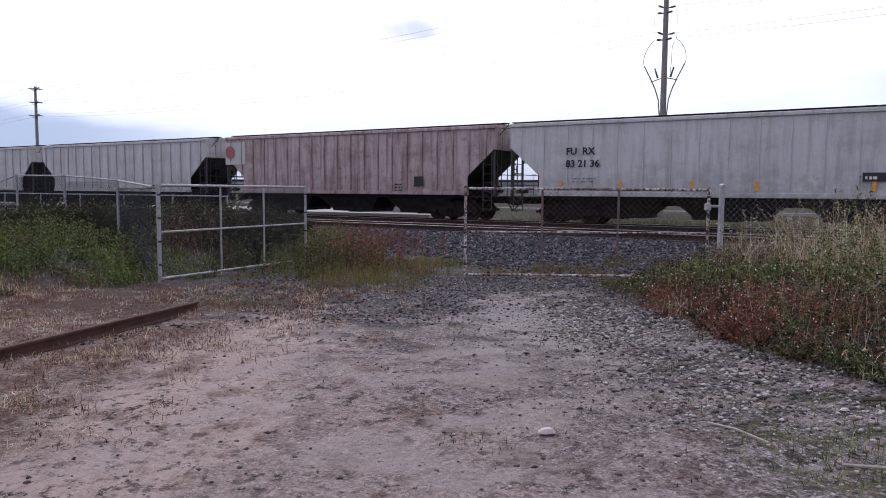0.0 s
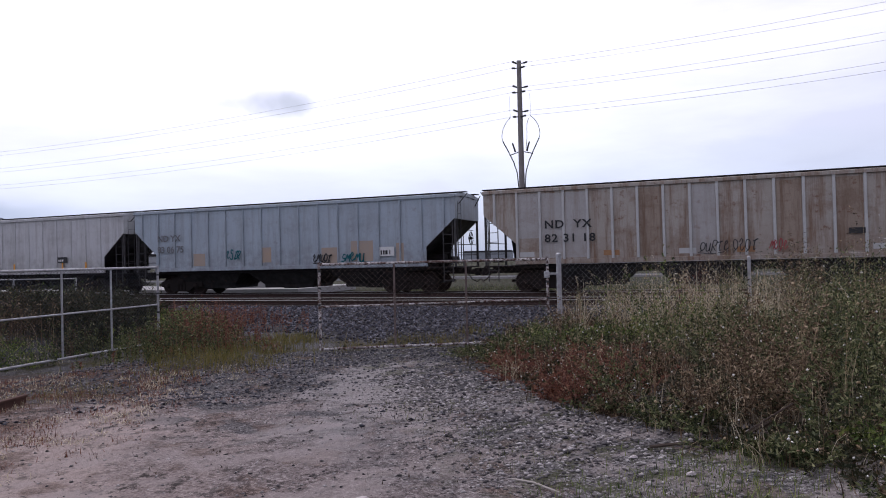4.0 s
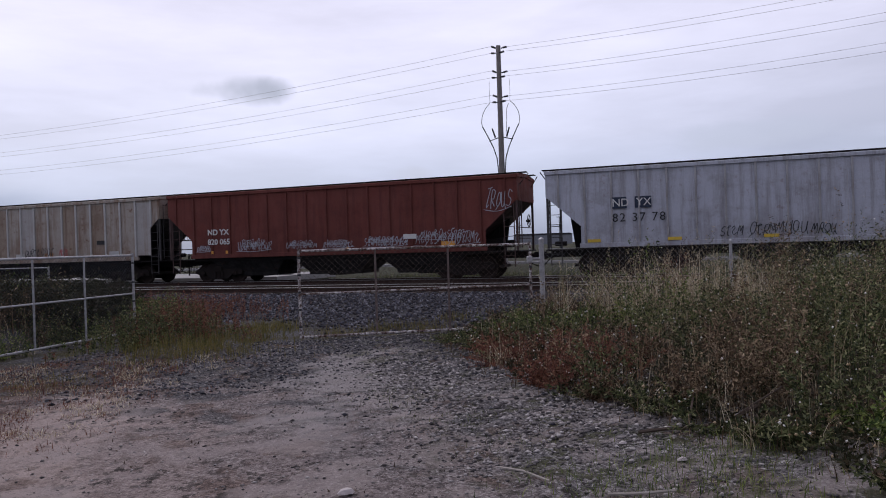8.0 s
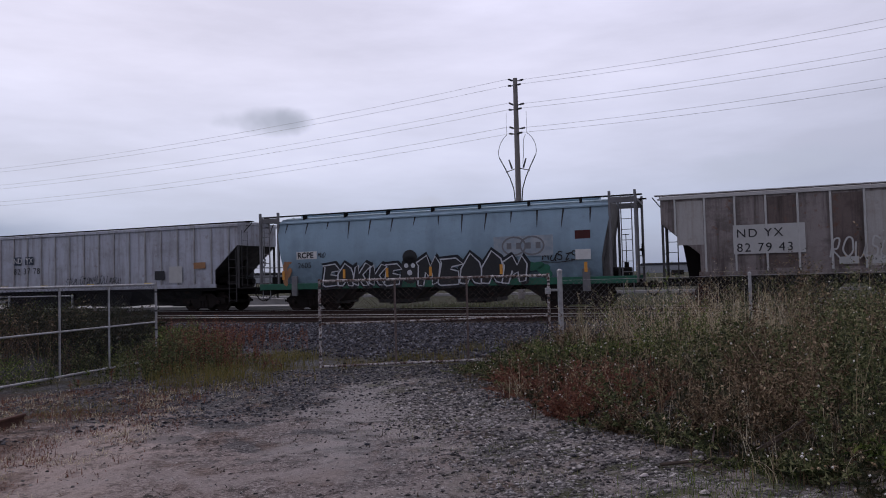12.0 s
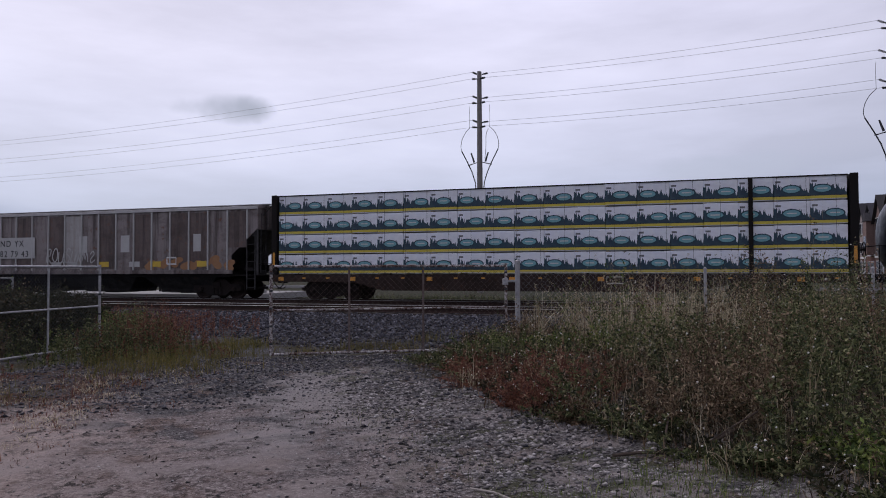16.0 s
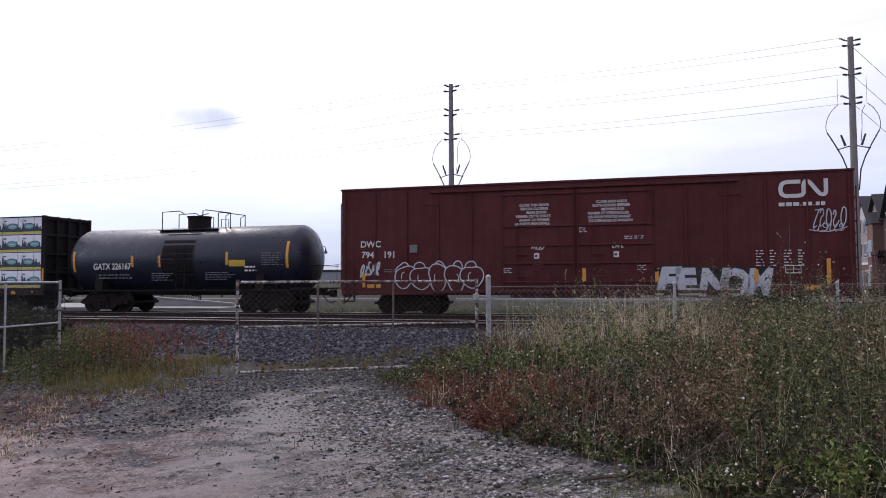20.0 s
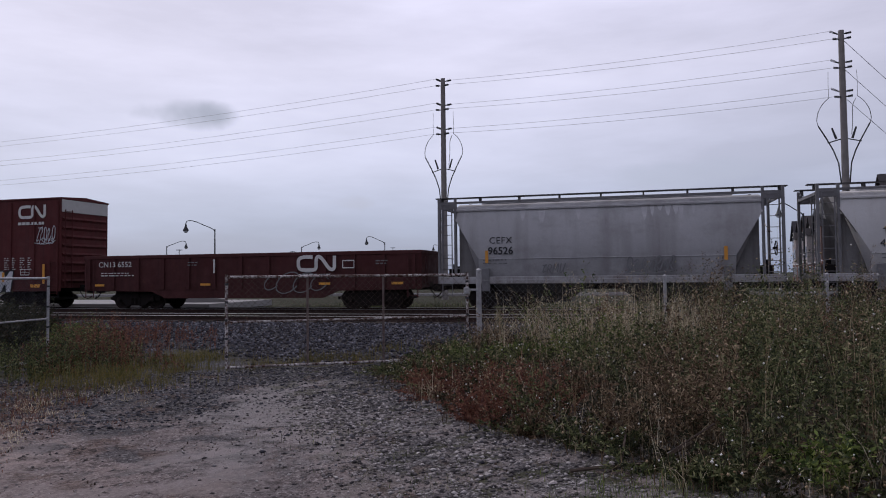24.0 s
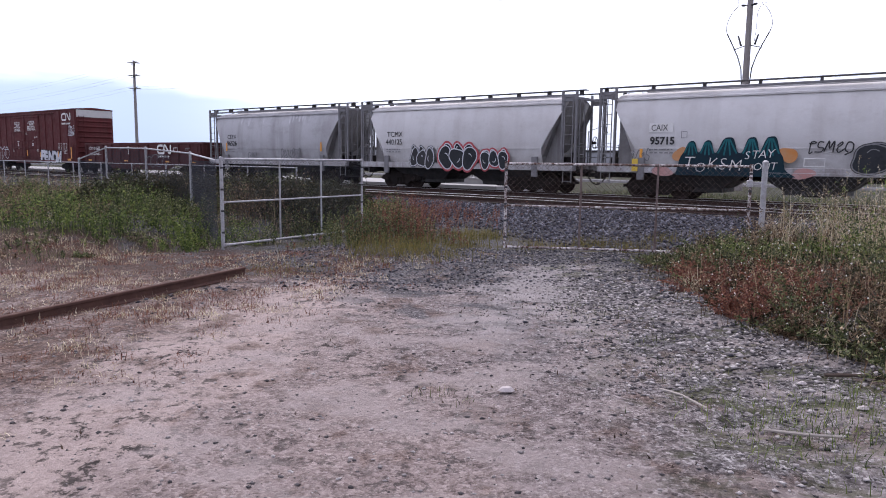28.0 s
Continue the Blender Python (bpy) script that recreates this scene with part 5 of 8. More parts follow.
def ribbed_hopper(left, right, key, dark, label, ribs=17, boards="black", rib_key=None, top=4.19, sill=1.28, name="covered_hopper", rib_w=0.075, rib_out=0.065, ends="end_steel", chord=None):
    car, h = car_base(name, left, right, label)
    m = M[key]
    hb = h - 0.05
    cutx, cutz, endz = hb - 1.35, 2.0, 3.2
    poly = [(-hb, top), (-hb, endz), (-cutx, cutz), (-cutx, sill), (cutx, sill), (cutx, cutz), (hb, endz), (hb, top)]
    for nm, y in (("side_wall", -1.54), ("side_wall", 1.54)):
        part(nm, G().prism(poly, y - 0.02, y + 0.02), m, car)
    # roof, slightly crowned
    prof = [(-1.60, top - 0.10), (-1.60, top), (-1.35, top + 0.04), (-0.7, top + 0.10), (0, top + 0.13), (0.7, top + 0.10), (1.35, top + 0.04), (1.60, top), (1.60, top - 0.10), (0, top - 0.02)]
    part("roof", G().prism(prof, -hb - 0.04, hb + 0.04, "yz"), m, car)
    part("hatch_cover", G().box((-hb + 0.7, -0.33, top + 0.10), (hb - 0.7, 0.33, top + 0.20), 0.04), m, car, "long trough hatch cover")
    for s in (-1, 1):
        part("end_wall", G().box((s * (hb - 0.04), -1.52, endz - 0.05), (s * hb, 1.52, top - 0.05)), m, car)
        # the slope's own shade is carried by its dark paint
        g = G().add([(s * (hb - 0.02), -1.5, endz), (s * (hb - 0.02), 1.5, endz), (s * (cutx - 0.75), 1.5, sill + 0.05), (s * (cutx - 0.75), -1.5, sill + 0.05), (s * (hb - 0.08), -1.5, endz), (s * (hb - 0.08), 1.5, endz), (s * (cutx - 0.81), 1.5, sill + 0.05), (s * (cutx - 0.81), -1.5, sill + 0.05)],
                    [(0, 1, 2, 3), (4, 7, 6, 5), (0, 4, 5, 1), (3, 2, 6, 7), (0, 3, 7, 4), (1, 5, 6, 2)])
        part("slope_sheet", g, M[dark], car, "grimy sloping end sheet with shade put into its dark colour")
    part("side_sill", G().box((-cutx - 0.05, -1.60, sill - 0.12), (cutx + 0.05, -1.50, sill + 0.06), 0.012), m, car)
    part("side_sill", G().box((-cutx - 0.05, 1.50, sill - 0.12), (cutx + 0.05, 1.60, sill + 0.06), 0.012), m, car)
    rm = M[rib_key or key]
    xs = [-hb + 2 * hb * (k + 0.5) / ribs for k in range(ribs)]
    shared = {}
    far = G()
    for x in xs:
        over = abs(x) - cutx
        z0 = sill + 0.06 if over <= 0 else cutz + (endz - cutz) * over / (hb - cutx)
        kz = round(z0, 2)
        if kz not in shared:
            shared[kz] = G().box((-rib_w / 2, -1.56 - rib_out, kz), (rib_w / 2, -1.555, top - 0.10), 0.012).mesh("rib", rm)
        o = part("rib", shared[kz], None, car)
        o.location = (x, 0, 0)
        far.box((x - rib_w / 2, 1.555, kz), (x + rib_w / 2, 1.56 + rib_out, top - 0.10))
    part("far_ribs", far, rm, car)
    part("top_chord", G().box((-hb - 0.02, -1.63, top - 0.13), (hb + 0.02, -1.55, top + 0.01), 0.012), M[chord] if chord else m, car)
    running_boards(car, hb, top + 0.115, M[boards])
    end_gear(car, h, M[ends], M["black"])
    # funnels and skirt are near-black so that the underside reads as shade
    bays(car, (-cutx * 0.60, 0, cutx * 0.60), sill, cutx * 0.305, M["bay_shade"], 0.30, 0.60)
    part("bay_skirt", G().box((-cutx, -1.40, sill - 0.26), (cutx, 1.40, sill - 0.02)), M["black"], car, "grimy underframe, near-black for the shade under the car")
    return car, h


def round_hopper(left, right, key, dark, label, slope=1.7, top=3.98, sill=1.35, boards="end_steel", frame="frame_grey", bay_n=2, full=1.58, name="covered_hopper", end_in=0.75, sill_m="side_grey2", board_up=0.30):
    """A smooth-sided hopper: bulging plate body between end frames."""
    car, h = car_base(name, left, right, label)
    prof = [(1.34, sill), (1.47, sill + 0.35), (1.55, sill + 0.72), (full, sill + 1.05), (full, sill + 1.5), (1.54, sill + 1.9), (1.46, sill + 2.3), (1.36, top - 0.30), (1.32, top - 0.20), (1.0, top - 0.04), (0.55, top + 0.08), (0.0, top + 0.12)]
    ring = [(-y, z) for y, z in prof] + [(y, z) for y, z in prof[::-1][1:]]

    def at(sign, inset):
        return [(sign * (h - inset - slope * min(1.0, max(0.0, ((top - z) / (top - sill) - 0.20) / 0.55))), y, z) for y, z in ring]

    rings = [at(-1, end_in), at(-1, end_in + 0.02)] + [[(x, y, z) for y, z in ring] for x in (0.0,)] + [at(1, end_in + 0.02), at(1, end_in)]
    part("body", G().loft(rings), M[key], car, "smooth bulging side plates", True)
    # end plates take the shade-toned grey, not the body paint
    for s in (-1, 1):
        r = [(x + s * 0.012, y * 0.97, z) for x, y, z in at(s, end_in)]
        part("slope_sheet", G().add(r, [tuple(range(len(r)))]), M[dark], car, "sloping end plate with shade put into its grey")
    for y in (-1.50, 1.50):
        part("side_sill", G().box((-h + 0.1, y - 0.09, sill - 0.26), (h - 0.1, y + 0.09, sill + 0.02), 0.015), M[sill_m or frame], car)
    if board_up > 0.2:
        for y in (-1.38, 1.38):
            part("top_rail", G().box((-h + 0.05, y - 0.04, top + 0.05), (h - 0.05, y + 0.04, top + 0.13)), M[frame], car)
        part("side_seam", G().box((-h + end_in + slope, -1.575, sill + 0.70), (h - end_in - slope, -1.53, sill + 0.735), 0.008), M[key], car, "welded lap seam along the side")
    part("hatch_cover", G().box((-h + 1.6, -0.33, top + 0.10), (h - 1.6, 0.33, top + 0.26), 0.04), M[key], car)
    running_boards(car, h - 0.1, top + board_up, M[boards], 9, (-0.95, 0.95))
    for y in (-1.36, 1.36):
        part("roof_eave", G().box((-h + end_in, y - 0.05, top - 0.27), (h - end_in, y + 0.05, top - 0.19), 0.012), M[key], car)
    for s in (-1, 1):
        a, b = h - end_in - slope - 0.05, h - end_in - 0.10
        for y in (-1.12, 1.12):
            part("bolster_web", G().prism([(s * a, sill), (s * b, sill), (s * b, top - 0.75), (s * (b - 0.12), top - 0.80)], y - 0.02, y + 0.02), M[dark], car, "web under the sloping end with shade put into its grey")
        part("valve_box", G().box((s * (h - 0.75), -0.95, sill - 0.2), (s * (h - 0.35), -0.45, sill + 0.35), 0.03).cyl((s * (h - 0.55), -0.7, sill + 0.35), (s * (h - 0.55), -0.7, sill + 0.55), 0.09, 8), M["black"], car)
    for s in (-1, 1):
        for x, y in ((s * (h - 0.08), -1.42), (s * (h - 0.08), 1.42), (s * (h - end_in), -1.40), (s * (h - end_in), 1.40)):
            part("end_post", G().box((x - 0.05, y - 0.05, sill - 0.25), (x + 0.05, y + 0.05, top + 0.30), 0.01), M[frame], car)
        part("end_frame", G().box((s * (h - end_in), -1.46, top - 0.18), (s * (h - 0.03), -1.38, top + 0.05), 0.01).box((s * (h - end_in), 1.38, top - 0.18), (s * (h - 0.03), 1.46, top + 0.05), 0.01).box((s * (h - 0.12), -1.42, top - 0.1), (s * (h - 0.04), 1.42, top + 0.02), 0.01), M[frame], car)
        part("end_platform", G().box((s * (h - 2.0), -1.45, sill - 0.3), (s * (h + 0.02), 1.45, sill - 0.24)), M["black"], car)
        ladder(car, s * (h - 0.42), -1.47, 0.6, top, 0.40, M[frame], n=10)
        ladder(car, s * (h - 0.06), -0.9, 1.3, top - 0.1, 0.42, M[frame], "y", 7)
        part("jacking_pad", G().box((s * (h - 2.15), -1.62, sill - 0.55), (s * (h - 1.85), -1.50, sill + 0.35), 0.02), M[frame], car)
        part("handrail", G().cyl((s * (h - 0.08), -1.4, sill + 0.8), (s * (h - 0.08), 1.4, sill + 0.8), 0.018, 6).cyl((s * (h - 0.08), -1.4, sill + 0.35), (s * (h - 0.08), 1.4, sill + 0.35), 0.018, 6), M[frame], car)
    brake_wheel(car, h - 0.02, 0.35, 2.3, M["black"])
    part("air_reservoir", G().cyl((h - 1.9, -0.4, sill + 0.15), (h - 0.9, -0.4, sill + 0.15), 0.22, 12), M["black"], car)
    w = (h - slope - 0.9) / bay_n
    # these funnels too get their under-car shade from dark paint
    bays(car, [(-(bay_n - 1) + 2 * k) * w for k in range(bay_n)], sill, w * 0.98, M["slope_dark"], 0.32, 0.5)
    return car, h


def tank_car(left, right):
    car, h = car_base("tank_car", left, right, "glossy black tank car with white lettering and amber strips", truck_in=2.1, end=(right - left) / 2 + 0.35)
    zc, r = 2.44, 1.51
    n = 40
    prof = [(-h, 0.02), (-h + 0.03, 0.55), (-h + 0.13, 0.95), (-h + 0.30, 1.25), (-h + 0.50, 1.42), (-h + 0.68, r)]
    prof = prof + [(-x, q) for x, q in prof[::-1]]
    rings = [[(x, math.cos(2 * math.pi * k / n) * q, zc + math.sin(2 * math.pi * k / n) * q) for k in range(n)] for x, q in prof]
    part("tank_shell", G().loft(rings), M["tank_black"], car, "satin black welded shell", True)
    for x in (-0.9, 0.9):
        rings = [[(x + d, math.cos(2 * math.pi * k / n) * (r + 0.012), zc + math.sin(2 * math.pi * k / n) * (r + 0.012)) for k in range(n)] for d in (-0.02, 0.02)]
        part("weld_seam", G().loft(rings, False), M["tank_black"], car)
    part("manway", G().cyl((0.19, 0, zc + r - 0.1), (0.19, 0, zc + r + 0.46), 0.52, 20), M["black"], car, smooth=True)
    part("manway_lid", G().cyl((0.19, 0, zc + r + 0.46), (0.19, 0, zc + r + 0.52), 0.57, 20), M["black"], car, smooth=True)
    part("lid_lever", G().cyl((0.1, -0.1, zc + r + 0.52), (0.85, -0.3, zc + r + 0.62), 0.02, 6), M["black"], car)
    for y in (-0.62, 0.62):
        z = zc + r
        part("platform_rail", G().tube([(-1.38, y, z - 0.2), (-1.38, y, z + 0.72), (-0.45, y, z + 0.75), (-0.22, y, z + 0.62)], 0.024, 6), M["black"], car)
        part("platform_rail", G().tube([(0.78, y, z - 0.2), (0.78, y, z + 0.74), (0.95, y, z + 0.76), (2.22, y, z + 0.58), (2.22, y, z - 0.3)], 0.024, 6).tube([(1.98, y, z - 0.25), (1.98, y, z + 0.45), (2.22, y, z + 0.58)], 0.02, 6), M["black"], car)
        part("platform_rail", G().tube([(0.95, y, z - 0.2), (0.95, y, z + 0.42), (1.35, y, z + 0.42), (1.35, y, z - 0.2)], 0.02, 6), M["black"], car)
        part("platform", G().box((-1.45, y - 0.2, z - 0.16), (1.65, y + 0.2, z - 0.12)), M["black"], car)
    for s in (-1, 1):
        part("bolster", G().prism([(-1.45, 1.05), (1.45, 1.05), (1.40, 1.75), (0.9, 1.5), (0.0, 1.28), (-0.9, 1.5), (-1.40, 1.75)], s * (h - 2.3), s * (h - 1.9), "yz"), M["black"], car)
        part("end_platform", G().box((s * (h - 0.6), -1.45, 1.05), (s * (h + 0.4), 1.45, 1.12)), M["black"], car)
        part("handrail", G().tube([(s * (h + 0.35), -1.4, 1.1), (s * (h + 0.35), -1.4, 2.1), (s * (h - 0.2), -1.42, 2.1)], 0.02, 6).cyl((s * (h + 0.35), -1.4, 2.1), (s * (h + 0.35), 1.4, 2.1), 0.02, 6), M["black"], car)
        ladder(car, s * (h + 0.1), -1.5, 0.5, 1.1, 0.4, M["black"], n=3)
    brake_wheel(car, -h - 0.42, 0.3, 2.0, M["black"])
    ladder(car, 0.30, -1.58, 1.1, 2.9, 0.42, M["black"], n=8)
    part("side_sill", G().box((-h + 0.6, -1.5, 0.98), (h - 0.6, -1.38, 1.06), 0.01), M["black"], car)
    part("outlet", G().cyl((0, 0, 0.75), (0, 0, 1.3), 0.16, 10), M["black"], car)
    y = -r - 0.012

    def curved(nm, x0, z0, x1, z1, material, label=""):
        g = G()
        k = 6
        for i in range(k):
            za, zb = z0 + (z1 - z0) * i / k, z0 + (z1 - z0) * (i + 1) / k
            ya, yb = (-math.sqrt(max(0, (r + 0.008) ** 2 - (z - zc) ** 2)) for z in (za, zb))
            g.add([(x0, ya, za), (x1, ya, za), (x1, yb, zb), (x0, yb, zb)], [(0, 1, 2, 3)])
        return part(nm, g, material, car, label)

    for x, z0, z1 in ((-h + 0.75, 1.9, 2.85), (-2.3, 2.1, 2.62), (-0.87, 2.1, 2.62), (2.6, 2.15, 2.72), (h - 0.75, 2.0, 3.15)):
        curved("reflector", x - 0.065, z0, x + 0.065, z1, M["amber"], "amber reflective strip")
    curved("spill_stain", -0.75, 1.55, 0.95, 3.60, M["black"], "dark spill stain below the manway")
    curved("placard", 2.7, 2.08, 3.5, 2.36, M["yellow"], "yellow hazard plate")
    letters("GATX 226167", car, -4.42, 2.0, 0.40, M["white"], y, bold=0.008, wide=0.86)
    bars(car, -4.2, 1.72, 1.9, 2, M["grey_ink"], y + 0.10, 0.07, 0.14, 5)
    bars(car, -1.3, 1.78, 1.2, 4, M["grey_ink"], y + 0.08, 0.05, 0.10, 6)
    bars(car, 1.5, 1.80, 1.5, 4, M["grey_ink"], y + 0.08, 0.05, 0.10, 7)
    bars(car, 3.5, 2.02, 0.75, 2, M["white"], y, 0.10, 0.16, 8)
    bars(car, 4.3, 2.62, 1.15, 6, M["grey_ink"], y, 0.06, 0.10, 9)
    return car, h


def boxcar(left, right):
    car, h = car_base("boxcar", left, right, "tall oxide-red double-door boxcar with white lettering and silver graffiti", truck_in=2.7)
    m, top, sill = M["box_red"], 5.2, 0.98
    for y in (-1.50, 1.50):
        part("side_wall", G().box((-h, y - 0.03, sill), (h, y + 0.03, top), 0.01), m, car)
    for s in (-1, 1):
        part("end_wall", G().box((s * (h - 0.06), -1.5, sill), (s * (h - 0.02), 1.5, top), 0.01), m, car)
        for k in range(8):
            z = sill + 0.22 + k * 0.42
            part("end_corrugation", G().prism([(s * (h - 0.03), z), (s * (h + 0.07), z + 0.11), (s * (h - 0.03), z + 0.22)], -1.42, 1.42), m, car)
        part("end_sheet", G().box((s * (h - 0.02), -1.48, top - 0.62), (s * (h + 0.02), 1.48, top - 0.04)), M["pale_panel"], car, "pale weathered upper end panel")
        ladder(car, s * (h - 0.35), -1.58, 0.75, 2.2, 0.42, m, n=5)
        ladder(car, s * (h + 0.10), -1.15, 1.1, 4.6, 0.42, m, "y", 10)
        part("corner_step", G().box((s * (h - 0.6), -1.56, 0.55), (s * (h - 0.1), -1.50, 0.60)).box((s * (h - 0.6), -1.56, 0.55), (s * (h - 0.57), -1.50, 1.0)).box((s * (h - 0.13), -1.56, 0.55), (s * (h - 0.1), -1.50, 1.0)), M["black"], car)
    prof = [(-1.58, top - 0.02), (-1.58, top + 0.05), (0, top + 0.16), (1.58, top + 0.05), (1.58, top - 0.02)]
    part("roof", G().prism(prof, -h - 0.03, h + 0.03, "yz"), m, car)
    for k in range(18):
        x = -h + 0.5 + (2 * h - 1) * k / 17
        part("roof_rib", G().prism([(-1.57, top + 0.05), (0, top + 0.20), (1.57, top + 0.05)], x - 0.04, x + 0.04, "yz"), m, car)
    # side panels between fine posts, then two plug doors
    o = -0.1
    d0, d1, d2 = -2.75 + o, 0.15 + o, 3.05 + o
    rib = G().box((-0.045, -1.585, sill + 0.12), (0.045, -1.53, top - 0.12), 0.02).mesh("panel_post", m)
    for k in range(15):
        x = -h + 0.15 + (2 * h - 0.3) * k / 14
        if d0 - 0.2 < x < d2 + 0.2:
            continue
        part("panel_post", rib, None, car).location = (x, 0, 0)
    for a, b in ((d0, d1), (d1, d2)):
        d = part("plug_door", G().box((a + 0.03, -1.585, sill + 0.10), (b - 0.03, -1.53, top - 0.32), 0.015), m, car, "oxide-red plug door")
        for z in (sill + 0.35, 2.05, 2.75, 3.5, top - 0.45):
            part("door_rib", G().box((a + 0.06, -1.635, z - 0.035), (b - 0.06, -1.58, z + 0.035), 0.012), m, d)
        for x in (a + 0.10, a + 0.62, b - 0.62, b - 0.10):
            part("lock_rod", G().cyl((x, -1.63, sill + 0.12), (x, -1.63, 3.4 if 0.2 < x - a < b - a - 0.2 else top - 0.36), 0.016, 6), m, d)
        for z in (1.55, 2.4):
            part("rod_lever", G().box((a + 0.58, -1.68, z - 0.03), (a + 1.05, -1.64, z + 0.03), 0.01), m, d)
    part("door_track", G().box((d0 - 2.9, -1.66, sill - 0.08), (d2 + 2.9, -1.55, sill + 0.04), 0.012), m, car)
    part("door_track", G().box((d0 - 2.9, -1.63, top - 0.26), (d2 + 2.9, -1.55, top - 0.18), 0.012), m, car)
    part("side_sill", G().box((-h, -1.56, sill - 0.14), (h, -1.48, sill), 0.01).box((-2.5, -1.5, 0.72), (2.5, -1.4, sill)), m, car)
    for x in (-6.0, 5.2):
        part("vent_plate", G().box((x, -1.56, top - 0.75), (x + 0.75, -1.53, top - 0.55), 0.01), m, car)
    y = -1.572
    letters("DWC", car, -h + 0.85, 2.80, 0.37, M["white"], y, bold=0.008, gap=0.95)
    letters("794", car, -h + 0.90, 2.36, 0.37, M["white"], y, bold=0.008)
    letters("191", car, -h + 1.85, 2.36, 0.37, M["white"], y, bold=0.008)
    plate(car, "inspection_panel", -h + 3.0, 2.55, -h + 3.32, 2.87, M["grey_ink"], y + 0.004)
    bars(car, -h + 1.9, 1.85, 0.6, 2, M["grey_ink"], y, seed=3)
    scrawl(car, -h + 0.82, 1.62, 0.85, 0.55, 5, M["silver"], y - 0.004, 16, 0.07)
    # the railway's mark as plain bent strokes
    for pts in ([(8.02, 4.85), (7.62, 4.85), (7.44, 4.80), (7.37, 4.64), (7.39, 4.46), (7.50, 4.36), (7.72, 4.35), (8.02, 4.36), (8.11, 4.44), (8.12, 4.56)], [(8.12, 4.52), (8.12, 4.72), (8.17, 4.85), (8.26, 4.85), (8.36, 4.76), (8.58, 4.46), (8.70, 4.37), (8.80, 4.40), (8.83, 4.52), (8.83, 4.93)]):
        g = G()
        ribbon(g, smooth_line([(x + o, z) for x, z in pts], 3), 0.14, y - 0.002)
        part("railway_mark", g, M["white"], car, "white line emblem")
    at = 7.30
    for w, tall in ((0.19, 0.13), (0.19, 0.13), (0.19, 0.13), (0.03, 0.03), (0.12, 0.13), (0.13, 0.13), (0.03, 0.03), (0.12, 0.13), (0.13, 0.13)):
        plate(car, "web_line", at + o, 3.99, at + w + o, 3.99 + tall, M["white"], y)
        at += w + 0.045
    for x, top_line, lines in ((-1.32, 4.28, ("CLOSE THIS DOOR", "BEFORE CLOSING", "MAIN DOOR", "FERMER CETTE PORTE", "AVANT DE FERMER", "LA PORTE PRINCIPALE")), (1.58, 4.33, ("CLOSE AND LOCK", "BOTH DOORS BEFORE", "MOVING CAR", "FERMER ET VERROUILLER", "LES DEUX PORTES AVANT", "DE DEPLACER LE WAGON"))):
        for i, line in enumerate(lines):
            letters(line, car, x + o - 0.046 * len(line), top_line - i * 0.145, 0.138, M["white"], -1.592, name="door_notice", bold=0.003, wide=0.98)
    for x, z, s in ((-1.55, 2.60, 1), (1.45, 2.62, 3)):
        scrawl(car, x + o, z, 0.5, 0.16, 3, M["white"], -1.592, 30 + s, 0.035, "small white symbols", "symbol")
        plate(car, "symbol_plate", x + 0.1 + o, z - 0.36, x + 0.30 + o, z - 0.14, M["white"], -1.592)
        plate(car, "symbol_bar", x + 0.13 + o, z - 0.30, x + 0.22 + o, z - 0.22, M["box_red"], -1.600)
        bars(car, x + 0.05 + o, z - 0.60, 0.5, 1, M["white"], -1.592, 0.06, 0.1, 40 + s)
    for x, z, w, n in ((0.28, 3.38, 0.3, 3), (1.95, 3.02, 0.75, 2), (-2.65, 1.85, 0.4, 3), (2.4, 1.92, 0.4, 3)):
        bars(car, x + o, z, w, n, M["white"], -1.592, 0.045, 0.075, n)
    for x in (6.5, 7.42):
        bars(car, x + o, 2.40, 0.30, 6, M["white"], y, 0.05, 0.105, 50)
        bars(car, x + 0.46 + o, 2.40, 0.22, 6, M["white"], y, 0.05, 0.105, 51)
    g = G()
    ribbon(g, [(7.47 + o, 1.62), (7.97 + o, 1.62), (7.97 + o, 1.88), (7.47 + o, 1.88), (7.47 + o, 1.62)], 0.035, y)
    ribbon(g, [(7.47 + o, 1.75), (7.97 + o, 1.75)], 0.02, y - 0.001)
    ribbon(g, [(7.72 + o, 1.62), (7.72 + o, 1.88)], 0.02, y - 0.002)
    part("tally_frame", g, M["white"], car)
    # graffiti: fat silver letters in black, each with its own tilt
    rr = random.Random(9)
    upper = [(3.0 + 0.21 * k, 1.84 + rr.uniform(-0.10, 0.14)) for k in range(20)]
    lower = [(2.95 + 0.21 * k, 0.86 + rr.uniform(-0.05, 0.08)) for k in range(20)]
    word = part("graffiti", G().add([(x + o, y - 0.010, z) for x, z in lower + upper[::-1]], [(k, k + 1, 38 - k, 39 - k) for k in range(19)]), M["soot"], car, "silver block-letter graffiti over black spray")
    for ch, x, z, size, wide, lean in (("F", 3.02, 0.92, 1.30, 1.12, 0.22), ("E", 3.82, 0.90, 1.26, 1.10, -0.10), ("N", 4.52, 0.86, 1.30, 0.98, 0.16), ("O", 5.28, 0.86, 1.26, 0.98, 0.0), ("M", 6.14, 0.90, 1.20, 0.84, 0.20)):
        letters(ch, word, x + o, z, size, M["ink"], y - 0.026, "letter_edge", 0.13, wide, "", lean)
        letters(ch, word, x + o, z, size, M["silver"], y - 0.034, "letter_fill", 0.075, wide, "", lean)
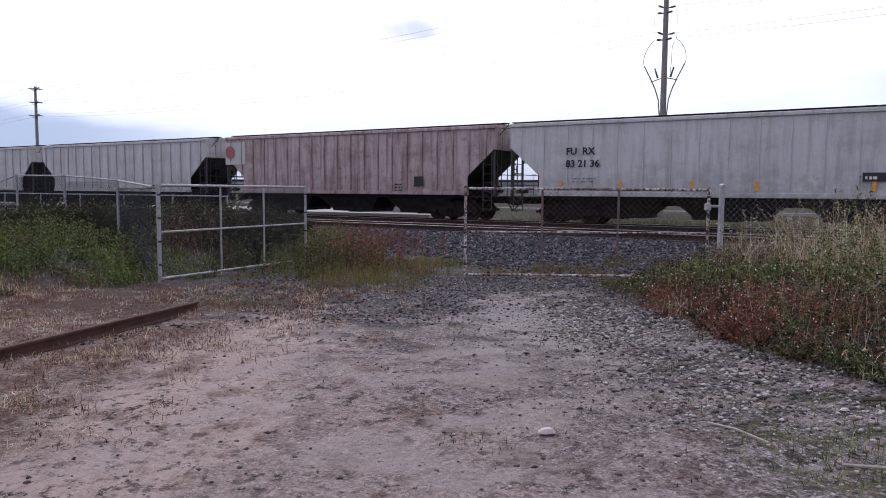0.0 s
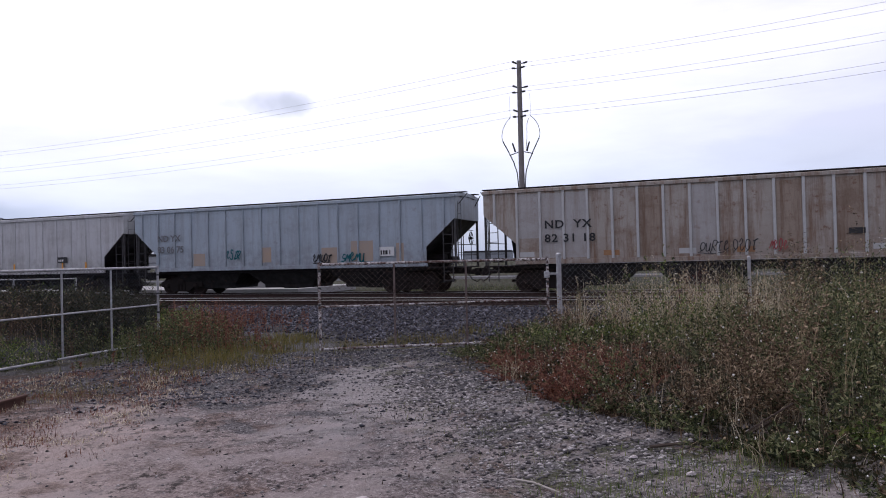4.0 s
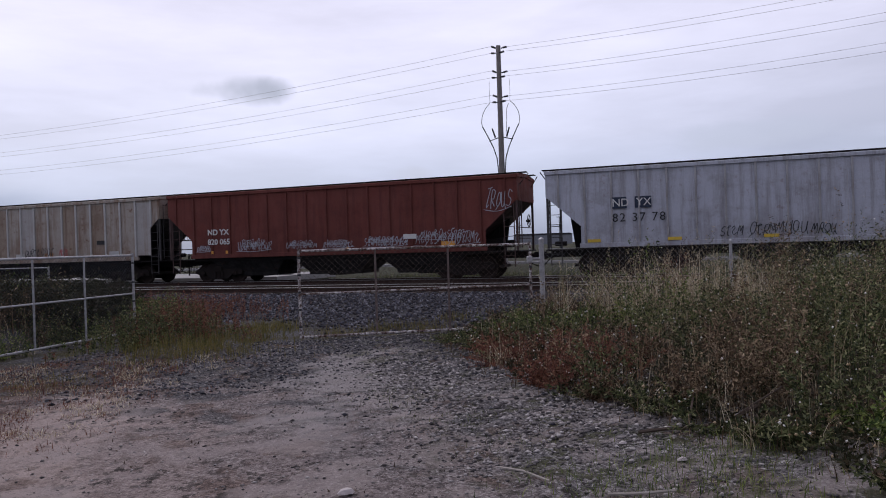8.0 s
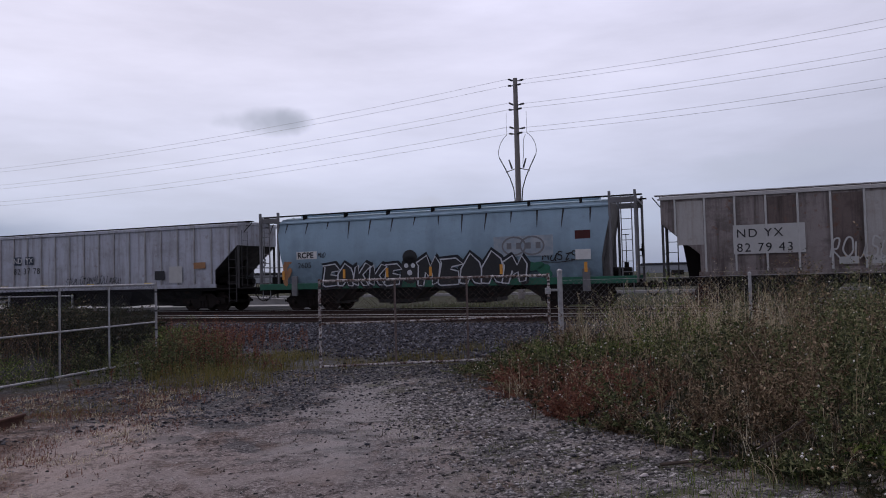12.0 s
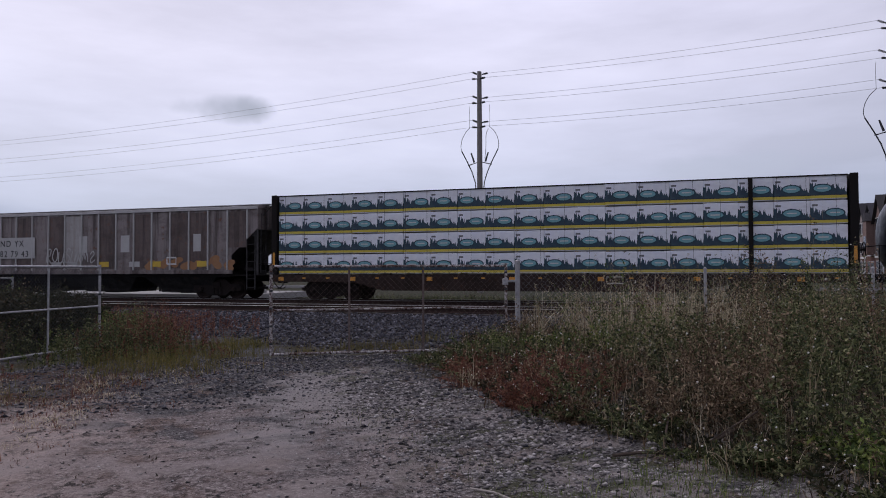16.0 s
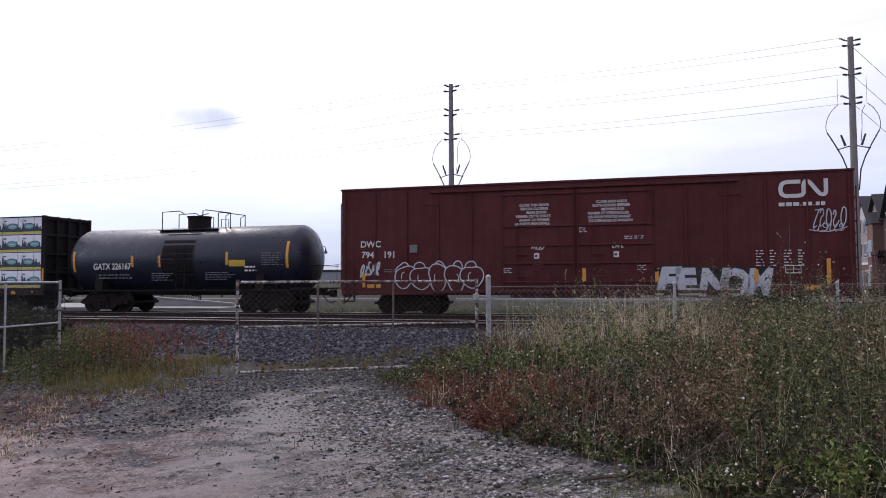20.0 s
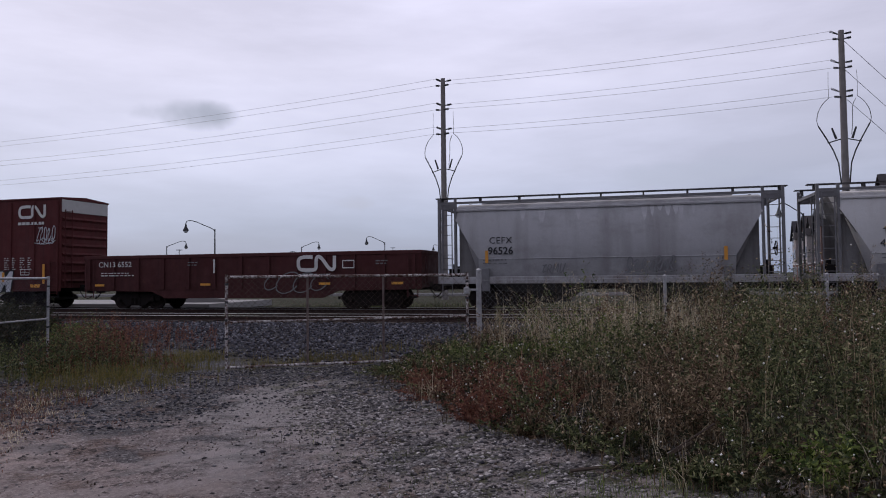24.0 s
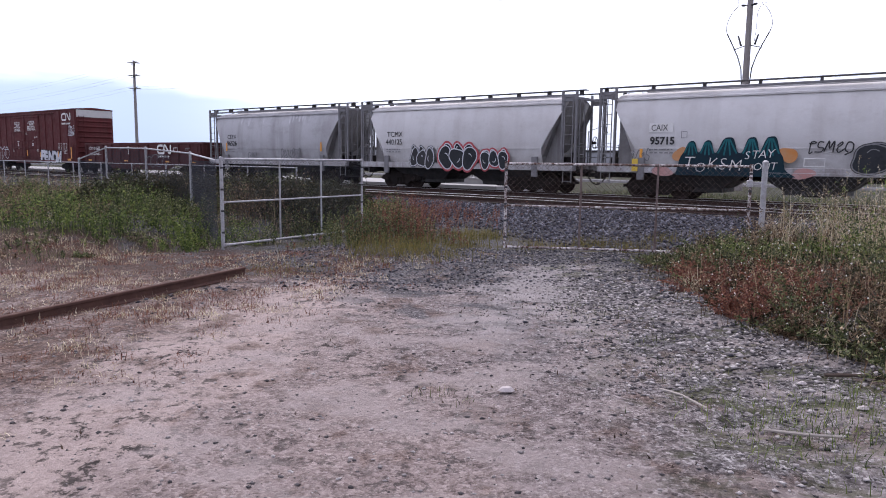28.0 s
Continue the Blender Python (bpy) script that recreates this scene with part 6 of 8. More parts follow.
    bubbles(car, -h + 2.45, 1.05, 3.5, 1.10, 5, M["box_red"], M["silver"], y - 0.004, 22, None, "silver outline spray tag", 0.045)
    scrawl(car, 8.30 + o, 3.20, 1.15, 0.70, 5, M["silver"], y - 0.004, 25, 0.04, "thin silver spray tag")
    scrawl(car, 8.35 + o, 3.08, 1.05, 0.25, 4, M["silver"], y - 0.004, 27, 0.03, "thin silver spray tag")
    for x, z0, z1 in ((-h + 1.02, 1.15, 1.72), (0.35, 1.35, 1.85), (8.74, 1.2, 2.12), (6.40, 1.3, 1.75), (3.0, 1.3, 1.7)):
        plate(car, "reflector", x - 0.065, z0, x + 0.065, z1, M["amber"], y - 0.045 if x != 0.35 else -1.60, "amber reflective strip")
    plate(car, "yellow_stencil", 7.95, 1.02, 8.5, 1.18, M["amber"], y)
    plate(car, "yellow_stencil", -h + 1.15, 1.12, -h + 1.75, 1.27, M["amber"], y)
    brake_wheel(car, h + 0.12, 0.4, 2.2, M["black"])
    return car, h


def gondola(left, right):
    car, h = car_base("gondola_car", left, right, "dark oxide-red gondola car with white emblem", truck_in=2.4)
    m, top, sill = M["gon_red"], 2.40, 1.0
    for y in (-1.50, 1.50):
        part("side_wall", G().box((-h, y - 0.025, sill - 0.15), (h, y + 0.025, top), 0.01), m, car)
        part("top_chord", G().box((-h - 0.02, y - 0.07, top - 0.12), (h + 0.02, y + 0.07, top + 0.04), 0.015), m, car)
    part("floor", G().box((-h + 0.05, -1.47, sill), (h - 0.05, 1.47, sill + 0.06)), M["black"], car)
    for s in (-1, 1):
        part("end_wall", G().box((s * (h - 0.05), -1.5, sill - 0.1), (s * h, 1.5, top), 0.01), m, car)
        part("end_chord", G().box((s * (h - 0.09), -1.5, top - 0.12), (s * (h + 0.03), 1.5, top + 0.04), 0.012), m, car)
        ladder(car, s * (h - 0.35), -1.60, 0.6, 2.1, 0.42, m, n=5)
        ladder(car, s * (h + 0.05), -1.1, 1.1, 2.1, 0.42, m, "y", 4)
    post = G().prism([(-0.07, 0), (0.07, 0), (0.07, 0.09), (-0.07, 0.09)], sill - 0.1, top - 0.12, "xy").mesh("side_post", m)
    for k in range(13):
        o = part("side_post", post, None, car)
        o.location = (-h + 0.3 + (2 * h - 0.6) * k / 12, -1.61, 0)
    part("side_sill", G().prism([(-h, sill - 0.15), (h, sill - 0.15), (h - 3.6, sill - 0.2), (h - 4.3, sill - 0.5), (-h + 4.3, sill - 0.5), (-h + 3.6, sill - 0.2)], -1.53, -1.47), m, car)
    y = -1.635
    letters("CN13 6552", car, -h + 0.85, 1.92, 0.34, M["white"], y, wide=1.1)
    bars(car, -h + 1.0, 1.62, 1.9, 2, M["white"], y, 0.06, 0.11, 3)
    for pts in ([(3.40, 2.22), (3.00, 2.22), (2.82, 2.17), (2.74, 2.05), (2.76, 1.80), (2.90, 1.69), (3.30, 1.68), (3.50, 1.70), (3.56, 1.82)], [(3.56, 1.78), (3.56, 2.10), (3.62, 2.22), (3.72, 2.22), (3.86, 2.10), (4.12, 1.76), (4.26, 1.69), (4.36, 1.74), (4.38, 1.86), (4.38, 2.26)]):
        g = G()
        ribbon(g, smooth_line(pts, 3), 0.15, y - 0.002)
        part("railway_mark", g, M["white"], car, "white line emblem")
    bars(car, 2.75, 1.40, 1.7, 1, M["white"], y, 0.15, seed=12, name="web_line")
    for cx, rx, rz in ((1.5, 0.35, 0.30), (2.25, 0.55, 0.45), (3.0, 0.5, 0.42), (3.7, 0.4, 0.33)):
        g = G()
        ribbon(g, [(cx + rx * math.cos(k * math.pi / 9), 1.15 + rz * math.sin(k * math.pi / 9 + 0.4)) for k in range(17)], 0.05, y - 0.004)
        part("spray_loop", g, M["grey_ink"], car, "looping faded spray line")
    g = G()
    ribbon(g, [(4.75, 1.75), (5.25, 1.75), (5.25, 2.05), (4.75, 2.05), (4.75, 1.75)], 0.05, y)
    part("tally_frame", g, M["white"], car)
    bars(car, 6.2, 2.0, 0.7, 2, M["grey_ink"], y, 0.06, 0.11, 8)
    bars(car, -2.6, 2.05, 0.6, 2, M["grey_ink"], y, 0.06, 0.11, 9)
    plate(car, "pale_post", -1.32, 1.6, -1.24, 2.2, M["white"], y)
    for x in (-h + 0.9, -h + 6.4, h - 4.2, h - 1.0):
        plate(car, "reflector", x - 0.25, 1.05, x + 0.25, 1.15, M["amber"], y + 0.02)
    brake_wheel(car, -h - 0.05, 0.3, 2.2, M["black"])
    return car, h


def wrap_material():
    """Printed lumber wrap: white above, a dark treeline, a yellow foot."""
    t = Tree("printed_lumber_wrap", 0.5)
    z01 = t.axis(2, 0.0, 0.80, 0.0, 1.0)
    saw = t.noise((15.0, 1.0, 0.3), 2.0, 0.6, lo=-0.15, hi=0.20, a=0.32, b=0.68)
    hill = t.noise((1.7, 1.0, 0.2), 1.0, 0.5, lo=0.36, hi=0.56, a=0.35, b=0.65)
    tree = t.math("LESS_THAN", z01, t.math("ADD", saw, hill))
    white = t.mix(t.noise(1.6, 4.0), (0.84, 0.88, 0.97), (0.95, 0.96, 0.98))
    c = t.mix(tree, white, t.mix(t.noise(6.0, 3.0), (0.010, 0.028, 0.060), (0.020, 0.075, 0.100)))
    c = t.mix(t.math("LESS_THAN", z01, 0.20), c, (0.012, 0.020, 0.035))
    c = t.mix(t.math("LESS_THAN", z01, 0.16), c, (0.66, 0.54, 0.06))
    c = t.mix(t.math("LESS_THAN", z01, 0.035), c, (0.70, 0.72, 0.74))
    c = t.mix(t.noise(5.0, 4.0, hi=0.10), c, 0.2)
    return t.out(c, t.noise((3.0, 2.0, 5.0), 4.0), 0.03)


def centerbeam(left, right):
    car, h = car_base("centerbeam_flatcar", left, right, "centre-beam flatcar stacked with wrapped lumber", truck_in=2.6)
    m = M["black"]
    part("deck", G().box((-h, -1.45, 1.02), (h, 1.45, 1.12), 0.01), m, car)
    sill = paint("rusty_brown_sill", (0.042, 0.025, 0.020), (0.02, 0.016, 0.014), 0.6, 0.3, 0.8)
    for y in (-1.42, 1.42):
        part("side_sill", G().prism([(-h, 0.82), (-h, 1.10), (h, 1.10), (h, 0.82), (h - 4.0, 0.78), (h - 5.2, 0.45), (-h + 5.2, 0.45), (-h + 4.0, 0.78)], y - 0.05, y + 0.05), sill, car, "rusty side sill")
    for s in (-1, 1):
        b = part("bulkhead", G().box((s * (h - 0.16), -1.45, 1.1), (s * (h - 0.06), 1.45, 4.62), 0.01), m, car, "black steel end bulkhead")
        for y in (-1.40, -0.7, 0.0, 0.7, 1.40):
            part("bulkhead_post", G().box((s * (h - 0.07), y - 0.06, 1.1), (s * (h + 0.10), y + 0.06, 4.62), 0.01), m, b)
        for z in (1.9, 2.8, 3.7, 4.52):
            part("bulkhead_beam", G().box((s * (h - 0.07), -1.4, z - 0.06), (s * (h + 0.06), 1.4, z + 0.06), 0.01), m, b)
        part("end_edge", G().box((s * (h - 0.16), -1.47, 1.1), (s * (h + 0.10), -1.42, 4.64), 0.01), m, b)
        plate(car, "reflector", s * (h - 0.03) - 0.05, 1.5, s * (h - 0.03) + 0.05, 2.1, M["amber"], -1.48, "amber reflective strip")
    beam = part("centre_beam", G().box((-h + 0.1, -0.10, 4.42), (h - 0.1, 0.10, 4.60), 0.015), m, car)
    for k in range(16):
        x = -h + 0.7 + (2 * h - 1.4) * k / 15
        part("beam_post", G().box((x - 0.06, -0.09, 1.1), (x + 0.06, 0.09, 4.55)), m, beam)
    # four tiers of wrapped packs on each side of the beam
    n, wrap = 19, wrap_material()
    span_x = 2 * h - 0.45
    w = span_x / n
    tones = G().box((0.004, -0.58, 0.0), (w - 0.004, 0.58, 0.82), 0.012).mesh("lumber_pack", wrap)
    oval = plain("teal_oval_print", (0.13, 0.36, 0.40), (0.24, 0.47, 0.50), 0.5)
    rim = plain("dark_oval_rim", (0.02, 0.07, 0.10), None, 0.6)
    prints = []
    for mid in (0.34, 0.5, 0.66, 0.5):
        def ellipse(rx, rz, y):
            return G().add([(mid * w + rx * math.cos(2 * math.pi * k / 16), y, 0.38 + rz * math.sin(2 * math.pi * k / 16)) for k in range(16)], [tuple(range(16))])
        prints.append((ellipse(0.33, 0.165, -0.5835).mesh("oval_rim", rim), ellipse(0.28, 0.125, -0.586).mesh("oval_mark", oval), G().box((mid * w - 0.16, -0.590, 0.365), (mid * w + 0.16, -0.588, 0.405)).mesh("mark_bar", M["white"])))
    lg = G().box((0.06, -0.584, 0.62), (0.24, -0.583, 0.69)).mesh("pack_label", M["grey_ink"])
    stick = G().box((0.02, -0.56, -0.05), (0.12, 0.56, -0.005)).mesh("sticker", plain("raw_lath", (0.42, 0.33, 0.18), None, 0.9))
    for tier in range(4):
        z = 1.17 + tier * 0.862
        for k in range(n):
            for y in (-0.80, 0.80):
                o = part("lumber_pack", tones, None, car, "printed plastic lumber wrap" if y < 0 else "")
                o.location = (-span_x / 2 + k * w, y + random.uniform(-0.02, 0.02), z + random.uniform(-0.008, 0.008))
                if y < 0:
                    rim_mesh, oval_mesh, bar_mesh = prints[(k * 3 + tier * 2 + k // 4) % 4]
                    part("oval_rim", rim_mesh, None, o)
                    part("oval_mark", oval_mesh, None, o)
                    part("mark_bar", bar_mesh, None, o)
                    part("pack_label", lg, None, o)
                    part("lath", stick, None, o)
    for x in (h - 3.35,):
        part("tie_strap", G().box((x - 0.07, -1.50, 1.1), (x + 0.07, -1.405, 4.6), 0.01), m, car, "dark upright between the packs")
    g = G()
    for k in range(24):
        x = -h + 0.6 + (2 * h - 1.2) * k / 23
        g.tube([(x, -1.46, 1.12), (x, -1.46, 4.58), (x, -0.1, 4.62)], 0.006, 4)
    part("tie_cables", g, M["dark_metal"], car)
    part("top_batten", G().box((-h + 0.2, -1.40, 4.578), (h - 0.2, -1.26, 4.62)), m, car, "dark strip along the top packs")
    for k in range(20):
        x = -h + 0.5 + (2 * h - 1) * k / 19
        g = G()
        if k % 3:
            g.box((x - 0.2, -1.485, 0.95), (x - 0.05, -1.475, 1.0))
        else:
            g.box((x - 0.22, -1.49, 0.86), (x + 0.02, -1.475, 1.02))
        part("stencil", g, M["amber"], car)
    g = G()
    ribbon(g, [(3.0, 0.78), (3.6, 0.78), (3.6, 1.02), (3.0, 1.02), (3.0, 0.78)], 0.03, -1.49)
    part("tally_frame", g, M["white"], car)
    return car, h


# ---- the cars in order, each with its marks ----
P = 17.75
Y0 = -1.626


def marks(car, x, z, text, size, ink, wide=1.05, y=Y0, gap=1.0):
    for i, line in enumerate(text):
        letters(line, car, x, z - i * size * 1.25, size, M[ink], y, bold=0.010, wide=wide, gap=gap)


def amber_row(car, xs, z0=1.4, z1=1.75, y=Y0):
    for x in xs:
        plate(car, "reflector", x - 0.06, z0, x + 0.06, z1, M["amber"], y, "amber reflective strip")


L0 = -13.50
for i, (key, lab) in enumerate((("side_grey2", "dull grey covered hopper far down the train"), ("side_grey", "light grey covered hopper with plain ribbed sides"))):
    a = L0 - P * (4 - i)
    ribbed_hopper(a, a + 16.5, key, "slope_dark", lab)
car, h = ribbed_hopper(L0 - 2 * P, L0 - 2 * P + 16.5, "side_grey", "slope_dark", "light grey ribbed covered hopper with black ends", ribs=19)
bars(car, h - 5.2, 1.5, 0.9, 2, M["ink"], Y0, 0.1, 0.16, 3)
car, h = ribbed_hopper(L0 - P + 0.3, L0 - P + 17.1, "side_rustgrey", "slope_dark", "rust-stained mauve covered hopper with a red roundel", ribs=20)
g = G()
g.add([(-h + 0.45 + 0.36 * math.cos(k * math.pi / 10), -1.632, 3.35 + 0.36 * math.sin(k * math.pi / 10)) for k in range(20)], [tuple(range(20))])
plate(car, "pale_end_panel", -h + 0.05, 2.7, -h + 1.6, 3.9, M["pale_panel"], -1.60, "pale panel behind the roundel")
part("roundel", g, M["dull_red"], car, "faded red roundel")
plate(car, "stencil_panel", h - 4.2, 1.55, h - 3.7, 2.0, M["ink"], Y0)
bars(car, h - 5.3, 1.6, 0.6, 3, M["ink"], Y0, 0.09, 0.14, 8)
car, h = ribbed_hopper(L0, 4.20, "side_grey", "slope_dark", "clean light grey covered hopper with black marks", ribs=17, rib_w=0.05, rib_out=0.03)
marks(car, -h + 2.6, 2.85, ("FU  RX", "83 21 36"), 0.40, "ink", 1.0)
bars(car, -h + 2.9, 1.85, 1.3, 2, M["grey_ink"], Y0, 0.06, 0.12, 1)
amber_row(car, (-h + 2.4, -h + 4.9, -h + 7.6, 1.0, 4.6, h - 2.6))
plate(car, "stencil_panel", h - 4.6, 1.75, h - 3.9, 2.05, M["ink"], Y0)
bars(car, h - 4.52, 1.82, 0.55, 1, M["white"], Y0 - 0.008, 0.14, seed=4)
car, h = ribbed_hopper(4.85, 22.30, "side_blue", "slope_dark", "pale blue-grey covered hopper with teal scrawls", ribs=17)
marks(car, -h + 1.55, 2.65, ("ND YX", "83 06 75"), 0.44, "grey_ink")
for x, w, z0, z1 in ((-5.0, 0.7, 1.4, 2.0), (2.2, 0.9, 1.4, 2.1), (3.7, 1.1, 1.45, 2.35), (h - 2.8, 0.35, 1.4, 2.2), (-1.0, 0.5, 1.5, 2.2)):
    plate(car, "rust_patch", x, z0, x + w, z1, M["peach"], -1.562, "orange primer patch")
scrawl(car, -3.0, 1.7, 0.8, 0.5, 4, M["teal"], Y0, 41, 0.06)
scrawl(car, 1.8, 1.45, 0.9, 0.4, 5, M["ink"], Y0, 42, 0.06)
scrawl(car, 3.2, 1.45, 1.2, 0.4, 5, M["teal"], Y0, 43, 0.06)
plate(car, "stencil_panel", 5.15, 1.65, 5.85, 2.05, M["white"], Y0)
bars(car, 5.2, 1.72, 0.6, 1, M["ink"], Y0 - 0.008, 0.25, seed=4)
car, h = ribbed_hopper(23.45, 40.60, "side_tan", "slope_dark", "rust-washed tan covered hopper with pale ribs", ribs=18, rib_key="pale_panel", rib_w=0.10)
pitch = 2 * (h - 0.05) / 18
for k, key in ((1, "bay_grey"), (2, "bay_grey"), (3, "bay_grey"), (6, "bay_rust"), (8, "bay_grey"), (11, "bay_rust"), (13, "bay_rust"), (16, "bay_grey")):
    x = -h + 0.05 + pitch * (k + 0.5)
    plate(car, "bay_sheet", x + 0.06, 1.40 if k > 1 else 2.2, x + pitch - 0.06, 3.98, M[key], -1.562, "side sheet weathered apart from its neighbours", 0.004)
marks(car, -h + 2.6, 2.58, ("ND  YX", "82 31 18"), 0.44, "ink", 1.12, gap=1.15)
for k, x in enumerate((-h + 1.55, -h + 4.9, -0.9, 1.1, 5.4)):
    plate(car, "rust_patch" if k % 2 else "pale_patch", x, 1.45, x + 0.6, 1.65, M["pale_panel"] if k % 2 == 0 else M["orange_rust"], -1.562)
scrawl(car, -0.2, 1.5, 1.0, 0.40, 5, M["ink"], Y0, 51, 0.034)
scrawl(car, 0.95, 1.5, 0.8, 0.42, 4, M["ink"], Y0, 52, 0.034)
scrawl(car, 2.15, 1.5, 0.6, 0.4, 4, M["red_spray"], Y0, 53, 0.035)
plate(car, "stencil_panel", h - 3.9, 2.0, h - 3.4, 2.2, M["ink"], Y0)
car, h = ribbed_hopper(41.05, 58.35, "side_red", "red_dark", "oxide-red covered hopper with white scrawled graffiti", ribs=17, rib_w=0.06, ends="red_dark")
marks(car, -h + 2.35, 2.25, ("ND YX", "820 065"), 0.36, "white")
for x, w, n, s, hh in ((-h + 1.7, 0.8, 3, 61, 0.4), (-h + 4.0, 1.8, 7, 62, 0.8), (-2.1, 1.6, 5, 63, 0.55), (-0.2, 1.5, 6, 64, 0.5), (1.8, 2.0, 9, 65, 0.65), (4.2, 2.8, 10, 66, 1.0)):
    scrawl(car, x, 1.5, w, hh * 0.50, n + 4, M["side_lilac"], Y0, s, 0.030, "pale sprayed scrawl")
    scrawl(car, x + 0.2, 1.55 + hh * 0.2, w * 0.7, hh * 0.36, n + 2, M["side_lilac"], Y0 - 0.004, s + 300, 0.026, "pale sprayed scrawl")
scrawl(car, h - 1.4, 2.9, 1.1, 0.8, 5, M["side_lilac"], Y0, 67, 0.036, "pale sprayed scrawl")
amber_row(car, (-h + 2.6, -h + 3.4, 1.0), 1.36, 1.5)
plate(car, "yellow_stencil", h - 3.3, 1.4, h - 2.7, 1.6, M["amber"], Y0)
plate(car, "stencil_panel", h - 5.0, 1.75, h - 4.4, 1.95, M["white"], Y0)
car, h = ribbed_hopper(59.40, 76.75, "side_lilac", "slope_dark", "faded lilac-grey covered hopper with navy mark panels", ribs=17, rib_key="side_grey2")
plate(car, "mark_panel", -h + 2.55, 2.62, -h + 3.15, 3.05, M["navy"], Y0 + 0.01)
plate(car, "mark_panel", -h + 3.45, 2.62, -h + 4.05, 3.05, M["navy"], Y0 + 0.01)
letters("ND", car, -h + 2.60, 2.70, 0.42, M["white"], Y0 - 0.01)
letters("YX", car, -h + 3.50, 2.70, 0.42, M["white"], Y0 - 0.01)
letters("82 37 78", car, -h + 2.6, 2.12, 0.46, M["ink"], Y0, gap=1.2)
for x, z, s, w in ((-2.3, 1.45, 71, 0.8), (-1.3, 1.45, 72, 0.9), (-0.4, 1.50, 73, 1.0), (0.7, 1.45, 74, 0.8)):
    scrawl(car, x, z, w, 0.45, 4, M["soot"], Y0, s, 0.03)
plate(car, "stencil_panel", h - 5.0, 1.6, h - 4.4, 2.05, M["ink"], Y0)
plate(car, "pale_patch", h - 4.1, 1.45, h - 3.3, 2.25, M["pale_panel"], Y0)
plate(car, "yellow_stencil", h - 2.6, 2.1, h - 1.9, 2.4, M["orange_rust"], Y0)
for x in (-h + 1.65, -0.8, 3.0, -h + 4.6):
    plate(car, "yellow_stencil", x, 1.36, x + 0.5, 1.48, M["yellow"], Y0)
# cylindrical hopper with block graffiti
car, h = round_hopper(77.80, 95.05, "barrel_blue", "slope_grey", "faded blue cylindrical hopper with black block graffiti", 0.35, 4.28, 1.25, "black", "frame_grey", 4, 1.60, end_in=1.05, sill_m="green", board_up=0.13)
y = -1.612
plate(car, "mark_panel", -h + 2.15, 2.36, -h + 3.20, 2.70, M["white"], y)
letters("RCPE", car, -h + 2.20, 2.41, 0.36, M["ink"], y - 0.01, bold=0.012)
letters("2605", car, -h + 2.2, 1.96, 0.36, M["ink"], y)
scrawl(car, -h + 3.25, 2.42, 0.4, 0.22, 3, M["ink"], y, 80, 0.03)
streaks = random.Random(4)
for k in range(14):
    x = -h + 1.55 + k * 1.07
    g = G()
    lens = streaks.uniform(0.35, 0.95)
    drift = streaks.uniform(-0.10, 0.02)
    rows = [(4.28 - 0.21 - lens * q, 0.075 * (1 - q) ** 0.8 + 0.012, drift * q) for q in (0, 0.2, 0.4, 0.6, 0.8, 1.0)]
    for (z1, w1, d1), (z0, w0, d0) in zip(rows, rows[1:]):
        yy = [-np.interp(z, (1.25 + 1.5, 1.25 + 1.9, 1.25 + 2.3, 4.28 - 0.30, 4.28 - 0.20), (1.60, 1.54, 1.46, 1.36, 1.32)) - 0.007 for z in (z0, z1)]
        g.add([(x + d0 - w0 / 2, yy[0], z0), (x + d0 + w0 / 2, yy[0], z0), (x + d1 + w1 / 2, yy[1], z1), (x + d1 - w1 / 2, yy[1], z1)], [(0, 1, 2, 3)])
    part("soot_run", g, M["ink"], car, "black run below the roof hatch")
spiked(car, -h + 3.5, 1.12, 3.8, 0.98, 5, M["ink"], M["silver"], y - 0.01, 81, M["soot"], 0.25, "black block graffiti with white outlines")
spiked(car, -h + 8.1, 1.10, 4.7, 1.20, 5, M["ink"], M["silver"], y - 0.01, 84, M["soot"], 0.4, "black block graffiti with white outlines")
g = G()
for cx, cz, rx, rz in ((-0.85, 1.75, 0.45, 0.60), (-0.85, 2.28, 0.34, 0.32)):
    g.add([(cx + rx * math.cos(k * math.pi / 10), y - 0.02, cz + rz * math.sin(k * math.pi / 10)) for k in range(20)], [tuple(range(20))])
face = part("graffiti", g, M["ink"], car, "dark rounded sprayed figure shape")
g = G()
for cx, cz, r in ((-1.02, 1.92, 0.10), (-0.70, 1.92, 0.10), (-0.86, 1.62, 0.12)):
    g.add([(cx + r * math.cos(k * math.pi / 8), y - 0.028, cz + r * math.sin(k * math.pi / 8)) for k in range(16)], [tuple(range(16))])
part("pale_rounds", g, M["silver"], face)
plate(car, "emblem_panel", 2.9, 2.15, 5.35, 2.98, M["worn_panel"], -1.603, "worn pale panel with a faded emblem", 0.012)
g = G()
for cx in (3.75, 4.5):
    ribbon(g, [(cx + 0.48 * math.cos(k * math.pi / 12), 2.57 + 0.36 * math.sin(k * math.pi / 12)) for k in range(25)], 0.07, -1.620)
for cx in (3.55, 3.95, 4.35, 4.75):
    g.box((cx - 0.10, -1.622, 2.45), (cx + 0.10, -1.618, 2.70))
part("emblem", g, M["grey_ink"], car, "faded overlapping rings")
g = G()
for q in range(4):
    blob(g, -h + 1.55 + 0.12 * (q % 2), 1.45 + 0.3 * q, 0.16, 0.24, y + 0.02 - 0.001 * q, random.Random(q), 0.3)
part("rust_patch", g, M["orange_rust"], car, "ragged rust run")
scrawl(car, 4.9, 1.95, 1.4, 0.4, 5, M["ink"], y, 87, 0.05)
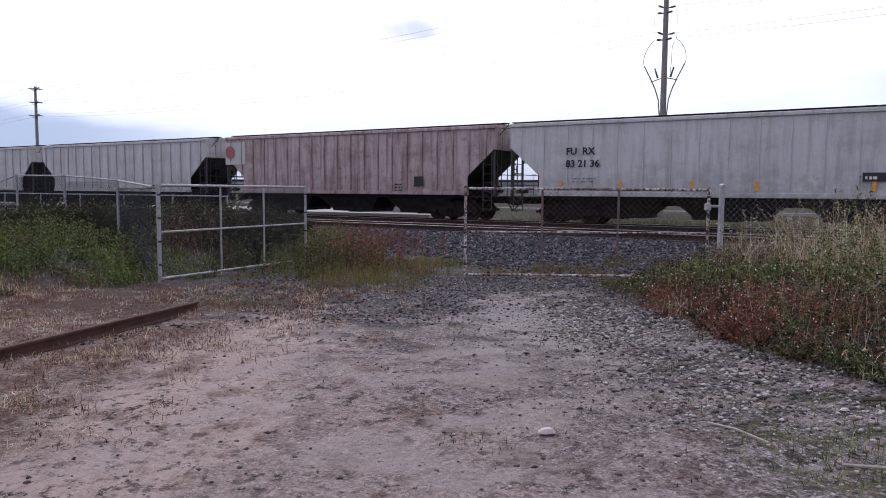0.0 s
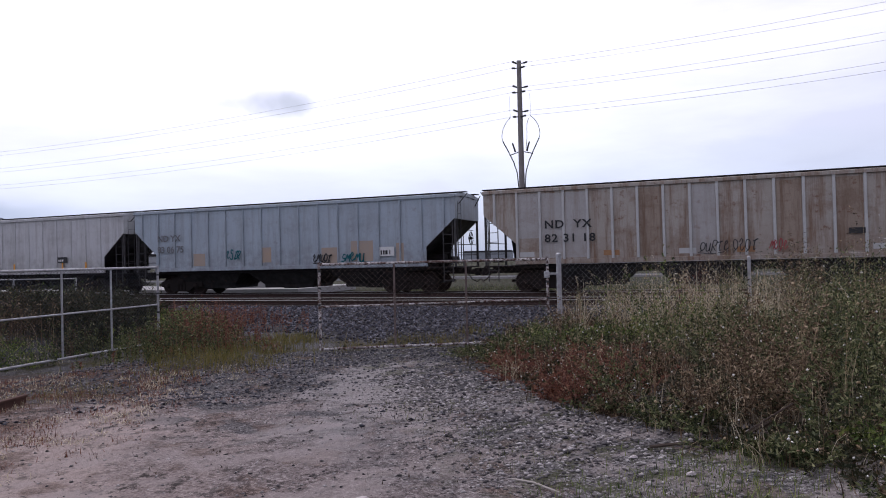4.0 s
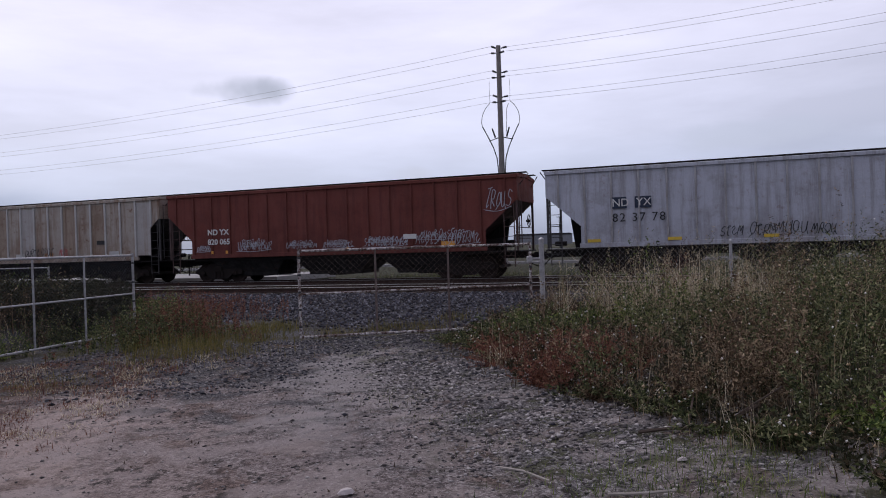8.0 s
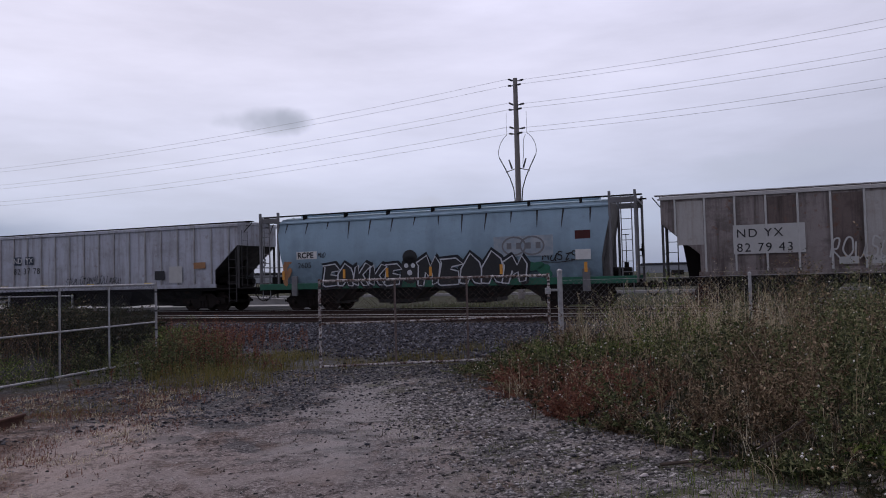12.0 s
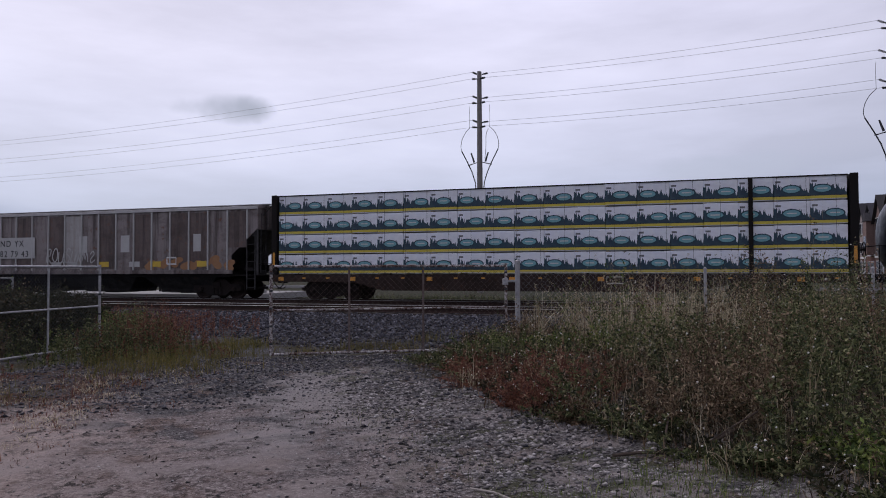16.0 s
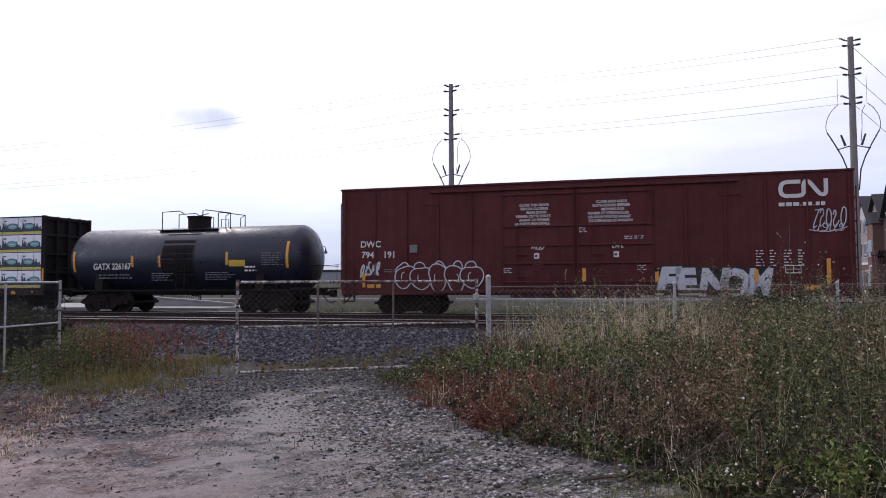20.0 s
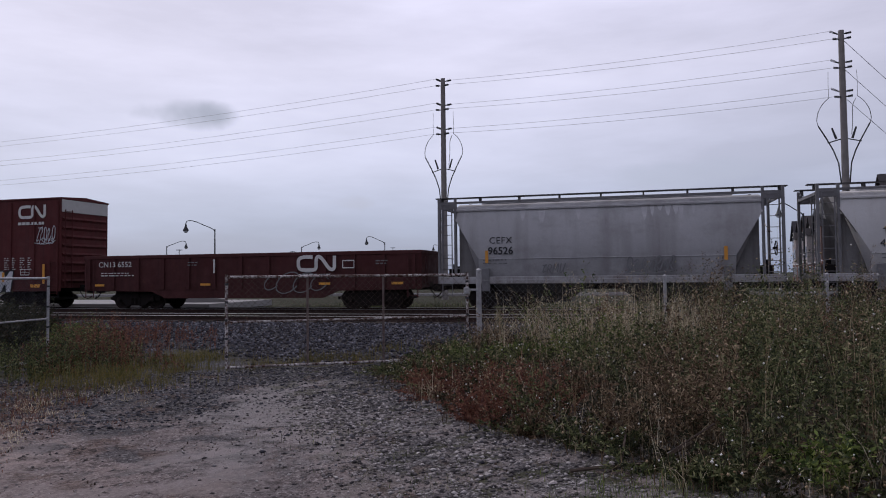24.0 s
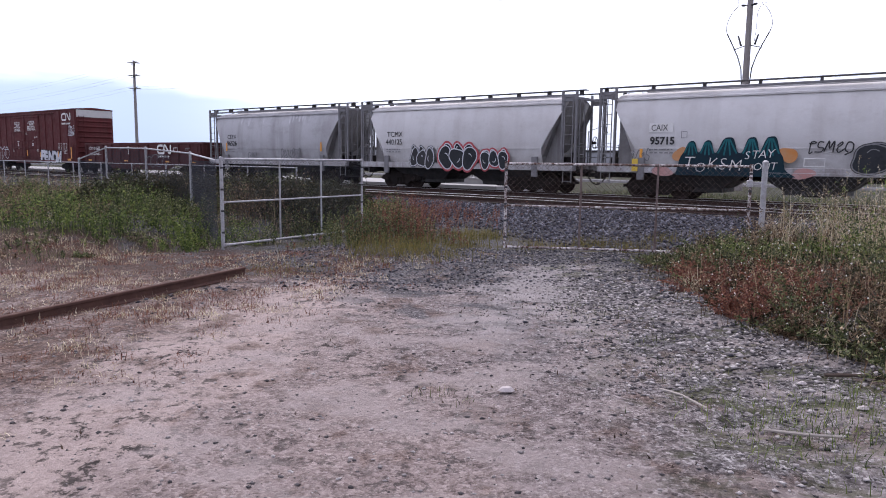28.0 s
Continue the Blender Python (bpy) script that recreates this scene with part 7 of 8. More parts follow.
plate(car, "brown_panel", h - 2.4, 2.5, h - 1.8, 3.1, M["gon_red"], -1.592)
plate(car, "brown_panel", h - 2.4, 1.95, h - 1.8, 2.35, M["white"], y)
amber_row(car, (-h + 1.45, -h + 4.6, -h + 6.7, 0.1, 3.2, h - 2.0), 1.45, 1.85, y - 0.032)
for q, (gx, gz) in enumerate(((-0.2, 1.6), (4.55, 1.75), (5.0, 1.55))):
    g = G()
    blob(g, gx, gz, 0.32, 0.22, y - 0.004, random.Random(q + 3), 0.25)
    part("green_spray", g, M["green"], car, "green spray beside the graffiti")
# soot-stained hopper
car, h = ribbed_hopper(95.85, 113.5, "side_dirty", "slope_dark", "soot-stained grey covered hopper with pale ribs and scrawls", ribs=17, rib_key="pale_panel", rib_w=0.07, boards="side_grey2", chord="pale_chord")
pitch = 2 * (h - 0.05) / 17
for k, key in ((0, "bay_grey"), (3, "bay_soot_brown"), (5, "bay_soot_brown"), (6, "bay_grey"), (8, "bay_soot_brown"), (10, "bay_soot_brown"), (12, "bay_soot_brown"), (13, "bay_soot_brown"), (15, "bay_soot_brown")):
    x = -h + 0.05 + pitch * (k + 0.5)
    plate(car, "bay_sheet", x + 0.05, 1.42 if 0 < k < 14 else 2.35, x + pitch - 0.05, 3.98, M[key], -1.5605, "side sheet stained apart from its neighbours", 0.003)
for k in range(7):
    g = G()
    blob(g, 3.0 + 0.72 * k, 1.55 + 0.08 * (k % 3), 0.34, 0.20 + 0.05 * (k % 2), -1.5655 - 0.0003 * k, random.Random(k), 0.3)
    part("rust_bloom", g, M["orange_rust"], car, "orange rust bloom along the sill")
plate(car, "mark_panel", -h + 2.55, 1.95, -h + 4.9, 3.0, M["pale_panel"], -1.615, "pale repainted mark panel")
letters("ND YX", car, -h + 2.65, 2.55, 0.44, M["ink"], Y0 - 0.004, gap=1.2)
letters("82 79 43", car, -h + 2.65, 2.03, 0.44, M["ink"], Y0 - 0.004, gap=1.2)
scrawl(car, -3.2, 1.7, 3.0, 0.7, 8, M["pale_panel"], Y0, 91, 0.06)
for x, mm in ((-2.9, "pale_panel"), (-1.9, "pale_panel"), (0.0, "yellow"), (1.8, "pale_panel"), (3.0, "yellow"), (5.6, "yellow")):
    plate(car, "pale_patch", x, 1.5, x + 0.6, 1.75, M[mm], -1.566)
g = G()
ribbon(g, [(4.0, 1.62), (4.5, 1.62), (4.5, 1.92), (4.0, 1.92), (4.0, 1.62)], 0.08, Y0)
part("tally_frame", g, M["white"], car)
for x, w in ((1.3, 0.5), (-1.2, 0.5), (5.4, 0.4)):
    plate(car, "pale_patch", x, 2.2, x + w, 3.0, M["pale_panel"], -1.566)
centerbeam(114.2, 137.1)
tank_car(138.15, 150.7)
boxcar(152.5, 171.75)
gondola(173.1, 189.35)
car, h = round_hopper(190.0, 202.9, "barrel_grey", "slope_grey", "streaked silver-grey two-bay covered hopper", 0.95, 4.20, 1.30, "end_steel", "frame_grey", 2)
y = -1.60
letters("CEFX", car, -h + 2.15, 2.62, 0.36, M["ink"], y, gap=1.1)
letters("96526", car, -h + 2.10, 2.20, 0.40, M["ink"], y, bold=0.008)
bars(car, -h + 1.9, 1.95, 1.2, 2, M["grey_ink"], y, 0.06, 0.13, 3)
scrawl(car, 0.9, 1.5, 1.7, 0.5, 7, M["grey_ink"], y - 0.004, 101, 0.06)
scrawl(car, -2.3, 1.45, 0.9, 0.4, 4, M["grey_ink"], y - 0.004, 102, 0.05)
amber_row(car, (-h + 2.05, h - 2.05), 1.85, 2.35, y)
# chalky white runs below the roof edge
streaks = random.Random(6)
for k in range(11):
    x = streaks.uniform(-h + 1.6, h - 1.6) if k > 4 else 1.6 + 0.28 * k
    lens, wide = streaks.uniform(0.25, 0.7), streaks.uniform(0.10, 0.26)
    g = G()
    rows = [(3.98 - lens * q, wide * (1 - q) ** 0.6 + 0.02) for q in (0, 0.25, 0.5, 0.75, 1.0)]
    for (z1, w1), (z0, w0) in zip(rows, rows[1:]):
        yy = [-np.interp(z, (2.8, 3.2, 3.6, 3.9, 4.0), (1.58, 1.54, 1.46, 1.36, 1.32)) - 0.006 for z in (z0, z1)]
        g.add([(x - w0 / 2, yy[0], z0), (x + w0 / 2, yy[0], z0), (x + w1 / 2, yy[1], z1), (x - w1 / 2, yy[1], z1)], [(0, 1, 2, 3)])
    part("chalk_run", g, M["chalk"], car, "chalky pale run below the roof edge")
car, h = round_hopper(203.85, 216.75, "barrel_pale", "slope_grey", "pale grey covered hopper with black and red graffiti", 0.95, 4.20, 1.30, "end_steel", "frame_grey", 2)
letters("TCMX", car, -h + 2.05, 2.62, 0.36, M["ink"], y, gap=1.1)
letters("440125", car, -h + 1.95, 2.22, 0.38, M["ink"], y)
bars(car, -h + 2.0, 1.95, 1.2, 2, M["grey_ink"], y, 0.06, 0.13, 3)
bubbles(car, -h + 3.70, 1.08, 1.45, 1.05, 3, M["ink"], M["silver"], y - 0.01, 111, M["soot"], "black bubble graffiti with pale outline", 0.045, 0.06)
bubbles(car, -0.90, 1.08, 2.15, 1.15, 3, M["soot"], M["silver"], y - 0.012, 112, M["red_spray"], "black bubble graffiti edged in red", 0.05, 0.12)
bubbles(car, 1.55, 1.15, 1.50, 0.80, 3, M["soot"], M["silver"], y - 0.010, 113, M["red_spray"], "black bubble graffiti edged in red", 0.045, 0.10)
car, h = round_hopper(217.7, 234.2, "barrel_pale", "slope_grey", "pale grey covered hopper with teal block graffiti", 0.95, 4.22, 1.30, "end_steel", "frame_grey", 3)
plate(car, "mark_panel", -h + 2.30, 2.66, -h + 3.28, 3.0, M["white"], y)
letters("CAIX", car, -h + 2.38, 2.71, 0.34, M["ink"], y - 0.01, wide=0.86)
letters("95715", car, -h + 2.35, 2.18, 0.40, M["ink"], y, bold=0.015)
bars(car, -h + 2.35, 1.95, 1.2, 2, M["grey_ink"], y, 0.06, 0.13, 3)
g = G()
ribbon(g, [(-h + 3.6, 2.42), (-h + 3.82, 2.42), (-h + 3.82, 2.66), (-h + 3.6, 2.66), (-h + 3.6, 2.42)], 0.025, y)
part("tally_frame", g, M["grey_ink"], car)
rr = random.Random(121)
for x, w in ((-h + 3.62, 0.30), (-h + 7.45, 0.32)):
    g = G()
    blob(g, x, 1.78, w, 0.28, y - 0.002, rr)
    part("orange_spray", g, M["orange_spray"], car, "soft orange spray beside the graffiti")
for x, w in ((-h + 2.9, 0.45), (-h + 8.0, 0.4)):
    g = G()
    blob(g, x, 1.12, w, 0.18, y - 0.004, rr)
    part("red_spray", g, M["pink_spray"], car, "washed red spray low on the side")
DOMES = ((4.00, 0.28, 2.30), (4.62, 0.28, 2.32), (5.36, 0.40, 2.42), (6.20, 0.32, 2.42), (6.86, 0.36, 2.44))
edge = [(-h + 3.42, 1.0), (-h + 3.50, 1.25), (-h + 3.58, 1.62)]
for x, w, top_z in DOMES:
    edge += [(-h + x - w * 0.92, 1.90), (-h + x - w * 0.45, top_z - 0.10), (-h + x, top_z), (-h + x + w * 0.55, top_z - 0.06), (-h + x + w * 0.92, 1.90)]
edge = smooth_line(edge + [(-h + 7.32, 1.66), (-h + 7.40, 1.25), (-h + 7.75, 1.0)], 4)
coat = part("graffiti", G().add([(px, y - 0.010, pz) for px, pz in edge] + [(px, y - 0.010, 0.98) for px, pz in edge], [(k, k + 1, len(edge) + k + 1, len(edge) + k) for k in range(len(edge) - 1)]), M["midnight"], car, "dark teal domed graffiti under white letters")
for x, w, top_z in DOMES:
    x -= h
    for d in (-0.9, -0.3, 0.3, 0.9):
        g = G()
        ribbon(g, smooth_line([(x + d * w * 0.95, 1.72 + 0.12 * abs(d)), (x + d * w * 0.62, 2.05), (x + d * w * 0.2, top_z - 0.06)], 4), 0.06, y - 0.016)
        part("teal_stroke", g, M["teal"], coat, "teal spray stroke")
for ch, x, z, size in (("T", -h + 3.70, 1.20, 0.74), ("O", -h + 4.16, 1.12, 0.52), ("K", -h + 4.62, 1.22, 0.66), ("S", -h + 5.06, 1.22, 0.64), ("M", -h + 5.42, 1.18, 0.62), ("S", -h + 5.98, 1.62, 0.42), ("T", -h + 6.22, 1.64, 0.44), ("A", -h + 6.46, 1.66, 0.44), ("Y", -h + 6.74, 1.68, 0.44), ("O", -h + 6.30, 1.22, 0.38), ("U", -h + 6.60, 1.22, 0.40), ("T", -h + 6.88, 1.24, 0.40)):
    letters(ch, coat, x, z, size, M["white"], y - 0.03, "white_letter", -0.012 if size > 0.45 else -0.004, 1.0, "", 0.16)
scrawl(car, -h + 8.0, 1.85, 1.5, 0.50, 5, M["ink"], y - 0.004, 124, 0.05)
bubbles(car, -h + 9.5, 1.15, 2.4, 1.05, 2, M["soot"], M["grey_ink"], y - 0.01, 125, M["ink"], "black bubble graffiti", 0.04, 0.05)
g = G()
ribbon(g, [(-h + 8.0, 1.38), (-h + 8.65, 1.38), (-h + 8.65, 1.66), (-h + 8.0, 1.66), (-h + 8.0, 1.38)], 0.035, y - 0.004)
part("tally_frame", g, M["white"], car)
scrawl(car, -h + 1.55, 1.5, 0.8, 0.5, 4, M["grey_ink"], y - 0.004, 126, 0.05)
amber_row(car, (-h + 2.0,), 1.35, 2.0, y)
plate(car, "yellow_stencil", -h + 1.65, 1.1, -h + 1.9, 1.6, M["yellow"], -1.64)


# ---- beyond the tracks ----
def beyond():
    pale = plain("pale_concrete", (0.34, 0.335, 0.33), (0.24, 0.235, 0.23), 0.9, s=1.2)
    asphalt = plain("old_asphalt", (0.10, 0.10, 0.105), (0.07, 0.07, 0.075), 0.9, s=2.0)

    def slab(name, u0, u1, v0, v1, z, mat, label, thick=0.35):
        g = G()
        pts = [tk(u0, v0), tk(u1, v0), tk(u1, v1), tk(u0, v1)]
        g.prism([(p.x, p.y) for p in pts], z - thick, z, "xy")
        return tagged(part(name, g, mat), label, "paving", kind="structure")

    slab("platform_apron", -140, -21.5, 34.2, 41.0, 0.42, pale, "pale concrete apron beyond the tracks")
    slab("road_far", -300, 260, 62.0, 70.0, 0.06, asphalt, "grey road running behind the railway", 0.2)
    slab("kerb_far", -300, 260, 61.6, 62.0, 0.18, pale, "pale kerb along the far road", 0.3)
    # low ramp wall and black railing on the apron
    ramp = thing("ramp_wall", "low pale concrete ramp beside the tracks", "ramp", at=Matrix.Translation(tk(-22, 36.5)) @ Matrix.Rotation(TH, 4, "Z"))
    part("wall", G().prism([(-6.5, 0.2), (0.0, 0.2), (0.0, 0.55), (-6.5, 1.0)], 0, 0.25), pale, ramp)
    part("coping", G().prism([(-6.5, 1.0), (0.0, 0.55), (0.0, 0.62), (-6.5, 1.07)], -0.04, 0.29), pale, ramp)
    fence = thing("picket_railing", "black steel picket railing on the apron", "railing", at=Matrix.Translation(tk(-30.5, 38.0, 0.42)) @ Matrix.Rotation(TH, 4, "Z"))
    for z in (0.12, 1.25):
        part("rail", G().box((0, -0.02, z), (5.4, 0.02, z + 0.05)), M["black"], fence)
    picket = G().box((-0.011, -0.011, 0.1), (0.011, 0.011, 1.28)).mesh("picket", M["black"])
    for k in range(45):
        part("picket", picket, None, fence).location = (0.06 + k * 0.12, 0, 0)
    for k in range(3):
        part("post", G().box((k * 2.67 - 0.04, -0.04, 0), (k * 2.67 + 0.04, 0.04, 1.4), 0.006), M["black"], fence)

    # street lamps with a curved arm and a bell-shaped head
    iron = plain("dark_lamp_iron", (0.035, 0.038, 0.042), None, 0.5, 0.3)
    glass = plain("frosted_lamp_glass", (0.65, 0.66, 0.68), None, 0.4)

    def lamp(x, y, high, face):
        t = thing("street_lamp", "dark street lamp with a curved arm and bell head", "street lamp", "street lamps", at=Matrix.Translation((x, y, 0)) @ Matrix.Rotation(radians(face), 4, "Z"))
        part("pole", G().cyl((0, 0, 0), (0, 0, high - 0.2), 0.11, 10, 0.07), iron, t, smooth=True)
        arc = [(0, 0, high - 0.5), (-0.35, 0, high - 0.15), (-1.1, 0, high + 0.15), (-2.0, 0, high + 0.55), (-2.6, 0, high + 0.7), (-3.1, 0, high + 0.65), (-3.25, 0, high + 0.35)]
        part("arm", G().tube([(p, 0, q) for p, q in smooth_line([(a[0], a[2]) for a in arc], 4)], 0.05, 7), iron, t, smooth=True)
        n = 14
        rings = [[(-3.25 + r * math.cos(2 * math.pi * k / n), r * math.sin(2 * math.pi * k / n), high + z) for k in range(n)] for r, z in ((0.05, 0.40), (0.10, 0.2), (0.16, -0.05), (0.22, -0.2), (0.36, -0.42), (0.34, -0.45))]
        part("head", G().loft(rings), iron, t, "dark bell-shaped lamp head", True)
        rings = [[(-3.25 + r * math.cos(2 * math.pi * k / n), r * math.sin(2 * math.pi * k / n), high + z) for k in range(n)] for r, z in ((0.28, -0.45), (0.24, -0.62), (0.10, -0.72))]
        part("globe", G().loft(rings), glass, t, "pale glass lamp globe", True)

    for x, y, high, face in ((-4.7, 87.9, 7.8, 12), (52.6, 59.1, 7.8, 8), (67.3, 107.0, 7.8, 190), (-15.8, 135.0, 7.8, 190), (7.8, 133.0, 7.6, 190), (21.0, 119.4, 7.8, 10), (-45.6, 96.8, 7.8, 190), (40.0, 150.0, 7.8, 10)):
        lamp(x, y, high, face)

    # row of three-storey town houses
    brick = by_random("brown_brick", [(0.15, 0.075, 0.06), (0.20, 0.11, 0.085), (0.13, 0.085, 0.075)], 0.9)
    siding = by_random("pale_siding", [(0.58, 0.58, 0.58), (0.17, 0.10, 0.08), (0.60, 0.60, 0.60), (0.13, 0.085, 0.07), (0.30, 0.24, 0.20)], 0.85)
    roof = by_random("dark_shingles", [(0.045, 0.045, 0.055), (0.06, 0.055, 0.055)], 0.9)
    trim = plain("white_trim", (0.72, 0.72, 0.72), None, 0.7)
    pane = plain("dark_window_glass", (0.03, 0.035, 0.045), None, 0.15)

    def town_house(m, w, deep, eave, ridge, wall, label, bay=True):
        """x along the front, front at y = 0 facing -y."""
        t = thing("town_house", label, "house", "town houses", at=m)
        part("lower_wall", G().box((0, 0, 0), (w, deep, eave * 0.42)), brick, t)
        part("upper_wall", G().box((0, 0.02, eave * 0.42), (w, deep, eave)), wall, t)
        part("gable", G().prism([(0.1, eave), (w - 0.1, eave), (w / 2, ridge)], 0.02, 0.3), wall, t)
        part("roof", G().prism([(-0.35, eave - 0.15), (w / 2, ridge + 0.1), (w + 0.35, eave - 0.15), (w + 0.35, eave), (w / 2, ridge + 0.3), (-0.35, eave)], -0.35, deep), roof, t)
        part("band", G().box((-0.05, -0.08, eave * 0.42 - 0.12), (w + 0.05, 0.02, eave * 0.42 + 0.12)), trim, t)
        for z in (1.1, eave * 0.42 + 0.7, eave * 0.42 + 3.4):
            if z + 1.6 > eave + 0.6:
                continue
            for x in (w * 0.16, w * 0.60):
                fr = part("window", G().box((x - 0.08, -0.06, z - 0.08), (x + w * 0.26 + 0.08, 0.03, z + 1.58)), trim, t)
                part("pane", G().box((x, -0.075, z), (x + w * 0.13 - 0.03, -0.05, z + 1.5)), pane, fr)
                part("pane", G().box((x + w * 0.13 + 0.03, -0.075, z), (x + w * 0.26, -0.05, z + 1.5)), pane, fr)
        if bay:
            b = part("bay", G().box((w * 0.55, -0.9, eave * 0.42), (w * 0.95, 0.02, eave - 0.3)), wall, t)
            part("bay_roof", G().prism([(w * 0.5, eave - 0.3), (w, eave - 0.3), (w * 0.75, eave + 0.9)], -1.0, 0.2), roof, b)
            part("bay_pane", G().box((w * 0.62, -0.93, eave * 0.42 + 0.8), (w * 0.88, -0.89, eave * 0.42 + 2.5)), pane, b)
            part("porch_post", G().box((w * 0.57, -0.85, 0), (w * 0.60, -0.75, eave * 0.42)), trim, b)
        return t

    a, b = Vector((52.0, 46.5, 0)), Vector((96.0, 111.0, 0))
    d = (b - a).normalized()
    ang = math.atan2(-d.y, -d.x)
    n = 12
    w = (b - a).length / n
    for k in range(n):
        p = a + d * w * (k + 1)
        town_house(Matrix.Translation(p) @ Matrix.Rotation(ang, 4, "Z"), w - 0.1, 10, 7.6 if k % 3 else 8.2, 10.2 + 0.5 * (k % 2), siding, "narrow town house with gable, bay and dark shingle roof", k % 2 == 0)
    # flat far sheds and thin masts on the horizon
    grey = by_random("far_shed_walls", [(0.30, 0.32, 0.35), (0.42, 0.43, 0.45), (0.24, 0.25, 0.28)], 0.9)
    r = random.Random(5)
    for k in range(16):
        az = radians(-38 + k * 6.3 + r.uniform(-1.5, 1.5))
        dist = r.uniform(480, 700)
        s = thing("far_shed", "low grey shed on the flat horizon", "building", "far sheds", at=Matrix.Translation((dist * math.sin(az), dist * math.cos(az), 0)) @ Matrix.Rotation(-az, 4, "Z"))
        ln, ht = r.uniform(25, 70), r.uniform(5, 9)
        part("wall", G().box((-ln / 2, 0, 0), (ln / 2, 20, ht)), grey, s)
        part("roof", G().prism([(-ln / 2 - 1, ht), (ln / 2 + 1, ht), (ln / 2 - 2, ht + 1.6), (-ln / 2 + 2, ht + 1.6)], -0.5, 20.5), roof, s)
    for k in range(14):
        az = radians(-20 + k * 4.4 + r.uniform(-1, 1))
        dist = r.uniform(170, 330)
        m = thing("far_mast", "thin dark lamp mast far off", "mast", "far masts", at=Matrix.Translation((dist * math.sin(az), dist * math.cos(az), 0)))
        hh = r.uniform(9, 13)
        part("mast", G().cyl((0, 0, 0), (0, 0, hh), 0.16, 6, 0.1), iron, m)
        part("cross_arm", G().box((-0.9, -0.1, hh - 0.3), (0.9, 0.1, hh - 0.1)), iron, m)


beyond()


# ---- plants ----
def leaf_mat(name, colours):
    """Leaf colours by piece and by drifting patches; thin leaves let some light through."""
    t = Tree(name, 0.7)
    n = len(colours)
    f = t.math("ADD", t.math("MULTIPLY", t.island(), 0.75), t.math("MULTIPLY", t.noise(1.1, 4.0), 0.25))
    c = t.ramp(f, *[(i / (n - 1), c) for i, c in enumerate(colours)])
    m = t.out(c)
    thin = t.n.new("ShaderNodeBsdfTranslucent")
    t.l.new(t.b.inputs["Base Color"].links[0].from_socket, thin.inputs[0])
    both = t.n.new("ShaderNodeMixShader")
    both.inputs[0].default_value = 0.16
    t.l.new(t.b.outputs[0], both.inputs[1])
    t.l.new(thin.outputs[0], both.inputs[2])
    end = [k for k in t.n if k.bl_idname == "ShaderNodeOutputMaterial"][0]
    t.l.new(both.outputs[0], end.inputs[0])
    return m


GREEN = leaf_mat("weed_leaves", [(0.012, 0.018, 0.009), (0.040, 0.051, 0.024), (0.120, 0.138, 0.056), (0.36, 0.34, 0.18)])
LUSH = leaf_mat("fresh_leaves", [(0.020, 0.034, 0.011), (0.052, 0.082, 0.024), (0.155, 0.205, 0.054), (0.32, 0.35, 0.10)])
BROWN = leaf_mat("withered_weeds", [(0.020, 0.014, 0.010), (0.070, 0.046, 0.030), (0.185, 0.125, 0.078), (0.50, 0.39, 0.26)])
RUSSET = leaf_mat("russet_weeds", [(0.034, 0.014, 0.012), (0.110, 0.044, 0.034), (0.21, 0.085, 0.056), (0.30, 0.18, 0.11)])
STRAW = leaf_mat("straw_grass", [(0.18, 0.135, 0.078), (0.40, 0.32, 0.20), (0.74, 0.66, 0.50), (0.30, 0.24, 0.135)])
GOLD = leaf_mat("yellowing_grass", [(0.070, 0.078, 0.022), (0.155, 0.135, 0.042), (0.26, 0.195, 0.075)])
DEADLEAF = leaf_mat("dead_leaves", [(0.019, 0.015, 0.011), (0.046, 0.031, 0.023), (0.131, 0.096, 0.074), (0.033, 0.023, 0.018)])
# near-black greens: dark weeds, and painted shade between plants of the bank
DEEP = leaf_mat("dark_and_shade_leaves", [(0.012, 0.015, 0.008), (0.024, 0.029, 0.014), (0.044, 0.042, 0.021), (0.080, 0.058, 0.038)])
TAN = leaf_mat("tan_seed_stems", [(0.11, 0.074, 0.042), (0.28, 0.20, 0.115), (0.52, 0.41, 0.27), (0.19, 0.14, 0.072)])
PETAL = by_random("small_pale_flowers", [(0.55, 0.53, 0.48), (0.80, 0.78, 0.75)], 0.8, True)


def strips(x, y, z, h, w, lean, segs=3, droop=0.5, fan=None):
    """Tapering blades: rows of (2 * segs + 1) points each."""
    n = len(x)
    a = RNG.random(n) * 6.283
    side = np.stack([np.cos(a), np.sin(a), np.zeros(n)], 1)
    b = RNG.random(n) * 6.283
    way = np.stack([np.cos(b), np.sin(b), np.zeros(n)], 1) * (lean * h)[:, None]
    if fan is not None:
        way = np.concatenate([fan, np.zeros((n, 1))], 1) + 0.25 * way
    base = np.stack([x, y, z], 1)
    rows = []
    for k in range(segs + 1):
        t = k / segs
        c = base + way * (t**2) + np.array([0, 0, 1.0]) * (h * t * (1 - droop * lean * t))[:, None]
        ww = (w * (1 - t) ** 0.7 * 0.5)[:, None]
        rows.append(c - side * ww)
        rows.append(c + side * ww)
    v = np.stack(rows, 1)
    per = 2 * (segs + 1)
    q = np.array([(2 * k, 2 * k + 1, 2 * k + 3, 2 * k + 2) for k in range(segs)])
    f = (q[None] + per * np.arange(n)[:, None, None]).reshape(-1, 4)
    return v.reshape(-1, 3), f, way, base


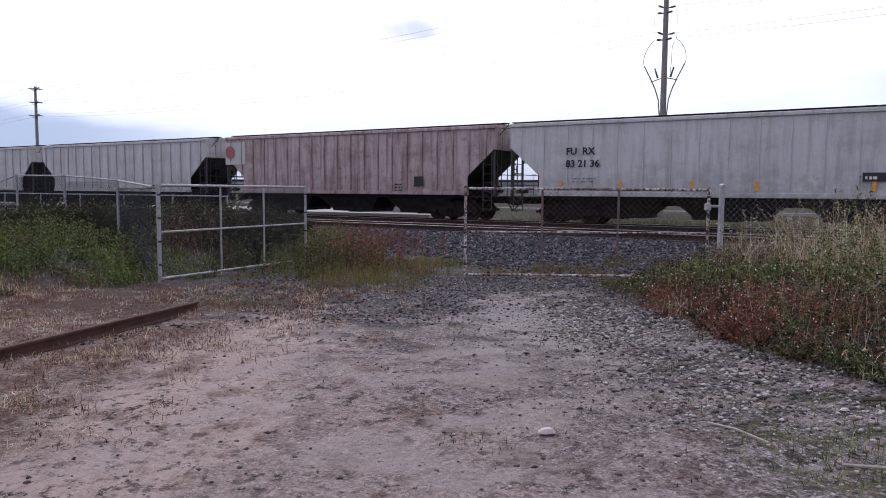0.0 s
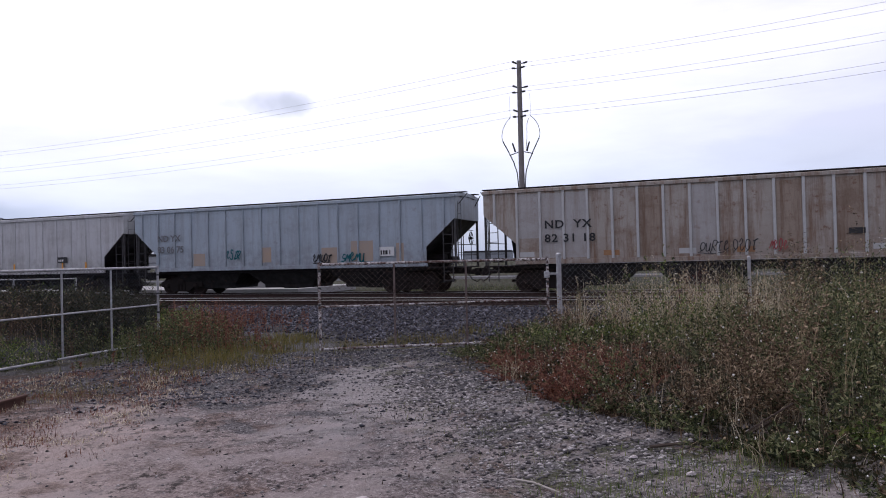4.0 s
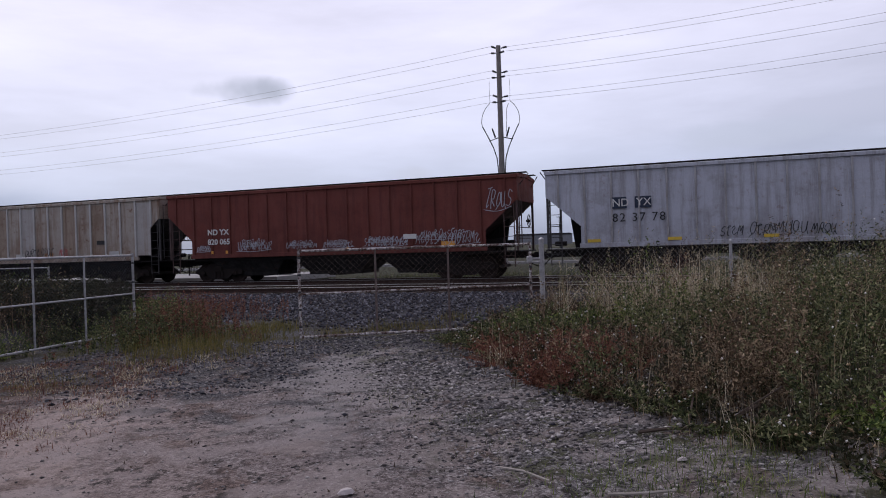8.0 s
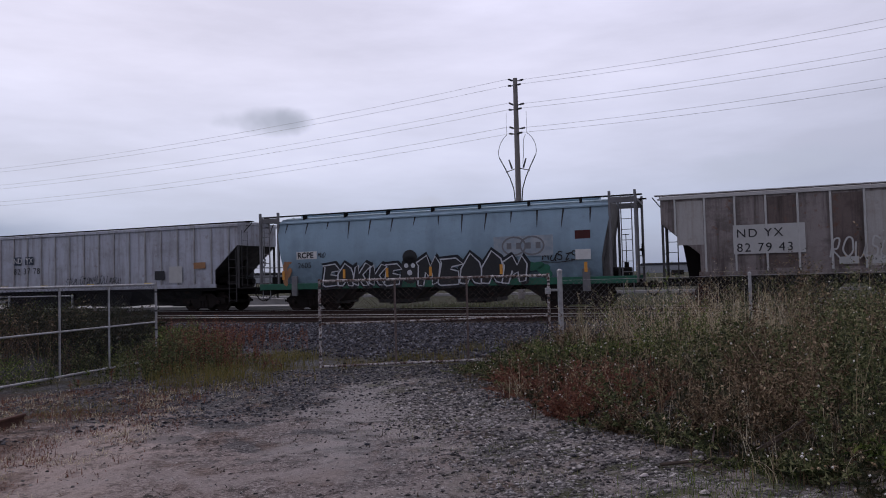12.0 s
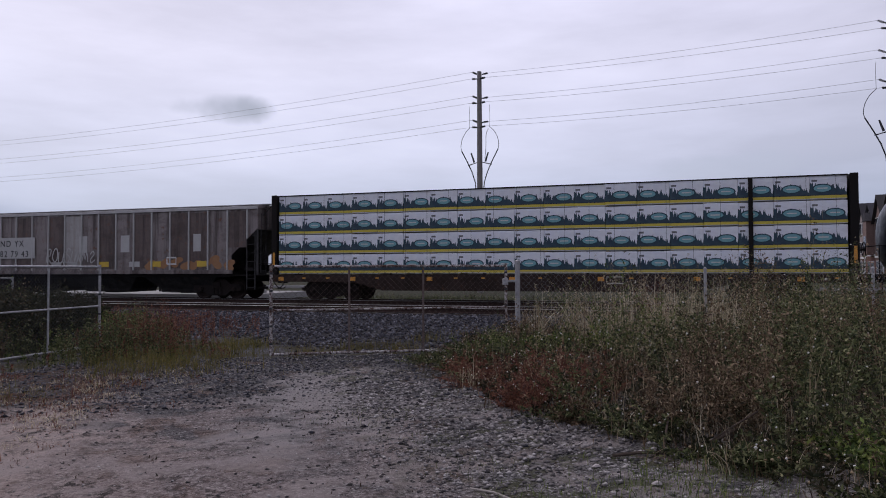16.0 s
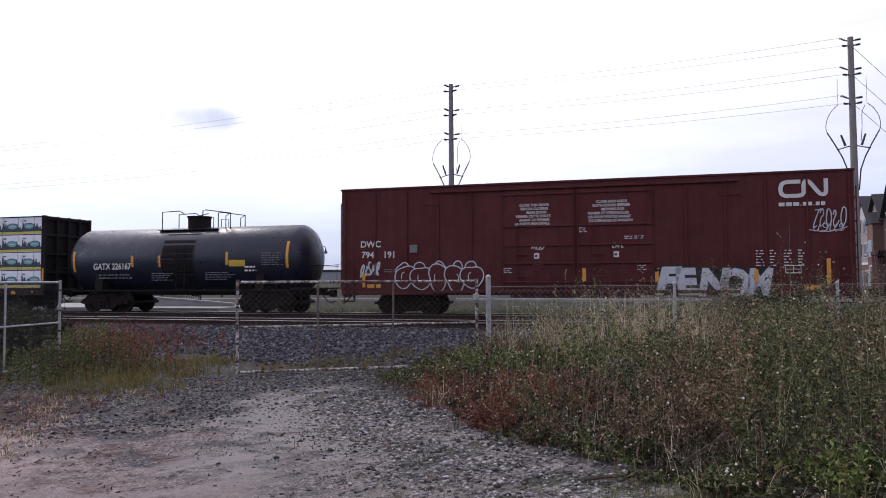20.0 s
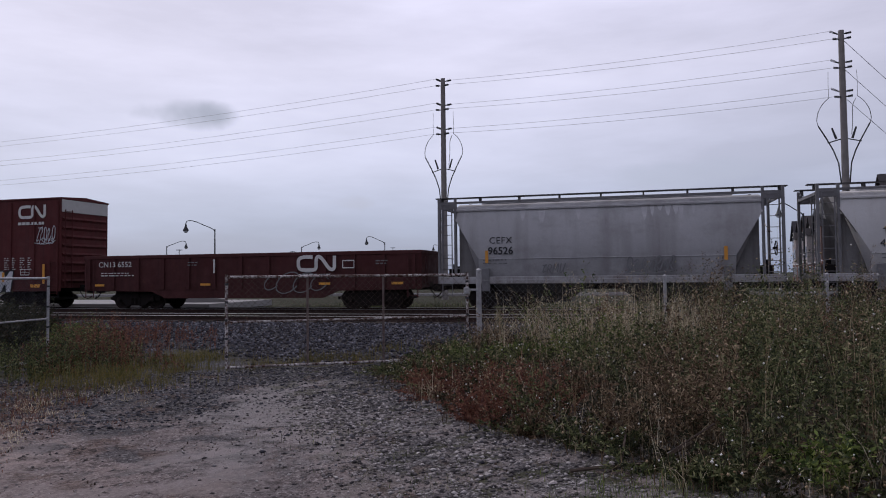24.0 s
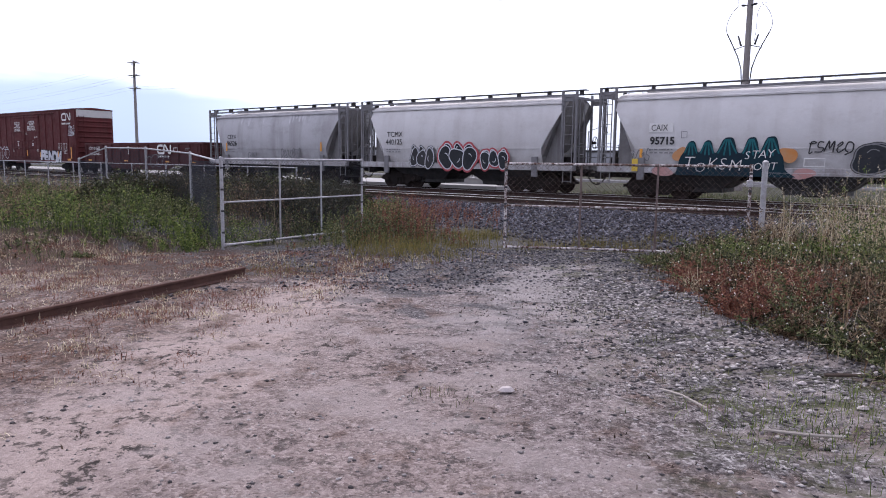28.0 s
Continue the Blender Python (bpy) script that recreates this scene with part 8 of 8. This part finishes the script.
def weeds(name, x, y, h, material, label, leaves=12, leaf=0.07, stalk=0.012, lean=0.25, category="weeds", low=0.12, branch=0.16, fan=None):
    """Stalks that lean, each set with many small pointed leaves on short side shoots."""
    z = land(x, y) - 0.02
    n = len(x)
    ln = lean * RNG.random(n)
    v, f, way, base = strips(x, y, z, h, np.full(n, stalk) * (0.7 + 0.6 * RNG.random(n)), ln, fan=fan)
    m = n * leaves
    who = np.repeat(np.arange(n), leaves)
    t = low + (1 - low) * RNG.random(m) ** 0.8
    c = base[who] + way[who] * (t**2)[:, None] + np.array([0, 0, 1.0]) * (h[who] * t * (1 - 0.5 * ln[who] * t))[:, None]
    out = RNG.normal(0, 1, (m, 3)) * np.array([1, 1, 0.45])
    out /= np.linalg.norm(out, axis=1, keepdims=True)
    c = c + out * (branch * h[who] * (1.15 - t) * RNG.random(m))[:, None]
    d = RNG.normal(0, 1, (m, 3)) * np.array([1, 1, 0.8]) + np.array([0, 0, 0.35])
    d /= np.linalg.norm(d, axis=1, keepdims=True)
    s = np.cross(d, RNG.normal(0, 1, (m, 3)))
    s /= np.linalg.norm(s, axis=1, keepdims=True) + 1e-9
    ll = (leaf * (0.5 + RNG.random(m)))[:, None]
    lv = np.stack([c, c + d * ll * 0.5 + s * ll * 0.17, c + d * ll, c + d * ll * 0.5 - s * ll * 0.17], 1)
    lf = np.arange(m * 4).reshape(-1, 4) + len(v)
    return bulk(name, np.concatenate([v, lv.reshape(-1, 3)]), np.concatenate([f, lf]), material, label, category)


def grass(name, x, y, h, material, label, w=0.008, lean=0.5, segs=3):
    v, f, _, _ = strips(x, y, land(x, y) - 0.01, h, np.full(len(x), w) * (0.6 + 0.8 * RNG.random(len(x))), lean * RNG.random(len(x)), segs)
    return bulk(name, v, f, material, label, "grass")


def edge_x(y):
    """Where the weed bank begins, for each y."""
    return np.interp(y, [1.0, 4.0, 6.1, 6.9, 7.7, 8.5, 9.8, 11.8, 12.6, 14.0, 15.2, 18.0], [5.3, 4.6, 4.1, 4.0, 3.8, 3.45, 3.25, 3.2, 3.1, 3.3, 4.3, 6.5])


def bank(n, x1=19.0, y0=2.5, y1=16.5, ragged=0.35):
    """Points over the weed bank, thicker near the yard, with their depth behind its edge."""
    y = RNG.uniform(y0, y1, n)
    d = (x1 - 3.0) * RNG.random(n) ** 1.7
    x = edge_x(y) + d - ragged * RNG.random(n)
    return x, y, d


def bank_height(x, y, d):
    h = (0.24 + 0.66 * np.minimum(d, 2.0)) * (1 - 0.46 * step(y, 9.0, 13.5) * (1 - step(x, 7.5, 11.0)))
    return np.clip(h, 0.18, 1.62) * (1.0 + 1.0 * lumps(x, y, 1.2) + 0.5 * lumps(x, y, 0.5))


def bushes(name, cx, cy, r, h, material, label, stalks=26, leaves=22, leaf=0.055, stalk=0.010, lean=0.45, low=0.25, branch=0.13):
    """Clumps: stalks fan out from each centre, tallest in its middle."""
    n = len(cx) * stalks
    who = np.repeat(np.arange(len(cx)), stalks)
    a, q = RNG.random(n) * 6.283, RNG.random(n) ** 0.6
    x, y = cx[who] + np.cos(a) * q * r[who], cy[who] + np.sin(a) * q * r[who]
    hh = h[who] * (1.0 - 0.45 * q**2) * (0.72 + 0.42 * RNG.random(n))
    weeds(name, x, y, np.maximum(hh, 0.08), material, label, leaves, leaf, stalk, lean, "weeds", low, branch)


def right_bank():
    kinds = (
        ("brown_weeds", BROWN, "withered brown weeds crowding the yard edge", 58, 0.040),
        ("green_weeds", GREEN, "dull green weeds crowding the yard edge", 58, 0.046),
        ("russet_weeds", RUSSET, "reddish dying weeds at the gate end of the bank", 46, 0.038),
        ("fresh_weeds", LUSH, "patch of fresher green leaves among the weeds", 54, 0.052),
        ("dark_weeds", DEEP, "weeds low in the bank with shade put into their dark colour", 44, 0.042))
    x, y, d = bank(520)
    r = 0.20 + 0.30 * RNG.random(len(x)) + 0.08 * np.minimum(d, 2.0)
    tall = bank_height(x, y, d) * (0.55 + 0.75 * RNG.random(len(x)))
    per = 18
    who = np.repeat(np.arange(len(x)), per)
    n = len(who)
    a, q = RNG.random(n) * 6.283, RNG.random(n) ** 0.6
    out = np.stack([np.cos(a), np.sin(a)], 1) * (q * r[who])[:, None]
    sx, sy = x[who] + 0.30 * out[:, 0], y[who] + 0.30 * out[:, 1]
    h = np.maximum(tall[who] * (1.0 - 0.50 * q**2) * (0.72 + 0.42 * RNG.random(n)), 0.08)
    x, y = x[who], y[who]
    # a whole clump is of one kind, with a few strays
    first = np.arange(0, n, per)
    cx, cy = x[first], y[first]
    m = len(cx)
    green = 1.06 + 0.5 * np.exp(-(((cx - 5.0) / 1.2) ** 2 + ((cy - 12.2) / 1.2) ** 2)) + 1.7 * lumps(cx + 3, cy, 1.9) + 0.7 * lumps(cx, cy, 0.8)
    red = 1.9 * (1 - step(cx, 4.0, 5.2)) * step(cy, 7.5, 9.5) * (1 - 0.7 * step(cy, 11.6, 12.8)) + 0.26 + 0.9 * lumps(cx + 17, cy, 1.0)
    fresh = 3.2 * np.exp(-(((cx - 6.2) / 0.9) ** 2 + ((cy - 12.2) / 1.1) ** 2)) + 1.3 * np.exp(-(((cx - 5.0) / 0.45) ** 2 + ((cy - 5.4) / 0.7) ** 2)) + 3.0 * np.exp(-(((cx - 4.4) / 0.8) ** 2 + ((cy - 13.0) / 0.9) ** 2)) + 0.12 + 1.1 * np.maximum(0, lumps(cx + 31, cy, 1.4))
    # short clumps more often take the shade-dark leaf colour
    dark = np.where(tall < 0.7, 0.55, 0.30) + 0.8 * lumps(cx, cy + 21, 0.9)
    score = np.stack([0.72 + 1.2 * lumps(cx, cy + 11, 0.9), green, red, fresh, dark], 1) * (0.75 + 0.5 * RNG.random((m, 5)))
    pick = score.argmax(1)[who]
    stray = RNG.random(n) < 0.16
    pick[stray] = RNG.integers(0, 2, int(stray.sum()))
    for k, (name, mat, lab, lf, size) in enumerate(kinds):
        s = pick == k
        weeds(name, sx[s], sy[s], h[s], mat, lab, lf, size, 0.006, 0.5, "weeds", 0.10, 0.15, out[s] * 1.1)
    # a dense floor of low leaves under it all, coloured dark as shade
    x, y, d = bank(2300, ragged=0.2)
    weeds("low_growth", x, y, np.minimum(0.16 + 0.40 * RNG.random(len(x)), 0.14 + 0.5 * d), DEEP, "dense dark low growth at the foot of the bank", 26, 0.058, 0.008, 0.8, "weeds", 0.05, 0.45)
    # slender upright stems with small seed clusters give the bank its tan top
    x, y, d = bank(620)
    h = bank_height(x, y, d) * (0.80 + 0.38 * RNG.random(len(x)))
    s = (d > 0.35) & (RNG.random(len(x)) < 0.55 + 1.4 * lumps(x + 5, y, 1.5))
    weeds("seed_stems", x[s], y[s], h[s], TAN, "slender tan stems with small seed clusters", 26, 0.020, 0.007, 0.22, "weeds", 0.55, 0.09)
    # bare stalks that stand above the rest
    x, y, d = bank(330)
    grass("bare_stalks", x, y, bank_height(x, y, d) * (0.85 + 0.40 * RNG.random(len(x))), TAN, "bare tan stalks standing above the weeds", 0.008, 0.30, 4)
    # tall pale grass along the fence, in tussocks
    n = 62
    tx, ty = RNG.normal(7.9, 1.2, n), RNG.uniform(12.2, 15.3, n)
    who = RNG.integers(0, n, 900)
    x, y = tx[who] + RNG.normal(0, 0.16, len(who)), ty[who] + RNG.normal(0, 0.16, len(who))
    keep = (x > edge_x(y) + 0.8)
    x, y, who = x[keep], y[keep], who[keep]
    tall = 1.1 + 0.60 * RNG.random(n)
    h = tall[who] * (0.65 + 0.5 * RNG.random(len(x)))
    grass("tall_grass", x, y, h, STRAW, "tall straw-coloured grass along the fence", 0.012, 0.75, 6)
    k = RNG.random(len(x)) < 0.22
    weeds("grass_plumes", x[k], y[k], h[k] * 1.1, STRAW, "feathery pale seed plumes of tall grass", 16, 0.030, 0.006, 0.75, "grass", 0.84, 0.012)
    x, y, d = bank(420)
    grass("bank_grass", x, y, bank_height(x, y, d) * (0.5 + 0.5 * RNG.random(len(x))), STRAW, "dry grass blades through the weed bank", 0.007, 0.9, 4)
    n = 70
    tx, ty = bank(n, ragged=0.5)[:2]
    who = RNG.integers(0, n, 1300)
    x, y = tx[who] + RNG.normal(0, 0.10, len(who)), ty[who] + RNG.normal(0, 0.10, len(who))
    grass("dry_tussocks", x, y, 0.25 + 0.35 * RNG.random(len(x)), STRAW, "drooping dry grass tussocks in the weeds", 0.007, 1.3, 5)
    x, y, d = bank(13000, ragged=0.6)
    thin = RNG.random(len(x)) < 0.4 + 0.6 * step(d, 0.1, 1.0)
    x, y = x[thin], y[thin]
    grass("bank_undergrowth", x, y, 0.08 + 0.26 * RNG.random(len(x)), BROWN, "matted brown undergrowth below the weeds", 0.010, 1.2, 3)
    for name, n, mat, lab, r in (("pale_flowers", 1500, PETAL, "tiny pale flower heads over the weeds", 0.0095), ("seed_heads", 2000, TAN, "small tan seed heads on the weeds", 0.012)):
        x, y, d = bank(n)
        z = land(x, y) + bank_height(x, y, d) * (0.45 + 0.55 * RNG.random(n))
        stones(name, x, y, z, r * (0.6 + 0.8 * RNG.random(n)), mat, lab, "flowers" if mat == PETAL else "seed heads", 1.0)
    # long dead stems fallen outwards over the edge
    n = 220
    y = RNG.uniform(4.5, 13.0, n)
    x = edge_x(y) + 0.15 + 0.9 * RNG.random(n)
    grass("fallen_stems", x, y, 0.35 + 0.45 * RNG.random(n), STRAW, "pale dead stems leaning out of the weeds", 0.005, 1.5, 5)


right_bank()


def left_growth():
    def spread(n, x0, x1, y0, y1):
        return RNG.uniform(x0, x1, n), RNG.uniform(y0, y1, n)

    # green bank behind the open leaf, along the bent fence
    def front(x):
        return np.interp(x, [-26, -9.2, -7.4, -5.9, -4.6], [8.5, 10.9, 12.0, 13.8, 15.4])

    def behind_leaf(x, y):
        return (x < -6.24 + (y - 14.76) * 0.47 - 0.15) | (y > 19.3)

    x, y = spread(1500, -26, -3.5, 10.5, 25)
    d = y - front(x)
    keep = (d > 0.2) & behind_leaf(x, y) & (y < 22.5 - 0.45 * (x + 4))
    keep &= RNG.random(len(x)) < 0.35 + 0.65 * step(d, 0.5, 3.0)
    x, y, d = x[keep], y[keep], d[keep]
    h = (0.20 + 0.85 * step(d, 0.2, 4.5)) * (0.55 + 0.55 * RNG.random(len(x))) * (1.0 + 0.9 * lumps(x, y, 1.7))
    mood = lumps(x, y, 2.2) + 0.35 * (RNG.random(len(x)) - 0.5)
    for name, s, mat, lab, leaf in (("green_thicket", np.abs(mood) <= 0.13, GREEN, "green weeds below the bent fence", 0.06), ("brown_thicket", mood < -0.13, BROWN, "browning weeds among the green", 0.05), ("fresh_thicket", mood > 0.13, LUSH, "fresher green weeds below the bent fence", 0.06)):
        bushes(name, x[s], y[s], 0.20 + 0.30 * RNG.random(int(s.sum())), h[s], mat, lab, 11, 22, leaf, 0.012, 0.5, 0.1, 0.16)
    x, y = spread(900, -12.5, -5.0, 18.5, 24)
    keep = behind_leaf(x, y) & (y < 22.5 - 0.45 * (x + 4))
    x, y = x[keep], y[keep]
    s = RNG.random(len(x)) < 0.35
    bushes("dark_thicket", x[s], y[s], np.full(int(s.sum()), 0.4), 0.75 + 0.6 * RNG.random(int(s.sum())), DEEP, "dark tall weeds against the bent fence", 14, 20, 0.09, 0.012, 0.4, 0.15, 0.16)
    x, y = spread(26000, -24, -4.4, 8.0, 20)
    fade = y - front(x)
    keep = (fade > -3.2 * RNG.random(len(x)) ** 2.5) & behind_leaf(x, y)
    x, y, fade = x[keep], y[keep], fade[keep]
    h = (0.05 + 0.18 * RNG.random(len(x))) * (0.5 + 0.5 * step(fade, -2.0, 0.5))
    s = lumps(x, y, 0.8) + 0.5 * (RNG.random(len(x)) - 0.5) > -0.05
    grass("rough_grass", x[s], y[s], h[s], GREEN, "rough green grass behind the barrier rail", 0.010, 1.1)
    grass("dry_grass", x[~s], y[~s], h[~s], STRAW, "dry grass behind the barrier rail", 0.008, 1.3)
    # mixed clump between the two leaves
    x, y = RNG.normal(-3.0, 0.75, 620), RNG.normal(16.0, 0.9, 620)
    keep = (x > -4.75 + (y - 17.5) * 0.4) & (x < -1.0) & (y > 14.5)
    x, y = x[keep], y[keep]
    top = (1 - step(np.abs(x + 3.2), 0.6, 2.0)) * step(y, 14.4, 15.6)
    h = 0.16 + (0.25 + 0.55 * RNG.random(len(x))) * top * (1.0 + 0.8 * lumps(x, y, 0.7))
    k = RNG.random(len(x)) < 0.55
    weeds("green_clump", x[k], y[k], h[k], GREEN, "green weeds growing between the gate leaves", 34, 0.050)
    weeds("brown_clump", x[~k] + 0.3, y[~k] + 0.5, h[~k] * 1.1, RUSSET, "reddish brown weeds between the gate leaves", 30, 0.045)
    x, y = RNG.normal(-1.9, 0.9, 2200), RNG.normal(14.6, 1.0, 2200)
    grass("yellow_grass", x, y, (0.07 + 0.26 * RNG.random(2200)) * (0.35 + 1.2 * (lumps(x, y, 0.6) > -0.05)), GOLD, "yellowing grass at the road edge", 0.009, 0.9)
    u, v = RNG.uniform(-24, -8.0, 3000), 17.8 + RNG.normal(0, 1.3, 3000)
    x, y = u * CU - v * SU, u * SU + v * CU
    keep = (x < 0.8) & (y > 16.5)
    x, y = x[keep], y[keep]
    keep = RNG.random(len(x)) < 0.6 * (1 - step(x + 2.0 * lumps(x, y, 1.3), -2.8, 0.4))
    x, y = x[keep], y[keep]
    weeds("russet_growth", x, y, 0.15 + 0.42 * RNG.random(len(x)), RUSSET, "reddish weeds along the ballast", 18, 0.045)
    x, y = spread(9000, -1.8, 6.5, 15.1, 18.0)
    keep = RNG.random(len(x)) < np.clip(0.25 + 2.6 * lumps(x, y, 0.9) - 0.10 * (x - 1.0) - 0.35 * step(y, 16.6, 18.0), 0.0, 1)
    x, y = x[keep], y[keep]
    grass("ballast_grass", x, y, 0.08 + 0.30 * RNG.random(len(x)), GOLD, "thin yellow grass in the ballast", 0.010, 0.8)
    # tufts and litter on the yard
    n = 3800
    tx, ty = spread(n, -10.0, 1.0, 4.0, 13.5)
    keep = (RNG.random(n) < step(-tx + 0.22 * ty, 3.0, 5.6)) & (RNG.random(n) < 0.55 + 1.3 * lumps(tx, ty, 1.2))
    tx, ty = tx[keep], ty[keep]
    for name, mat, lab, share in (("dry_tufts", STRAW, "bleached dry grass tufts on the dirt", 0.36), ("dead_tufts", RUSSET, "reddish brown dead grass tufts on the dirt", 1.0)):
        k = RNG.random(len(tx)) < share
        cx, cy = tx[k], ty[k]
        tx, ty = tx[~k], ty[~k]
        who = np.repeat(np.arange(len(cx)), 30)
        x, y = cx[who] + RNG.normal(0, 0.09, len(who)), cy[who] + RNG.normal(0, 0.09, len(who))
        grass(name, x, y, 0.03 + 0.09 * RNG.random(len(x)) ** 1.5, mat, lab, 0.008, 1.9, 3)
    n = 16000
    x, y = spread(n, -8.5, 4.2, 3.4, 14.5)
    keep = RNG.random(n) < np.clip(0.10 + 2.6 * (lumps(x, y, 0.9) + 0.6 * lumps(x, y, 0.3) - 0.12), 0.03, 0.9)
    x, y = x[keep], y[keep]
    grass("leaf_litter", x, y, 0.020 + 0.045 * RNG.random(len(x)) ** 2, DEADLEAF, "dead brown leaves and stem bits on the dirt", 0.020, 3.0, 2)
    for cx, cy, s, n in ((2.6, 5.3, 0.35, 420), (3.3, 5.0, 0.4, 520), (3.7, 5.6, 0.45, 600), (2.2, 6.6, 0.25, 160), (1.9, 7.6, 0.25, 120), (-3.6, 11.4, 0.4, 420), (0.1, 5.5, 0.14, 60), (1.2, 8.8, 0.4, 160)):
        x, y = RNG.normal(cx, s, n), RNG.normal(cy, s, n)
        grass("grass_tuft", x, y, (0.03 + 0.10 * RNG.random(n)) * (1.5 if n > 400 else 1.0), GOLD if cx < 0 else LUSH if n > 400 else GREEN, "low grass tuft on the gravel", 0.006, 1.4)
    x, y = RNG.uniform(-14, 22, 9000), RNG.uniform(0, 1, 9000)
    u, v = RNG.uniform(-17, 22, 9000), 33.5 + 9 * RNG.random(9000) ** 1.5
    x, y = u * CU - v * SU, u * SU + v * CU
    grass("far_verge", x, y, 0.12 + 0.35 * RNG.random(9000), GREEN, "rough grass verge beyond the train", 0.02, 0.6)


left_growth()

# dead branches at the edge of the weeds
bark = plain("dead_wood", (0.10, 0.075, 0.06), (0.045, 0.035, 0.03), 0.9)
for pts, r, lab in (([(3.35, 6.5, 0.05), (3.6, 6.47, 0.07), (3.85, 6.5, 0.05), (4.2, 6.42, 0.10), (4.6, 6.5, 0.22)], 0.018, "dark dead branch lying at the weed edge"),
                    ([(1.86, 5.90, 0.03), (2.0, 5.72, 0.045), (2.14, 5.48, 0.03)], 0.010, "pale bare stick lying on the gravel"),
                    ([(2.45, 5.1, 0.03), (2.7, 5.0, 0.05), (2.95, 5.05, 0.03)], 0.012, "pale bare stick lying on the gravel")):
    g = G().tube(pts, r, 6)
    p = [Vector(q) for q in pts]
    if len(p) > 3:
        g.tube([p[2], p[2] + Vector((0.15, 0.2, 0.16)), p[2] + Vector((0.25, 0.35, 0.2))], r * 0.6, 5).tube([p[3], p[3] + Vector((0.2, -0.15, 0.2)), p[3] + Vector((0.45, -0.2, 0.35))], r * 0.5, 5)
    tagged(part("branch", g, bark if r > 0.015 else plain("bleached_stick", (0.42, 0.38, 0.34), None, 0.9)), lab, "branch")


def motions():
    """The train rolls by at about 7.8 m/s; every wheelset turns with it."""
    times = [k * 0.5 for k in range(57)]
    turn = Matrix.Rotation(TH, 4, "Z")
    for car, mid in CARS:
        walk(car, [(t, Matrix.Translation(tk(mid + travel(t), TRACK_FAR, RAIL_Z)) @ turn) for t in times])
    ticks = [k / 15 for k in range(421)]
    spin = [(t, Matrix.Rotation(travel(t) / 0.457, 4, "Y")) for t in ticks]
    for wheelset, a in WHEELS:
        seat = Matrix.Translation((a, 0, 0.457))
        walk(wheelset, [(t, seat @ m) for t, m in spin])


motions()
